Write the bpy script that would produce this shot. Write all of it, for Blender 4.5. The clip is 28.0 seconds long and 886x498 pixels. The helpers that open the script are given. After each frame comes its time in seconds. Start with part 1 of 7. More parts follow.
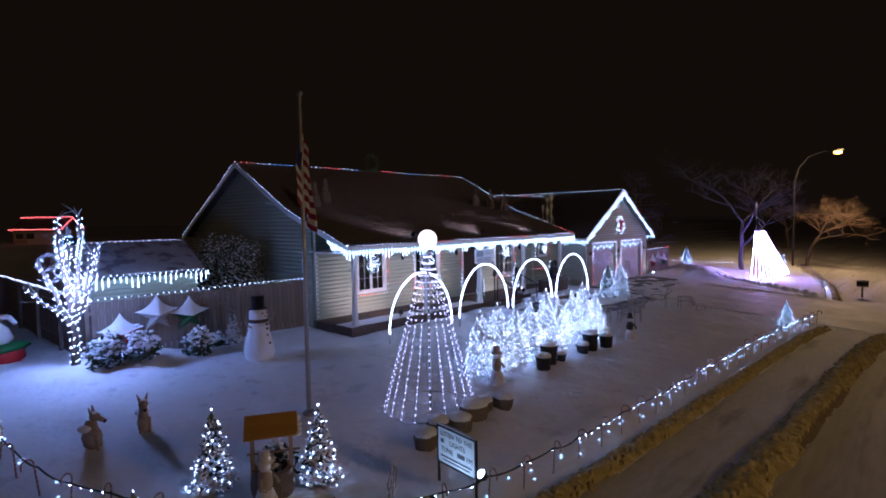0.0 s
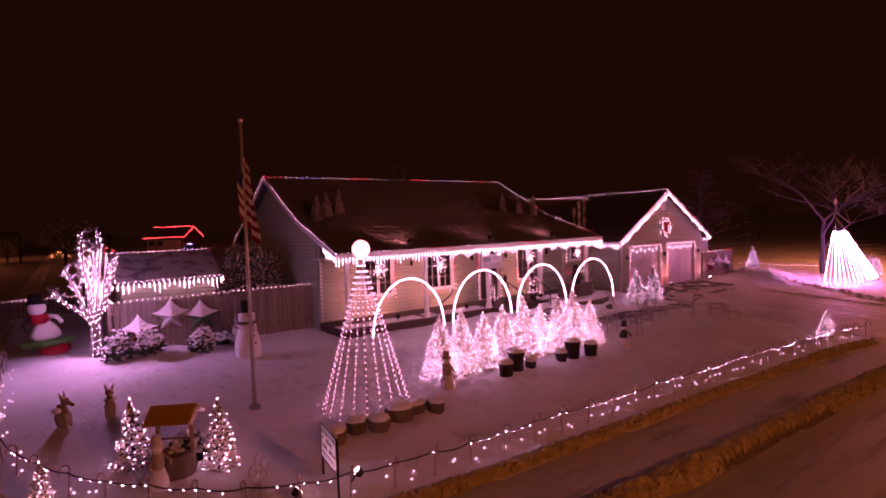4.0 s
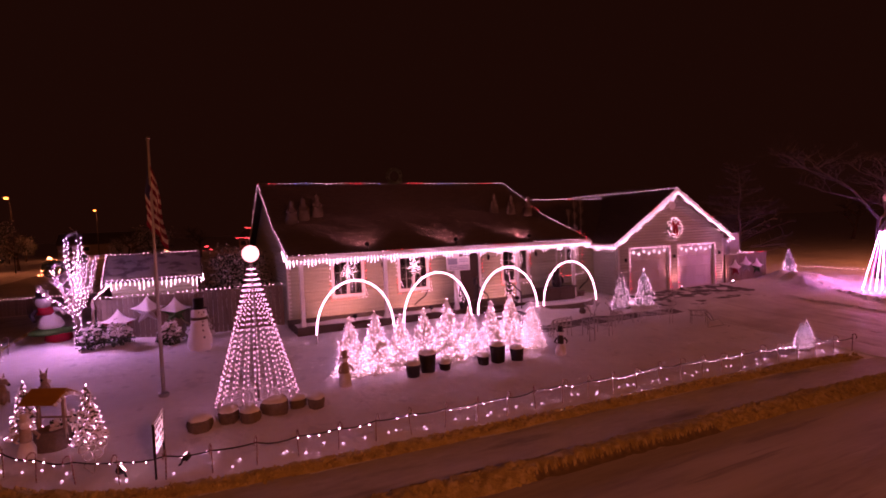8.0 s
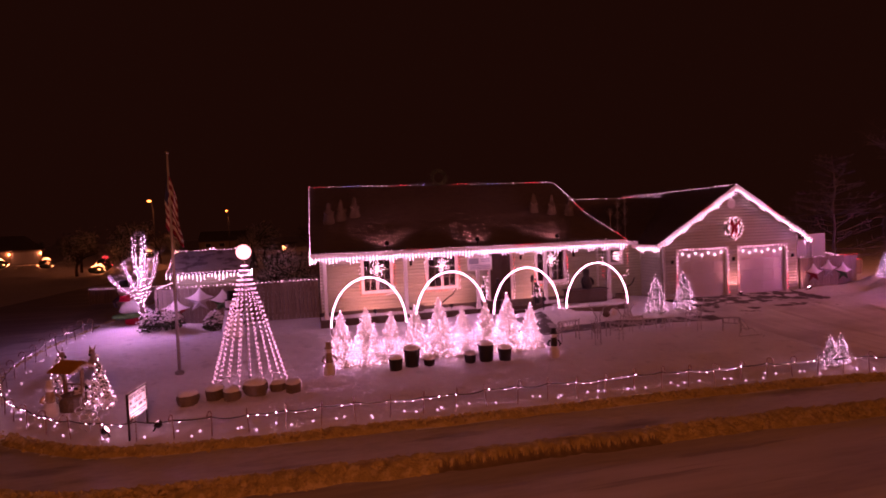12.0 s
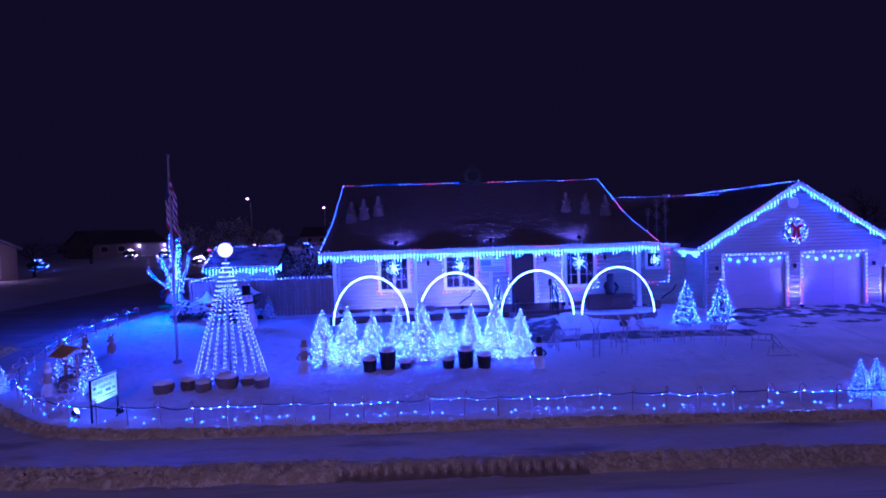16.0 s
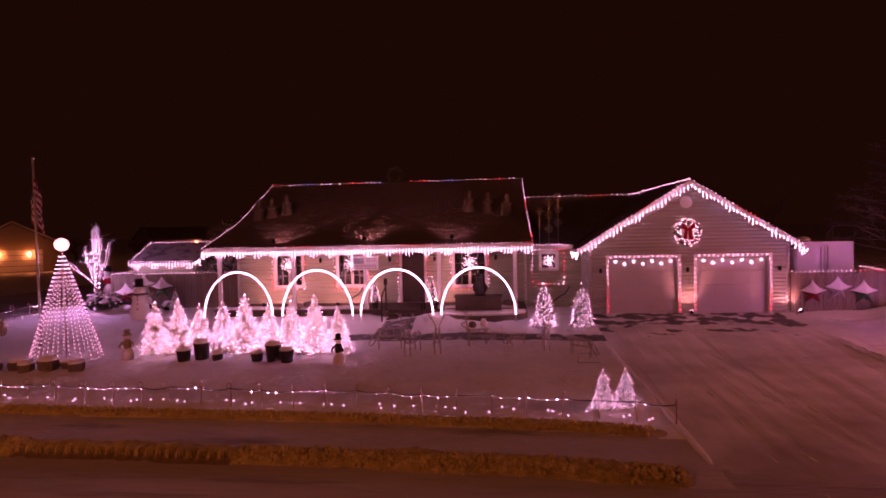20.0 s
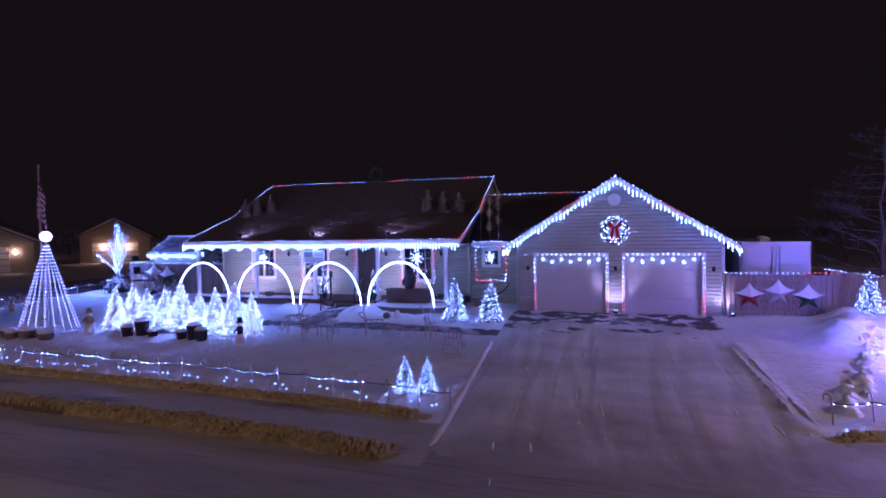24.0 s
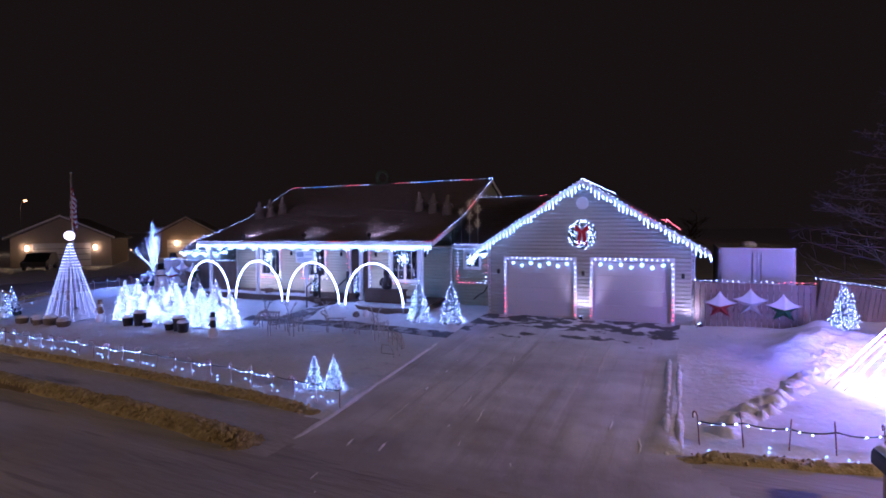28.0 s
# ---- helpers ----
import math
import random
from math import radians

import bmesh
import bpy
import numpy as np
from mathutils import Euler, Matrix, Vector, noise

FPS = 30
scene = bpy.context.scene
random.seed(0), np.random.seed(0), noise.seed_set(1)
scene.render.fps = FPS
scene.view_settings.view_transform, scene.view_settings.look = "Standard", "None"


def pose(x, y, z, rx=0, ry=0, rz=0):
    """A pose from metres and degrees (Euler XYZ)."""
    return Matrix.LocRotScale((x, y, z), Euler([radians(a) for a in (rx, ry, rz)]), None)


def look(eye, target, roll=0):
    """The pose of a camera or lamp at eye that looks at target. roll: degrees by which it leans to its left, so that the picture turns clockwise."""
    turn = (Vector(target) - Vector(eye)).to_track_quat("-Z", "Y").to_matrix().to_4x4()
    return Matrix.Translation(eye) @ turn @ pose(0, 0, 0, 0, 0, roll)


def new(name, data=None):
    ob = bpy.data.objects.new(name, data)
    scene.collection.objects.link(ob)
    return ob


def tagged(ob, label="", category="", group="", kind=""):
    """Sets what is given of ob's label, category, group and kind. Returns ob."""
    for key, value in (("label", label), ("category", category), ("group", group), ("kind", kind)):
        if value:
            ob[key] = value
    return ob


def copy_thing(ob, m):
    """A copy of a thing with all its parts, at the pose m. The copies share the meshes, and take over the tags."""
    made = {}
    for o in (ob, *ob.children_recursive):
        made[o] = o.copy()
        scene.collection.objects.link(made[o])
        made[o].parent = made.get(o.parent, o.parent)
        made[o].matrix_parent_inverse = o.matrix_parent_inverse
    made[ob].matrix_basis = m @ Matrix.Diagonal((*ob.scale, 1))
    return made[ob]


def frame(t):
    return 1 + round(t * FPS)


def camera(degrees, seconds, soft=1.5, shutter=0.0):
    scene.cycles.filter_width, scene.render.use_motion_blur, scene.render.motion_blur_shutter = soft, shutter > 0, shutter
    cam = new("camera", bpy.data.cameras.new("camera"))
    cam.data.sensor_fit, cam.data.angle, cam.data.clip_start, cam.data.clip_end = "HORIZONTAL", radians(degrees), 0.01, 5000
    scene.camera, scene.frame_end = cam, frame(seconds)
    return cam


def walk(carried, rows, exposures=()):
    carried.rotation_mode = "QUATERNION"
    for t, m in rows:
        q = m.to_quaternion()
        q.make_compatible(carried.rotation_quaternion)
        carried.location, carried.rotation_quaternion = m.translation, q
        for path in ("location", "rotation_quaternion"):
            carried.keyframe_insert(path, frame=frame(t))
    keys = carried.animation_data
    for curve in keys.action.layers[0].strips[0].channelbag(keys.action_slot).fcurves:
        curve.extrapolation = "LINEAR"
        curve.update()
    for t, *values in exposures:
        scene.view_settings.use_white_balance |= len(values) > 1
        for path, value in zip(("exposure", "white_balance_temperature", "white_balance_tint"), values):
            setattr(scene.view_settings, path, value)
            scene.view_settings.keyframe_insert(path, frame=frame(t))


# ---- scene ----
cam = camera(79.1, 28.0, soft=1.8)
METRES, EYE, TILT, LEAN, TURN = 33.2, 3.4, 0.0, 0.0, -46.3
ROWS = [
    (0.0, 0.0, 0.0, 0.0, -0.05, -3.19, 0.93),
    (0.5, 0.0047, -0.0008, -0.0003, 0.82, -3.11, 0.98),
    (1.0, 0.0143, -0.0021, 0.0003, 2.88, -3.04, 1.12),
    (1.5, 0.0271, -0.003, 0.0007, 4.34, -2.94, 1.32),
    (2.0, 0.0417, -0.004, 0.0012, 5.84, -2.88, 1.5),
    (2.5, 0.0572, -0.0047, 0.0015, 7.6, -2.8, 1.68),
    (3.0, 0.0733, -0.005, 0.0014, 8.74, -2.7, 1.81),
    (3.5, 0.09, -0.005, 0.0019, 9.83, -2.67, 1.92),
    (5.5, 0.1595, 0.0018, 0.0023, 14.4, -2.56, 2.12),
    (6.0, 0.1768, 0.005, 0.0029, 15.81, -2.53, 2.16),
    (6.5, 0.1947, 0.0091, 0.0033, 17.24, -2.51, 2.25),
    (7.0, 0.2123, 0.0135, 0.0029, 18.44, -2.5, 2.28),
    (7.5, 0.2298, 0.0183, 0.0022, 19.52, -2.46, 2.31),
    (8.0, 0.2467, 0.0228, 0.0016, 20.83, -2.43, 2.34),
    (8.5, 0.2626, 0.0267, 0.0007, 22.29, -2.33, 2.38),
    (9.0, 0.2774, 0.0305, 0.0003, 23.89, -2.32, 2.4),
    (9.5, 0.2912, 0.0343, -0.0, 25.46, -2.27, 2.4),
    (10.0, 0.3042, 0.0381, -0.0007, 27.1, -2.2, 2.4),
    (10.5, 0.3162, 0.0422, -0.0009, 28.69, -2.2, 2.43),
    (11.0, 0.3275, 0.0464, -0.0006, 30.15, -2.16, 2.4),
    (11.5, 0.3384, 0.051, -0.0002, 31.6, -2.14, 2.35),
    (12.0, 0.3486, 0.0568, -0.0003, 33.12, -2.13, 2.31),
    (12.5, 0.358, 0.0634, -0.0006, 34.65, -2.11, 2.25),
    (13.0, 0.3671, 0.0709, -0.0009, 36.35, -2.06, 2.23),
    (13.5, 0.3753, 0.0783, -0.0009, 38.23, -2.04, 2.17),
    (15.5, 0.4086, 0.1159, 0.0, 43.38, -2.03, 1.84),
    (16.0, 0.4201, 0.1307, -0.0006, 43.99, -2.08, 1.76),
    (16.5, 0.4339, 0.1475, -0.0011, 44.91, -2.04, 1.7),
    (17.0, 0.4487, 0.1649, -0.0007, 46.02, -2.08, 1.68),
    (17.5, 0.4664, 0.1846, -0.0012, 47.1, -2.02, 1.6),
    (18.0, 0.4861, 0.2056, -0.002, 48.12, -2.0, 1.53),
    (18.5, 0.5071, 0.2281, -0.0022, 49.14, -2.02, 1.45),
    (19.0, 0.5294, 0.2499, -0.0039, 50.03, -1.94, 1.37),
    (19.5, 0.5516, 0.2711, -0.0052, 50.86, -1.99, 1.32),
    (20.0, 0.5739, 0.292, -0.0068, 51.77, -1.97, 1.26),
    (20.5, 0.5955, 0.3131, -0.0084, 52.9, -1.98, 1.27),
    (21.0, 0.6161, 0.3339, -0.0096, 54.16, -1.97, 1.19),
    (21.5, 0.635, 0.3538, -0.0103, 55.67, -2.04, 1.16),
    (23.5, 0.6915, 0.4211, -0.0124, 61.38, -1.99, 0.91),
    (24.0, 0.7029, 0.4372, -0.0119, 62.8, -1.97, 0.86),
    (24.5, 0.7132, 0.4528, -0.0114, 63.99, -2.0, 0.82),
    (25.0, 0.7225, 0.4673, -0.0106, 65.17, -2.01, 0.78),
    (25.5, 0.731, 0.481, -0.0103, 66.4, -2.02, 0.75),
    (26.0, 0.7387, 0.4939, -0.0099, 67.53, -2.01, 0.7),
    (26.5, 0.7453, 0.5064, -0.0095, 68.5, -2.04, 0.66),
    (27.0, 0.7509, 0.5185, -0.0093, 69.48, -2.04, 0.63),
    (27.5, 0.7557, 0.5307, -0.0089, 70.46, -2.06, 0.57),
    (28.0, 0.7605, 0.5432, -0.0083, 71.29, -2.06, 0.48),
]
# The show's lamps swing between cool white, red and blue, and the picture's tint swings with them.
WHITE, PLAIN, RED, BLUE = (0.55, 4800, 22), (0.1, 5200, 18), (0.52, 10700, 145), (0.72, 3480, 82)
SHOW = [(0.0, (0.65, 4900, 6)), (1.0, (0.85, 4400, 20)), (2.0, (0.65, 5000, 30)), (2.5, WHITE), (2.7, RED), (5.8, RED), (6.0, (-0.15, 9500, 68)), (6.1, BLUE), (6.8, BLUE), (7.0, (0.6, 3850, 74)), (7.2, PLAIN), (7.4, RED), (8.2, RED), (8.4, PLAIN),
        (8.6, BLUE), (9.4, BLUE), (9.6, PLAIN), (9.8, RED), (10.7, RED), (10.9, BLUE), (11.2, BLUE), (11.4, PLAIN), (11.6, RED), (12.3, RED), (12.6, PLAIN),
        (12.8, BLUE), (16.1, BLUE), (16.3, RED), (17.2, RED), (17.4, PLAIN), (17.6, BLUE), (18.4, BLUE), (18.6, PLAIN), (18.8, RED), (20.2, RED), (20.4, BLUE),
        (20.6, BLUE), (20.8, RED), (21.0, (0.3, 11500, 112)), (21.1, (0.3, 11500, 112)), (21.3, PLAIN), (23.5, (1.0, 4090, 44)), (26.0, (1.0, 4080, 42)), (28.0, (1.25, 4200, 26))]
walk(cam, [(t, pose(0, 0, EYE, TILT, LEAN, TURN) @ pose(METRES * x, METRES * y, METRES * z, 90 + pitch, roll, yaw)) for t, x, y, z, yaw, pitch, roll in ROWS],
     [(t, *state) for t, state in SHOW])

# ---- night sky ----
world = bpy.data.worlds.new("night")
world.use_nodes = True
scene.world = world
back = world.node_tree.nodes["Background"]
back.inputs[0].default_value, back.inputs[1].default_value = (0.0043, 0.0023, 0.0012, 1), 1.0
pi = math.pi


# ---- materials ----
def mat(name, color, rough=0.6, metal=0.0, vary=0.12, scale=6.0, bump=0.0, bump_scale=40.0, stretch=(1, 1, 1), trans=0.0):
    """Principled surface, its colour varied at two scales and per object, with fine relief."""
    m = bpy.data.materials.new(name)
    m.use_nodes = True
    nt, n = m.node_tree, m.node_tree.nodes
    b = n["Principled BSDF"]
    b.inputs["Roughness"].default_value, b.inputs["Metallic"].default_value = rough, metal
    if trans:
        b.inputs["Transmission Weight"].default_value = trans
    tc, mp = n.new("ShaderNodeTexCoord"), n.new("ShaderNodeMapping")
    mp.inputs["Scale"].default_value = stretch
    nt.links.new(tc.outputs["Object"], mp.inputs[0])
    mixes = []
    for s, d in ((scale, 3.0), (scale * 7.3, 5.0)):
        t = n.new("ShaderNodeTexNoise")
        t.inputs["Scale"].default_value, t.inputs["Detail"].default_value = s, d
        nt.links.new(mp.outputs[0], t.inputs["Vector"])
        mixes.append(t)
    add = n.new("ShaderNodeMath")
    nt.links.new(mixes[0].outputs[0], add.inputs[0]), nt.links.new(mixes[1].outputs[0], add.inputs[1])
    info = n.new("ShaderNodeObjectInfo")
    more = n.new("ShaderNodeMath")
    more.operation = "MULTIPLY_ADD"
    more.inputs[1].default_value = 0.5
    nt.links.new(info.outputs["Random"], more.inputs[0]), nt.links.new(add.outputs[0], more.inputs[2])
    rng = n.new("ShaderNodeMapRange")
    rng.inputs[1].default_value, rng.inputs[2].default_value = 0.6, 1.9
    rng.inputs[3].default_value, rng.inputs[4].default_value = 1 - 1.6 * vary, 1 + 1.6 * vary
    nt.links.new(more.outputs[0], rng.inputs[0])
    mul = n.new("ShaderNodeVectorMath")
    mul.operation = "SCALE"
    mul.inputs[0].default_value = color
    nt.links.new(rng.outputs[0], mul.inputs["Scale"])
    nt.links.new(mul.outputs[0], b.inputs["Base Color"])
    if bump:
        t, bp = n.new("ShaderNodeTexNoise"), n.new("ShaderNodeBump")
        t.inputs["Scale"].default_value, t.inputs["Detail"].default_value = bump_scale, 6
        bp.inputs["Strength"].default_value, bp.inputs["Distance"].default_value = bump, 0.03
        nt.links.new(mp.outputs[0], t.inputs["Vector"]), nt.links.new(t.outputs[0], bp.inputs["Height"]), nt.links.new(bp.outputs[0], b.inputs["Normal"])
    return m


def glow(name, color, strength):
    """A surface that gives off light."""
    m = bpy.data.materials.new(name)
    m.use_nodes = True
    b = m.node_tree.nodes["Principled BSDF"]
    b.inputs["Base Color"].default_value = (*color, 1)
    b.inputs["Emission Color"].default_value, b.inputs["Emission Strength"].default_value = (*color, 1), strength
    return m


def blotched(m, other, scale, low, high, stretch=(1, 1, 1), band=None):
    """Patches of another colour on m, with shapes of their own. band: (axis, from, to), where the patches fade in."""
    nt, n = m.node_tree, m.node_tree.nodes
    b = n["Principled BSDF"]
    old = b.inputs["Base Color"].links[0].from_socket
    tc, mp, t, r, mix = (n.new("ShaderNode" + k) for k in ("TexCoord", "Mapping", "TexNoise", "MapRange", "Mix"))
    mp.inputs["Scale"].default_value = stretch
    t.inputs["Scale"].default_value, t.inputs["Detail"].default_value = scale, 6
    r.inputs[1].default_value, r.inputs[2].default_value = low, high
    mix.data_type = "RGBA"
    mix.inputs[7].default_value = (*other, 1)
    nt.links.new(tc.outputs["Object"], mp.inputs[0]), nt.links.new(mp.outputs[0], t.inputs["Vector"])
    height = t.outputs[0]
    if band:
        axis, a, c = band
        sep, fade, plus = n.new("ShaderNodeSeparateXYZ"), n.new("ShaderNodeMapRange"), n.new("ShaderNodeMath")
        fade.inputs[1].default_value, fade.inputs[2].default_value, fade.inputs[3].default_value, fade.inputs[4].default_value = a, c, -0.35, 0.0
        nt.links.new(tc.outputs["Object"], sep.inputs[0]), nt.links.new(sep.outputs[axis], fade.inputs[0])
        nt.links.new(fade.outputs[0], plus.inputs[0]), nt.links.new(height, plus.inputs[1])
        height = plus.outputs[0]
    nt.links.new(height, r.inputs[0]), nt.links.new(r.outputs[0], mix.inputs[0]), nt.links.new(old, mix.inputs[6])
    nt.links.new(mix.outputs[2], b.inputs["Base Color"])
    return m


SNOW = blotched(blotched(mat("snow", (0.78, 0.80, 0.84), 0.75, vary=0.07, scale=0.7, bump=1.0, bump_scale=6.0), (0.66, 0.68, 0.73), 2.1, 0.60, 0.66), (0.70, 0.72, 0.77), 0.5, 0.5, 0.72, (0.5, 1.2, 1))
TRACK = mat("pressed_snow", (0.86, 0.86, 0.89), 0.7, vary=0.2, scale=4, bump=0.5, bump_scale=20)
SNOW_CAP = mat("snow_cap", (0.80, 0.82, 0.86), 0.75, vary=0.04, scale=5, bump=0.4, bump_scale=18)
ROAD = blotched(blotched(mat("packed_snow_road", (0.40, 0.38, 0.40), 0.7, vary=0.17, scale=0.8, bump=0.6, bump_scale=7, stretch=(0.25, 1.6, 1)),
                         (0.48, 0.46, 0.49), 0.7, 0.48, 0.66, (0.18, 1.3, 1)), (0.30, 0.28, 0.30), 2.2, 0.58, 0.66, (0.14, 1.8, 1))
WALK = blotched(mat("trodden_snow", (0.44, 0.43, 0.45), 0.7, vary=0.18, scale=1.2, bump=0.7, bump_scale=7, stretch=(0.5, 1.4, 1)),
                (0.16, 0.15, 0.15), 0.9, 0.56, 0.7, (0.3, 1.5, 1))
DRIVE = blotched(mat("driven_snow", (0.74, 0.75, 0.80), 0.65, vary=0.1, scale=0.5, bump=0.5, bump_scale=4, stretch=(1.1, 0.5, 1)),
                 (0.79, 0.80, 0.85), 1.1, 0.55, 0.68, (1.6, 0.22, 1))
DRIVE = blotched(blotched(DRIVE, (0.67, 0.67, 0.72), 1.5, 0.57, 0.63, (3.4, 0.10, 1)), (0.84, 0.84, 0.88), 2.1, 0.60, 0.65, (4.0, 0.12, 1))
DRIVE = blotched(blotched(DRIVE, (0.42, 0.405, 0.43), 0.8, 0.05, 0.5, (0.6, 1.2, 1), (1, 4.6, 1.6)), (0.075, 0.07, 0.075), 1.5, 0.44, 0.49, (1.0, 1.25, 1), (1, 8.6, 11.6))
PATH = blotched(mat("bare_path", (0.12, 0.11, 0.12), 0.7, vary=0.2, scale=2, bump=0.4, bump_scale=12), (0.45, 0.45, 0.48), 2.5, 0.52, 0.6)
# dirt brown and the street lamps' yellow light, both put into the snow's colour
BANK = blotched(blotched(mat("dirty_lamp_yellow_snow", (0.45, 0.37, 0.16), 0.85, vary=0.35, scale=5, bump=1.0, bump_scale=22), (0.55, 0.47, 0.26), 5.5, 0.53, 0.62), (0.30, 0.23, 0.11), 7.5, 0.60, 0.66)
# dirty slush of the windrow's notches, their shade put into the colour as well
SLUSH = mat("dirty_shaded_slush", (0.22, 0.17, 0.105), 0.8, vary=0.3, scale=6, bump=0.6, bump_scale=20)
SIDING = mat("painted_siding", (0.38, 0.41, 0.32), 0.55, vary=0.05, scale=2, bump=0.15, bump_scale=30, stretch=(0.3, 1, 3))
GREY_SIDING = mat("grey_siding", (0.39, 0.41, 0.37), 0.55, vary=0.06, scale=2, bump=0.15, bump_scale=30, stretch=(0.3, 1, 3))
DUSTING = blotched(mat("thin_snow", (0.42, 0.43, 0.46), 0.8, vary=0.15, scale=3, bump=0.5, bump_scale=15), (0.20, 0.19, 0.21), 2.5, 0.52, 0.62)
TRIM = mat("white_trim", (0.72, 0.73, 0.74), 0.45, vary=0.04, scale=4)
SHINGLE = mat("asphalt_shingles", (0.125, 0.108, 0.115), 0.9, vary=0.3, scale=3, bump=0.8, bump_scale=18, stretch=(1, 3, 3))
FENCE = mat("weathered_fence_wood", (0.23, 0.19, 0.16), 0.8, vary=0.22, scale=3, bump=0.5, bump_scale=14, stretch=(4, 4, 0.5))
WOOD = mat("dark_stained_wood", (0.075, 0.05, 0.035), 0.6, vary=0.2, scale=5, bump=0.4, bump_scale=25, stretch=(1, 4, 4))
TAN = mat("tan_roof_boards", (0.58, 0.34, 0.10), 0.6, vary=0.12, scale=5, bump=0.3, bump_scale=20, stretch=(1, 5, 1))
DOORWHITE = mat("garage_door_paint", (0.60, 0.60, 0.61), 0.4, vary=0.03, scale=2)
GLASS = mat("window_glass", (0.9, 0.92, 0.95), 0.03, vary=0.0, trans=1.0)
# near-black colour stands for the unlit room behind the windows
ROOM = mat("room_darkness", (0.06, 0.05, 0.05), 0.9)
BARK = mat("bark", (0.10, 0.075, 0.06), 0.9, vary=0.3, scale=8, bump=0.7, bump_scale=30, stretch=(3, 3, 0.6))
FLAGRED = mat("flag_red", (0.22, 0.012, 0.03), 0.7, vary=0.15, scale=8)
TWIG = mat("rimed_twigs", (0.08, 0.074, 0.085), 0.85, vary=0.3, scale=6)
# bark lightened and warmed: the street lamp's light is put into its colour
LAMPLIT = mat("lamplit_bark", (0.19, 0.13, 0.085), 0.85, vary=0.3, scale=6, bump=0.4, bump_scale=25)
FROST = mat("frosted_bark", (0.26, 0.24, 0.24), 0.85, vary=0.3, scale=6, bump=0.5, bump_scale=30)
NEEDLE = mat("fir_needles", (0.045, 0.085, 0.05), 0.7, vary=0.35, scale=14)
DUSTED = mat("snow_dusted_needles", (0.20, 0.24, 0.21), 0.75, vary=0.3, scale=14)
FROST_NEEDLE = mat("flocked_needles", (0.78, 0.78, 0.76), 0.8, vary=0.25, scale=14)
POLE = mat("pale_pole_metal", (0.50, 0.51, 0.53), 0.4, 0.3, vary=0.12, scale=7)
METAL = mat("brushed_metal", (0.42, 0.43, 0.45), 0.35, 0.9, vary=0.1, scale=10)
DARK = mat("dark_metal", (0.03, 0.03, 0.032), 0.45, 0.6, vary=0.2, scale=10)
BLACK = mat("black_plastic", (0.018, 0.018, 0.02), 0.45, vary=0.2, scale=8)
WIRE = mat("green_wire", (0.02, 0.035, 0.025), 0.6, vary=0.2)
STONE = mat("field_stone", (0.16, 0.13, 0.11), 0.85, vary=0.3, scale=3, bump=0.7, bump_scale=12)
REDCLOTH = mat("red_cloth", (0.42, 0.02, 0.025), 0.7, vary=0.12, scale=8)
GREENCLOTH = mat("green_cloth", (0.03, 0.17, 0.05), 0.7, vary=0.12, scale=8)
WHITECLOTH = mat("white_cloth", (0.68, 0.69, 0.72), 0.7, vary=0.06, scale=8)
# star cloths darkened: the shade on the lower arms is put into their colour
SHADERED = mat("shaded_red_cloth", (0.24, 0.025, 0.025), 0.8, vary=0.2, scale=5)
SHADEGREEN = mat("shaded_green_cloth", (0.025, 0.10, 0.04), 0.8, vary=0.2, scale=5)
SHADEWHITE = mat("shaded_white_cloth", (0.42, 0.42, 0.44), 0.8, vary=0.1, scale=5)
BLUECLOTH = mat("navy_cloth", (0.02, 0.03, 0.13), 0.7, vary=0.1, scale=8)
FADED = mat("faded_cutout", (0.11, 0.10, 0.10), 0.8, vary=0.25, scale=5)
TRAILER = mat("trailer_skin", (0.52, 0.53, 0.55), 0.4, vary=0.06, scale=2, bump=0.1, bump_scale=8)
PANEL = mat("white_panel", (0.75, 0.76, 0.78), 0.45, vary=0.04, scale=3)
INK = mat("sign_ink", (0.10, 0.10, 0.11), 0.6)
BROWN = mat("carved_wood", (0.36, 0.29, 0.23), 0.7, vary=0.3, scale=9, bump=0.4, bump_scale=30)
WIREFROST = mat("frosted_wire", (0.42, 0.42, 0.45), 0.6, vary=0.25, scale=9)
ASHWALL = mat("neighbour_siding", (0.34, 0.29, 0.23), 0.7, vary=0.08, scale=1.5)

BULB = glow("cool_white_bulb", (0.78, 0.76, 1.0), 4.5)
REDLED = glow("red_led", (1.0, 0.10, 0.10), 4.5)
BLUELED = glow("blue_led", (0.22, 0.36, 1.0), 4.5)
GARLAND = glow("garland_bulb", (0.56, 0.66, 1.0), 34.0)
# no lamp of its own: glow that stands for light pools on the snow
SNOWPOOL = glow("snow_light_pool", (0.58, 0.72, 1.0), 1.1)
WOUND = glow("wound_tree_bulb", (0.60, 0.66, 1.0), 16.0)
ICE = glow("icicle_tube", (0.60, 0.76, 1.0), 9.0)
FLAKE = glow("snowflake_lamp", (0.60, 0.82, 1.0), 2.2)
TREEBULB = glow("tree_bulb", (0.64, 0.66, 1.0), 23.0)
WREATHBULB = glow("wreath_bulb", (0.76, 0.78, 0.92), 5.0)
MEGA = glow("light_tree_bulb", (0.74, 0.64, 0.95), 3.0)
ROPE = glow("rope_light", (0.66, 0.68, 1.0), 6.0)
GLOBE = glow("globe_light", (1.0, 0.74, 0.74), 1.3)
BLUEBULB = glow("blue_bulb", (0.18, 0.28, 1.0), 8.0)
FANWHITE = glow("white_fan_light", (0.50, 0.46, 1.0), 27.0)
FANRED = glow("red_fan_light", (1.0, 0.12, 0.55), 20.0)
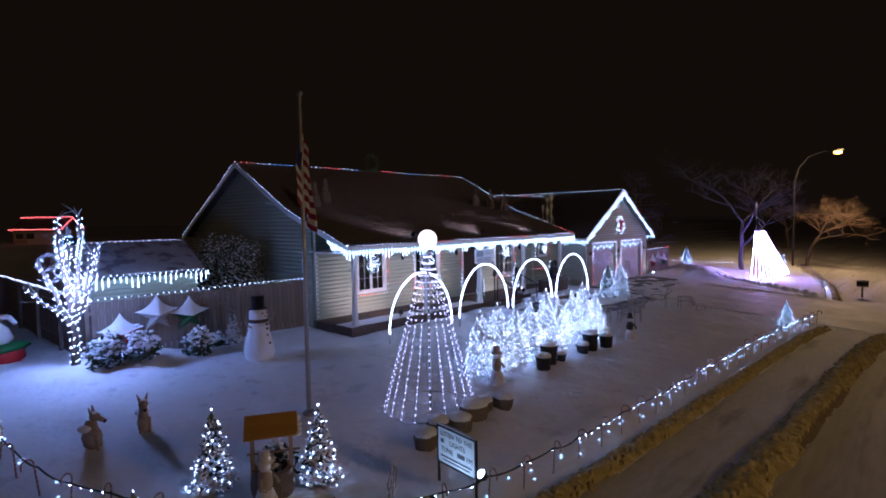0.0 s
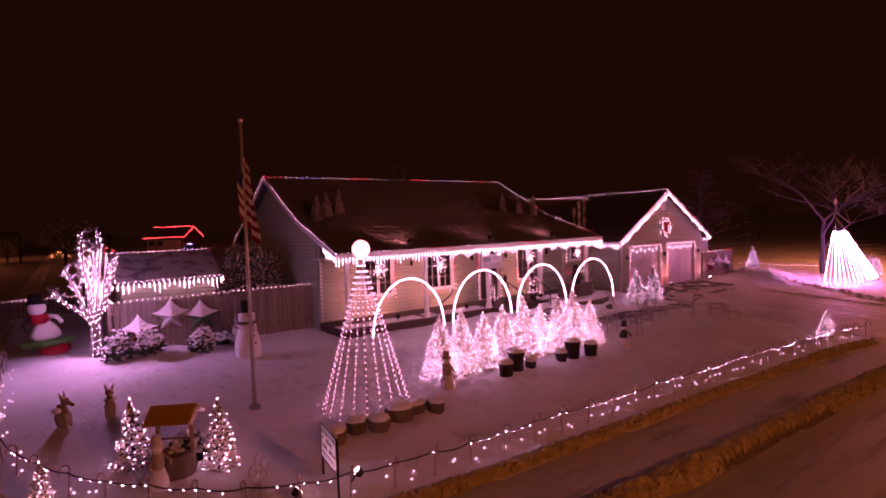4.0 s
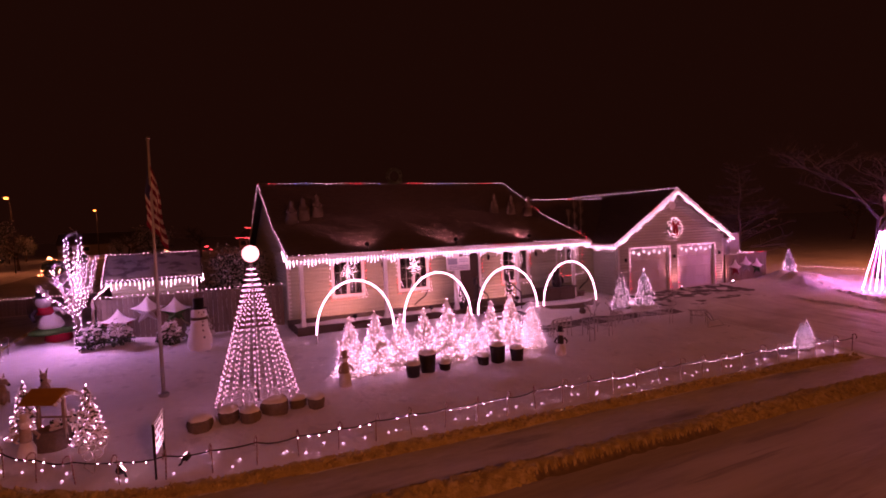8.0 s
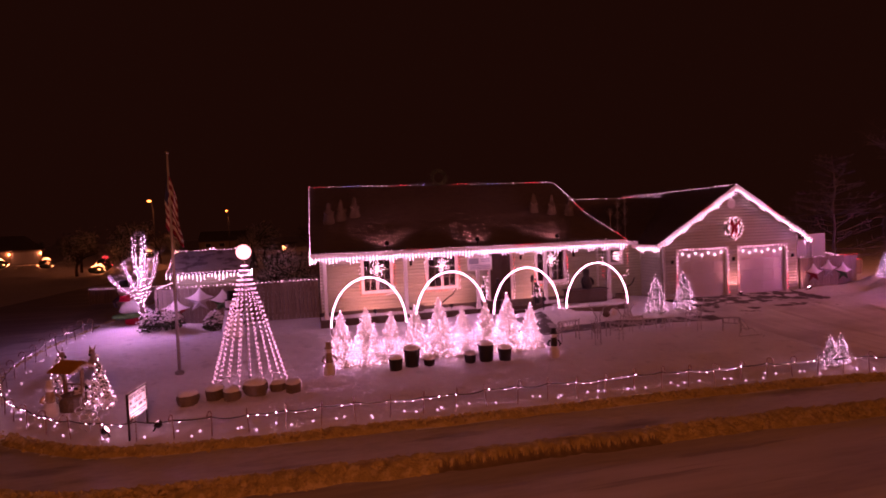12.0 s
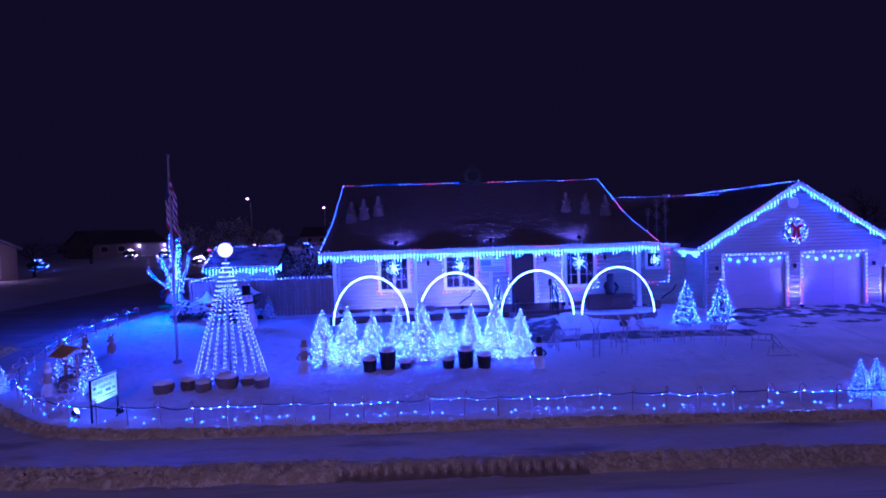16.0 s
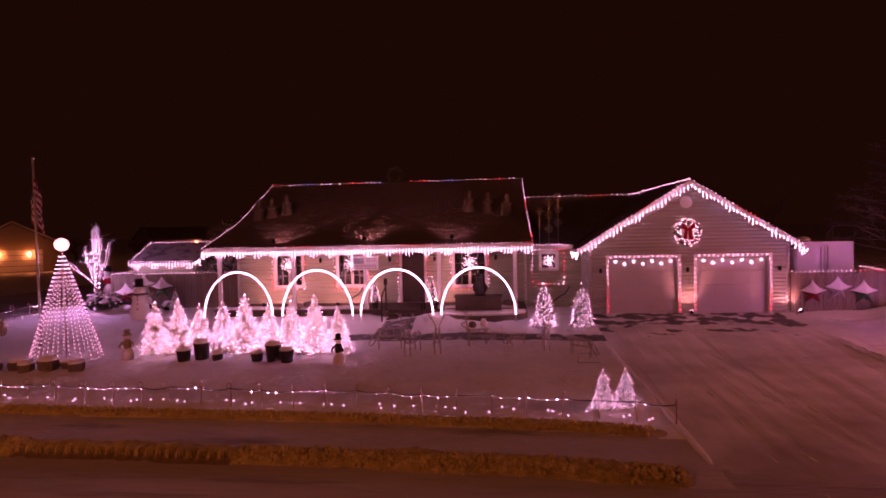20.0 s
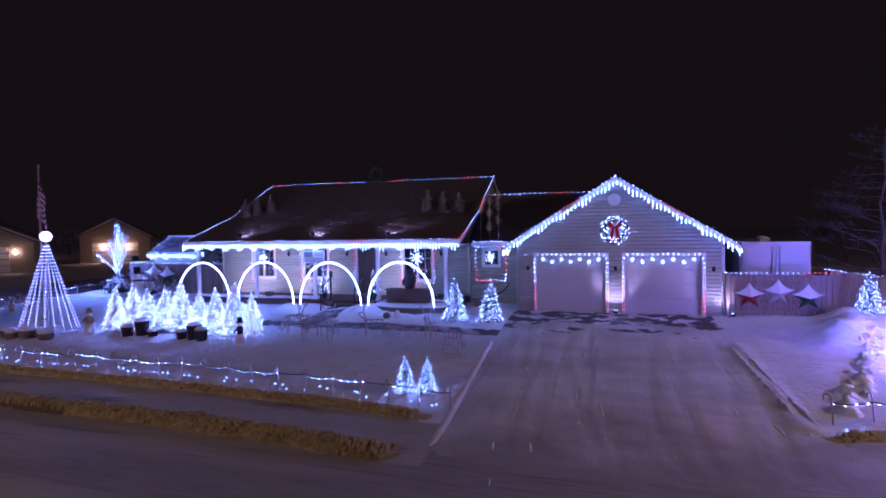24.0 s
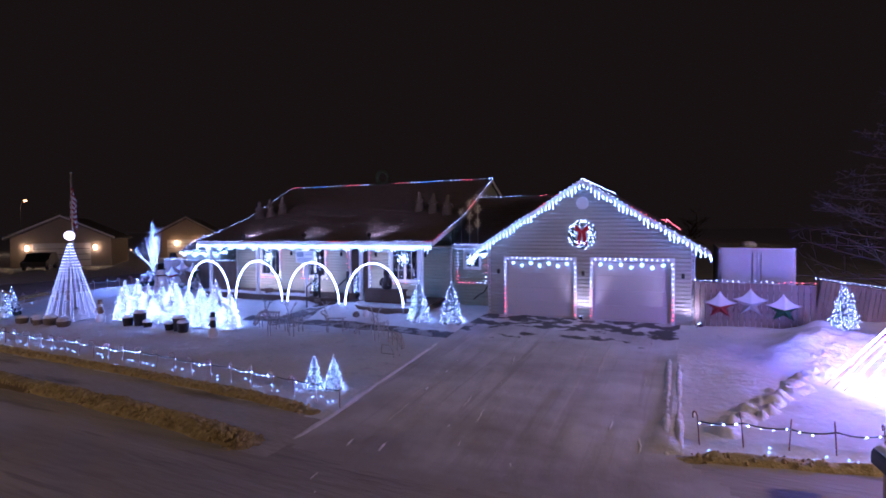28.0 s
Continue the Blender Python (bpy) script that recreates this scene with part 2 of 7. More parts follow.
FANBLUE = glow("blue_fan_light", (0.34, 0.32, 1.0), 28.0)
WARM = glow("porch_lamp_glass", (1.0, 0.52, 0.16), 14.0)
SODIUM = glow("sodium_lamp_glass", (1.0, 0.42, 0.08), 4.0)
REDBULB = glow("red_bulb", (1.0, 0.12, 0.10), 6.0)
FLOODGLASS = glow("flood_lamp_glass", (0.80, 0.88, 1.0), 5.0)
RWB = [REDLED, BULB, BLUELED]
RWW = [BULB, REDLED, BULB]
MIXED = [REDLED, BULB, BLUELED, BULB, BULB]
SOMERED = [BULB, BULB, BULB, REDLED]


# ---- mesh builder ----
class Mesh:
    """Collects vertices and faces for one mesh object."""

    def __init__(self):
        self.v, self.f, self.m = [], [], []

    def add(self, verts, faces, k=0):
        n = len(self.v)
        self.v += [tuple(p) for p in verts]
        self.f += [tuple(i + n for i in f) for f in faces]
        self.m += [k] * len(faces)
        return self

    def box(self, x0, x1, y0, y1, z0, z1, k=0, c=0.0):
        """A box, its edges along z bevelled by c."""
        if c:
            ring = [(x0 + c, y0), (x1 - c, y0), (x1, y0 + c), (x1, y1 - c), (x1 - c, y1), (x0 + c, y1), (x0, y1 - c), (x0, y0 + c)]
        else:
            ring = [(x0, y0), (x1, y0), (x1, y1), (x0, y1)]
        return self.prism(ring, z0, z1, k)

    def prism(self, ring, z0, z1, k=0):
        n = len(ring)
        faces = [tuple(range(n))[::-1], tuple(range(n, 2 * n))] + [(i, (i + 1) % n, n + (i + 1) % n, n + i) for i in range(n)]
        return self.add([(x, y, z0) for x, y in ring] + [(x, y, z1) for x, y in ring], faces, k)

    def slab(self, ring, off, k=0):
        """A flat polygon in space, thickened by the vector off."""
        n = len(ring)
        faces = [tuple(range(n))[::-1], tuple(range(n, 2 * n))] + [(i, (i + 1) % n, n + (i + 1) % n, n + i) for i in range(n)]
        return self.add(list(ring) + [tuple(Vector(p) + Vector(off)) for p in ring], faces, k)

    def tube(self, pts, r0, r1=None, seg=6, k=0):
        r1 = r0 if r1 is None else r1
        pts = [Vector(p) for p in pts]
        verts, n = [], len(pts)
        for i, p in enumerate(pts):
            d = (pts[min(i + 1, n - 1)] - pts[max(i - 1, 0)]).normalized()
            a = d.orthogonal().normalized() if i == 0 else (a - d * a.dot(d)).normalized()
            b, r = d.cross(a), r0 + (r1 - r0) * i / max(n - 1, 1)
            verts += [p + r * (math.cos(2 * pi * j / seg) * a + math.sin(2 * pi * j / seg) * b) for j in range(seg)]
        faces = [(i * seg + j, i * seg + (j + 1) % seg, (i + 1) * seg + (j + 1) % seg, (i + 1) * seg + j) for i in range(n - 1) for j in range(seg)]
        return self.add(verts, faces + [tuple(range(seg))[::-1], tuple(range((n - 1) * seg, n * seg))], k)

    def lathe(self, profile, c=(0, 0, 0), seg=16, k=0, squash=(1, 1), wobble=0.0):
        verts = []
        for r, z in profile:
            for j in range(seg):
                a = 2 * pi * j / seg
                w = 1 + wobble * noise.noise((c[0] + 2 * math.cos(a), c[1] + 2 * math.sin(a), c[2] + 3 * z))
                verts.append((c[0] + squash[0] * w * r * math.cos(a), c[1] + squash[1] * w * r * math.sin(a), c[2] + z))
        n = len(profile)
        faces = [(i * seg + j, i * seg + (j + 1) % seg, (i + 1) * seg + (j + 1) % seg, (i + 1) * seg + j) for i in range(n - 1) for j in range(seg)]
        return self.add(verts, faces + [tuple(range(seg))[::-1], tuple(range((n - 1) * seg, n * seg))], k)

    def ball(self, c, r, rz=None, seg=12, rings=8, k=0, wobble=0.0):
        rz = rz or r
        return self.lathe([(r * math.sin(pi * i / rings) + 1e-4, -rz * math.cos(pi * i / rings)) for i in range(rings + 1)], c, seg, k, (1, 1), wobble)

    def bulb(self, c, r=0.03, k=0):
        x, y, z = c
        return self.add([(x, y, z + r * 1.2), (x + r, y, z), (x, y + r, z), (x - r, y, z), (x, y - r, z), (x, y, z - r * 1.2)],
                        [(0, 1, 2), (0, 2, 3), (0, 3, 4), (0, 4, 1), (5, 2, 1), (5, 3, 2), (5, 4, 3), (5, 1, 4)], k)

    def weld(self):
        """Joins the corners that lie on one another."""
        seen, at = {}, []
        for p in self.v:
            at.append(seen.setdefault(tuple(round(c, 4) for c in p), len(seen)))
        self.v = list(seen)
        self.f = [tuple(at[i] for i in f) for f in self.f]
        return self

    def data(self, name, mats, smooth=False):
        me = bpy.data.meshes.new(name)
        me.from_pydata(self.v, [], self.f)
        for m in mats if isinstance(mats, (list, tuple)) else [mats]:
            me.materials.append(m)
        me.polygons.foreach_set("material_index", self.m)
        if smooth:
            me.polygons.foreach_set("use_smooth", [True] * len(self.f))
        me.update()
        return me


def part(name, mesh, mats, parent, label="", smooth=False):
    """One mesh object under a thing or a part."""
    ob = new(name, mesh.data(name, mats, smooth) if isinstance(mesh, Mesh) else mesh)
    ob.parent = parent
    return tagged(ob, label)


def thing(name, label, category, group="", kind="", mesh=None, mats=None, at=None, smooth=False):
    """A top-level thing: a mesh, or an Empty at its base."""
    ob = new(name, mesh.data(name, mats, smooth) if mesh else None)
    if at:
        ob.matrix_basis = at if isinstance(at, Matrix) else Matrix.Translation(at)
    return tagged(ob, label, category, group, kind)


def stuff(ob):
    return tagged(ob, kind="stuff")


def resample(pts, step):
    """Points at even steps along a polyline."""
    pts = [Vector(p) for p in pts]
    out, left = [pts[0].copy()], step
    for a, b in zip(pts, pts[1:]):
        d, run = (b - a).length, 0.0
        while d - run >= left:
            run += left
            out.append(a.lerp(b, run / d))
            left = step
        left -= d - run
    return out


def light_string(paths, label, spacing=0.15, r=0.016, bulb=None, group="light strings", name="light_string", lift=0.0, run=0.0, tones=None):
    """A wire along each path with small bulbs on it. run: the length of each stretch of red, white and blue bulbs in turn, or of the given tones."""
    if len(paths) > 1:
        return [light_string([p], label, spacing, r, bulb, group, name, lift, run, tones) for p in paths]
    wire, lamps = Mesh(), Mesh()
    for path in paths:
        wire.tube(path, 0.008, seg=4)
        for p in resample(path, spacing):
            j = [random.uniform(-0.008, 0.008) for _ in range(3)]
            lamps.bulb((p.x + j[0], p.y + j[1], p.z + j[2] + lift), r * random.uniform(0.85, 1.15), int((p - Vector(path[0])).length / run) % len(tones or RWB) if run else 0)
    ob = thing(name, label, "light string", group, mesh=wire, mats=WIRE)
    stuff(part("bulbs", lamps, (tones or RWB) if run else bulb or BULB, ob))
    return ob


DROPS = []
for length in (0.12, 0.18, 0.25, 0.16):
    drop = Mesh()
    drop.lathe([(0.005, 0.02), (0.006, 0), (0.0068, -length * 0.5), (0.005, -length * 0.85), (0.003, -length)], seg=6)
    DROPS.append(drop.data("icicle", ICE))


def icicle_lights(path, label, spacing=0.12, scale=1.0):
    """Hanging tubes of light of uneven length under a wire."""
    wire = Mesh()
    wire.tube(path, 0.009, seg=4)
    ob = thing("icicle_light_strand", label, "icicle lights", "icicle lights", mesh=wire, mats=WIRE)
    for i, p in enumerate(resample(path, spacing)):
        d = new("icicle", DROPS[(i * 7 + i // 3) % 4])
        d.parent = ob
        d.matrix_basis = Matrix.Translation(p) @ Matrix.Diagonal((1, 1, scale * random.uniform(0.9, 1.1), 1))
    return ob


# ---- the ground ----
EDGE = [(23.62, 3.6), (21.6, 3.9), (17.6, 4.1), (10.5, 4.3), (7.0, 4.45), (5.5, 4.6), (4.3, 5.05), (3.1, 5.95), (2.05, 7.2), (1.3, 8.8), (0.98, 11.0), (0.95, 16.3), (0.9, 30.0)]
EDGE_RIGHT = [(30.4, 4.3), (32.6, 4.65), (35.0, 5.1), (38.0, 6.0), (41.5, 7.3), (60.0, 14.0)]


def slope(y):
    return float(np.interp(y, [-2, 1.5, 3.0, 3.8, 4.6, 8.2, 11, 13], [-0.85, -0.82, -0.75, -0.68, -0.6, -0.38, -0.1, 0]))


def rounded(pts, rounds=3):
    """A polyline with its corners cut smooth."""
    pts = [Vector((*p, 0)) for p in pts]
    for _ in range(rounds):
        pts = [pts[0]] + [q for a, b in zip(pts, pts[1:]) for q in (a.lerp(b, 0.25), a.lerp(b, 0.75))] + [pts[-1]]
    return [(p.x, p.y) for p in pts]


EDGE, EDGE_RIGHT = rounded(EDGE), rounded(EDGE_RIGHT)


def beyond(x, y, line):
    """How far points lie outside a lawn's edge (below zero: on the lawn)."""
    best = np.full(x.shape, 1e9)
    side = np.zeros(x.shape)
    for (ax, ay), (bx, by) in zip(line, line[1:]):
        dx, dy = bx - ax, by - ay
        u = np.clip(((x - ax) * dx + (y - ay) * dy) / (dx * dx + dy * dy), 0, 1)
        d = np.hypot(x - ax - u * dx, y - ay - u * dy)
        s = (x - ax) * dy - (y - ay) * dx
        side = np.where(d < best, s, side)
        best = np.minimum(best, d)
    return np.where(side < 0, best, -best)


def lines(a, b, step, far):
    inner = np.arange(a, b + 1e-6, step)
    out = np.cumsum(step * 1.35 ** np.arange(1, 32))
    out = out[out < far]
    return np.concatenate([a - out[::-1], inner, b + out])


def drive_edge(y):
    """Where the lawn meets the driveway."""
    return np.interp(y, [1.4, 3.6, 8.0], [23.75, 23.68, 23.45])


gx, gy = np.meshgrid(lines(-4, 44, 0.125, 1800), lines(-6, 20, 0.125, 1800), indexing="ij")
away = beyond(gx, gy, EDGE)
away_r = -beyond(gx, gy, EDGE_RIGHT)
gz = np.interp(gy, [-2, 1.5, 3.0, 3.8, 4.6, 8.2, 11, 13], [-0.85, -0.82, -0.75, -0.68, -0.6, -0.38, -0.1, 0])
lump = np.vectorize(lambda a, b: noise.noise((a * 0.9, b * 0.9, 0)) + 0.5 * noise.noise((a * 2.7, b * 2.7, 5)))(np.clip(gx, -8, 50), np.clip(gy, -12, 30))
on_lawn = (away < 0) & (gx < drive_edge(gy) - 0.08) & (gy < 40)
on_drive = (gx > drive_edge(gy)) & (gx < 30.25) & (gy > 2.2) & (gy < 12.95)
on_right = (gx > 30.3) & (away_r < 0)
gz = gz - 0.12 * np.clip((away - 0.5) / 1.5, 0, 1) * (gx < 3) * (gy > 5)
gz = gz + np.where(on_lawn, 0.045 * lump + 0.02, np.where(on_right, (0.05 * lump + 0.06) * np.clip((gx - 30.2) / 1.4, 0, 1), np.where(on_drive, 0.012 * lump, 0.012 * lump)))
for px, py, pr, ph in ((15.0, 11.7, 0.9, 0.22), (17.9, 11.6, 0.9, 0.28), (19.6, 11.0, 1.6, 0.1), (33.6, 11.7, 0.9, 0.45), (32.9, 10.4, 0.8, 0.28), (34.6, 11.2, 1.0, 0.3),
                       (12.6, 8.25, 3.2, 0.03)):
    gz = gz + ph * np.exp(-((gx - px) ** 2 + (gy - py) ** 2) / pr**2) * (1 + 0.4 * lump)
gz = gz + 0.16 / (1 + np.exp((((gx - 3.2) / 2.1) ** 2 + ((gy - 14.6) / 1.25) ** 2 - 1) * 7)) * (1 + 0.15 * lump)
for rx in (29.98, 30.2):
    gz = gz + 0.05 * np.exp(-(((gx - rx) / 0.13) ** 2)) * ((gy > 3.9) & (gy < 9.6)) * (1 + 0.6 * lump)
for rx, bend, lag in ((24.6, 0.3, 0.2), (25.15, 0.25, 0.5), (26.1, 0.5, 1.2), (26.6, 0.45, 1.4), (27.9, 0.35, 2.6), (28.5, 0.3, 2.9), (29.2, 0.4, 4.0), (29.7, 0.3, 4.4)):
    gz = gz - 0.022 * np.exp(-(((gx - rx - bend * np.sin(0.42 * gy + lag)) / 0.1) ** 2)) * on_drive * (1 + 0.7 * lump)
steps = random.Random(4)
TRAILS = [((4.2, 8.6), (2.6, 12.6)), ((8.8, 11.6), (8.6, 6.2)), ((17.2, 9.2), (15.6, 6.4)), ((31.6, 10.6), (34.6, 6.6)), ((20.6, 9.0), (22.4, 5.2)), ((6.2, 9.4), (5.2, 6.0))]
dents = [(steps.uniform(2.5, 23), steps.uniform(5, 11.5)) for _ in range(70)]
for (ax, ay), (bx, by) in TRAILS:
    n = int(math.hypot(bx - ax, by - ay) / 0.36)
    dents += [(ax + (bx - ax) * i / n + 0.13 * (-1) ** i + steps.uniform(-0.06, 0.06), ay + (by - ay) * i / n + steps.uniform(-0.08, 0.08)) for i in range(n)]
for dx, dy in dents:
    i0, i1 = np.searchsorted(gx[:, 0], (dx - 0.5, dx + 0.5))
    j0, j1 = np.searchsorted(gy[0], (dy - 0.5, dy + 0.5))
    r2 = (gx[i0:i1, j0:j1] - dx) ** 2 + (gy[i0:i1, j0:j1] - dy) ** 2
    gz[i0:i1, j0:j1] += steps.uniform(0.5, 1.0) * (-0.06 * np.exp(-r2 / 0.014) + 0.018 * np.exp(-r2 / 0.05))


def ground_at(x, y):
    """The height of the ground there, from the sheet."""
    i, j = int(np.argmin(abs(gx[:, 0] - x))), int(np.argmin(abs(gy[0] - y)))
    return float(gz[i, j])


cx, cy = (gx[1:, 1:] + gx[:-1, :-1]) / 2, (gy[1:, 1:] + gy[:-1, :-1]) / 2
out_l, out_r = beyond(cx, cy, EDGE), -beyond(cx, cy, EDGE_RIGHT)
region = np.zeros(cx.shape, int)
inner = cx < drive_edge(cy)
street = (inner & (out_l > 2.4)) | (~inner & (cx <= 30.3) & (cy < 2.3)) | ((cx > 30.3) & (out_r > 0.42))
street &= (cy > -9.5) & ((cx > -9.0) | (cy < 2.3)) & (abs(cx) < 400) & (cy < 300)
street &= ~((cx < 1.0) & (cx > -0.2) & (cy > 20))
region[street] = 1
region[inner & (out_l > 0.6) & (out_l <= 2.4) & (cy < 60)] = 2
apron = 30.1 + np.clip(4.0 - cy, 0, 3) * 0.9
region[~inner & (cx < apron) & (cy >= 1.7 + 0.25 * np.sin(0.9 * cx)) & (cy < 12.95) & ((cx < 30.1) | (out_r > 0.42))] = 3
region[(cx > 14.9) & inner & (cy > 9.35) & (cy < 10.05)] = 4
region[(cx > 16.2) & (cx < 17.4) & (cy > 9.9) & (cy < 11.8)] = 4
index = np.arange(gx.size).reshape(gx.shape)
coords = np.stack([gx, gy, gz], -1).reshape(-1, 3)
for k, (name, m, label, cat) in enumerate((("ground", SNOW, "snow-covered lawn and open ground at night", "ground"), ("road", ROAD, "street with packed dirty snow and tyre marks", "road"),
                                           ("pavement", WALK, "trodden snowy sidewalk between two snow banks", "pavement"),
                                           ("driveway", DRIVE, "driveway with driven snow and bare dark patches", "driveway"),
                                           ("garden_path", PATH, "shovelled garden path with thin snow", "path"))):
    i, j = np.nonzero(region == k)
    quads = np.stack([index[i, j], index[i + 1, j], index[i + 1, j + 1], index[i, j + 1]], 1)
    used, flat = np.unique(quads, return_inverse=True)
    me = bpy.data.meshes.new(name)
    me.from_pydata(coords[used].tolist(), [], flat.reshape(-1, 4).tolist())
    me.materials.append(m)
    me.polygons.foreach_set("use_smooth", [True] * len(quads))
    tagged(new(name, me), label, cat, kind="structure")


def bank(path, width, height, rough, label, m=None, teeth=None, crumb=0):
    """A lumpy ridge of ploughed snow along a path."""
    pts = resample([(x, y, 0) for x, y in path], 0.03 if teeth else 0.06)
    b, n = Mesh(), 25 if teeth else 15
    verts = []
    for i, p in enumerate(pts):
        d = (pts[min(i + 1, len(pts) - 1)] - pts[max(i - 1, 0)]).normalized()
        side = Vector((d.y, -d.x, 0))
        ends = min(16, len(pts) / 3)
        taper = min(1, 0.05 + i / ends, 0.05 + (len(pts) - 1 - i) / ends)
        for j in range(n):
            u = 2 * j / (n - 1) - 1
            q = p + side * u * width / 2 * (1 + 0.25 * noise.noise((p.x * 1.3, p.y * 1.3, 3)))
            h = height * taper * (1 - u * u) ** 0.8
            bumps = rough
            if teeth and teeth[0] < q.x < teeth[1] and q.y < 4 and u < 0.3:
                lug = 0.05 + 0.55 * abs(math.sin(pi * (q.x / 0.2 - 0.35 * u)))
                h = height * taper * (1.1 if -u < lug else max(0.28 * (1 + u) + 0.16, 1 - 6 * (-u - lug)))
                bumps = 0.3 * rough
            h *= 1 + bumps * (0.35 * noise.noise((q.x * 1.1, q.y * 1.1, 1)) + 0.5 * noise.noise((q.x * 4.5, q.y * 4.5, 2)) + 0.3 * noise.noise((q.x * 9, q.y * 9, 7)))
            verts.append((q.x, q.y, slope(q.y) + max(h, 0) - 0.03 + (0.0 if q.x > 3 or q.y < 5 else -0.1)))
    faces = [(i * n + j, i * n + j + 1, (i + 1) * n + j + 1, (i + 1) * n + j) for i in range(len(pts) - 1) for j in range(n - 1)]
    b.add(verts, faces)
    # low notch faces take the dark colour: dirt with painted-in shade
    for k, f in enumerate(faces if teeth else ()):
        x, y, z = (sum(verts[v][c] for v in f) / 4 for c in range(3))
        if teeth[0] < x < teeth[1] and y < p.y + 9 and z - slope(y) < 0.55 * height - 0.03 and k % (n - 1) < n // 2:
            b.m[k] = 1
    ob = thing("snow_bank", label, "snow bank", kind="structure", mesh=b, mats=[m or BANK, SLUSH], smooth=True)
    rnd, crumbs = random.Random(77), Mesh()
    for i in range(crumb):
        k = rnd.randrange(8, len(pts) - 8)
        d = (pts[k + 1] - pts[k]).normalized()
        u = max(-1, min(1, rnd.gauss(0, 0.5)))
        if teeth and teeth[0] < pts[k].x < teeth[1] and pts[k].y < 4:
            continue
        q = pts[k] + Vector((d.y, -d.x, 0)) * u * width / 2
        c = (q.x, q.y, slope(q.y) + height * (1 - u * u) ** 0.8 * 0.85 - 0.02 + (0.0 if q.x > 3 or q.y < 5 else -0.1))
        r = rnd.uniform(0.018, 0.06)
        j = [[rnd.uniform(0.6, 1.3) * r for _ in range(2)] for _ in range(3)]
        crumbs.add([(c[0], c[1], c[2] + j[2][0]), (c[0] + j[0][0], c[1] + 0.3 * r, c[2]), (c[0] - 0.3 * r, c[1] + j[1][0], c[2]), (c[0] - j[0][1], c[1] - 0.3 * r, c[2]), (c[0] + 0.3 * r, c[1] - j[1][1], c[2]),
                    (c[0], c[1], c[2] - j[2][1])], [(0, 1, 2), (0, 2, 3), (0, 3, 4), (0, 4, 1), (5, 2, 1), (5, 3, 2), (5, 4, 3), (5, 1, 4)])
    if crumb:
        stuff(part("crumbs", crumbs, m or BANK, ob, "loose crumbs of dirty snow, lamp yellow in their colour"))
    return ob


def offset(line, d):
    out = []
    for i, p in enumerate(line):
        a, c = line[max(i - 1, 0)], line[min(i + 1, len(line) - 1)]
        t = Vector((c[0] - a[0], c[1] - a[1])).normalized()
        out.append((p[0] + d * -t.y, p[1] + d * t.x))
    return out


bank([p for p in offset(EDGE, 0.42) if p[1] < 26], 0.42, 0.13, 0.8, "low bank of dirty snow along the lawn, lamp yellow in its colour", None, None, 2200)
bank([p for p in offset(EDGE, 2.1) if p[1] < 12], 0.72, 0.17, 1.0, "ploughed windrow of dirty snow along the street, lamp yellow in its colour", None, (11.2, 15.5), 3200)
bank([(23.7, 1.7), (23.66, 3.6), (23.5, 7.0), (23.4, 9.5)], 0.2, 0.065, 0.7, "low ridge of clean snow between lawn and driveway", SNOW_CAP)
for x in (29.98, 30.2):
    bank([(x + 0.2, 3.5), (x + 0.1, 4.1), (x + 0.03, 6.5), (x - 0.04, 9.7)], 0.19, 0.095, 0.8, "thin ridge of snow pushed up beside the driveway", SNOW_CAP)
bank([(30.0, 3.78), (30.45, 3.74)] + [p for p in offset(EDGE_RIGHT, -0.42) if 30.8 < p[0] < 44], 0.36, 0.11, 0.7, "low bank of dirty snow along the lawn, lamp yellow in its colour", None, None, 260)


# ridges that tyres have pressed up, broken into short lengths
tracks = random.Random(8)
for a, b, bend in (((26.0, 8.6), (26.7, 1.9), 0.15), ((25.75, 7.2), (26.3, 1.4), 0.1), ((28.2, 9.0), (28.75, 2.2), 0.2), ((28.75, 8.2), (29.1, 3.0), 0.12), ((29.5, 8.0), (29.75, 3.3), -0.1), ((24.6, 8.4), (24.9, 2.6), 0.12)):
    line = [(a[0] + (b[0] - a[0]) * i / 40 + bend * math.sin(pi * i / 40) + 0.015 * math.sin(1.7 * i), a[1] + (b[1] - a[1]) * i / 40) for i in range(41)]
    i = 0
    while i < 34:
        n = tracks.randint(5, 14)
        bank(line[i:i + n], 0.06, 0.022, 1.6, "broken ridge of snow pressed up by a tyre", TRACK)
        i += n + tracks.randint(0, 4)
for _ in range(22):
    x, y, length = tracks.uniform(24.4, 29.4), tracks.uniform(-0.4, 2.9), tracks.uniform(0.35, 1.1)
    lean = 0.12 + 0.1 * (x - 24.4)
    bank([(x + lean * length * u * u, y - length * u) for u in (0, 0.25, 0.5, 0.75, 1)], 0.065, 0.026, 1.6, "broken ridge of snow pressed up by a tyre", TRACK)


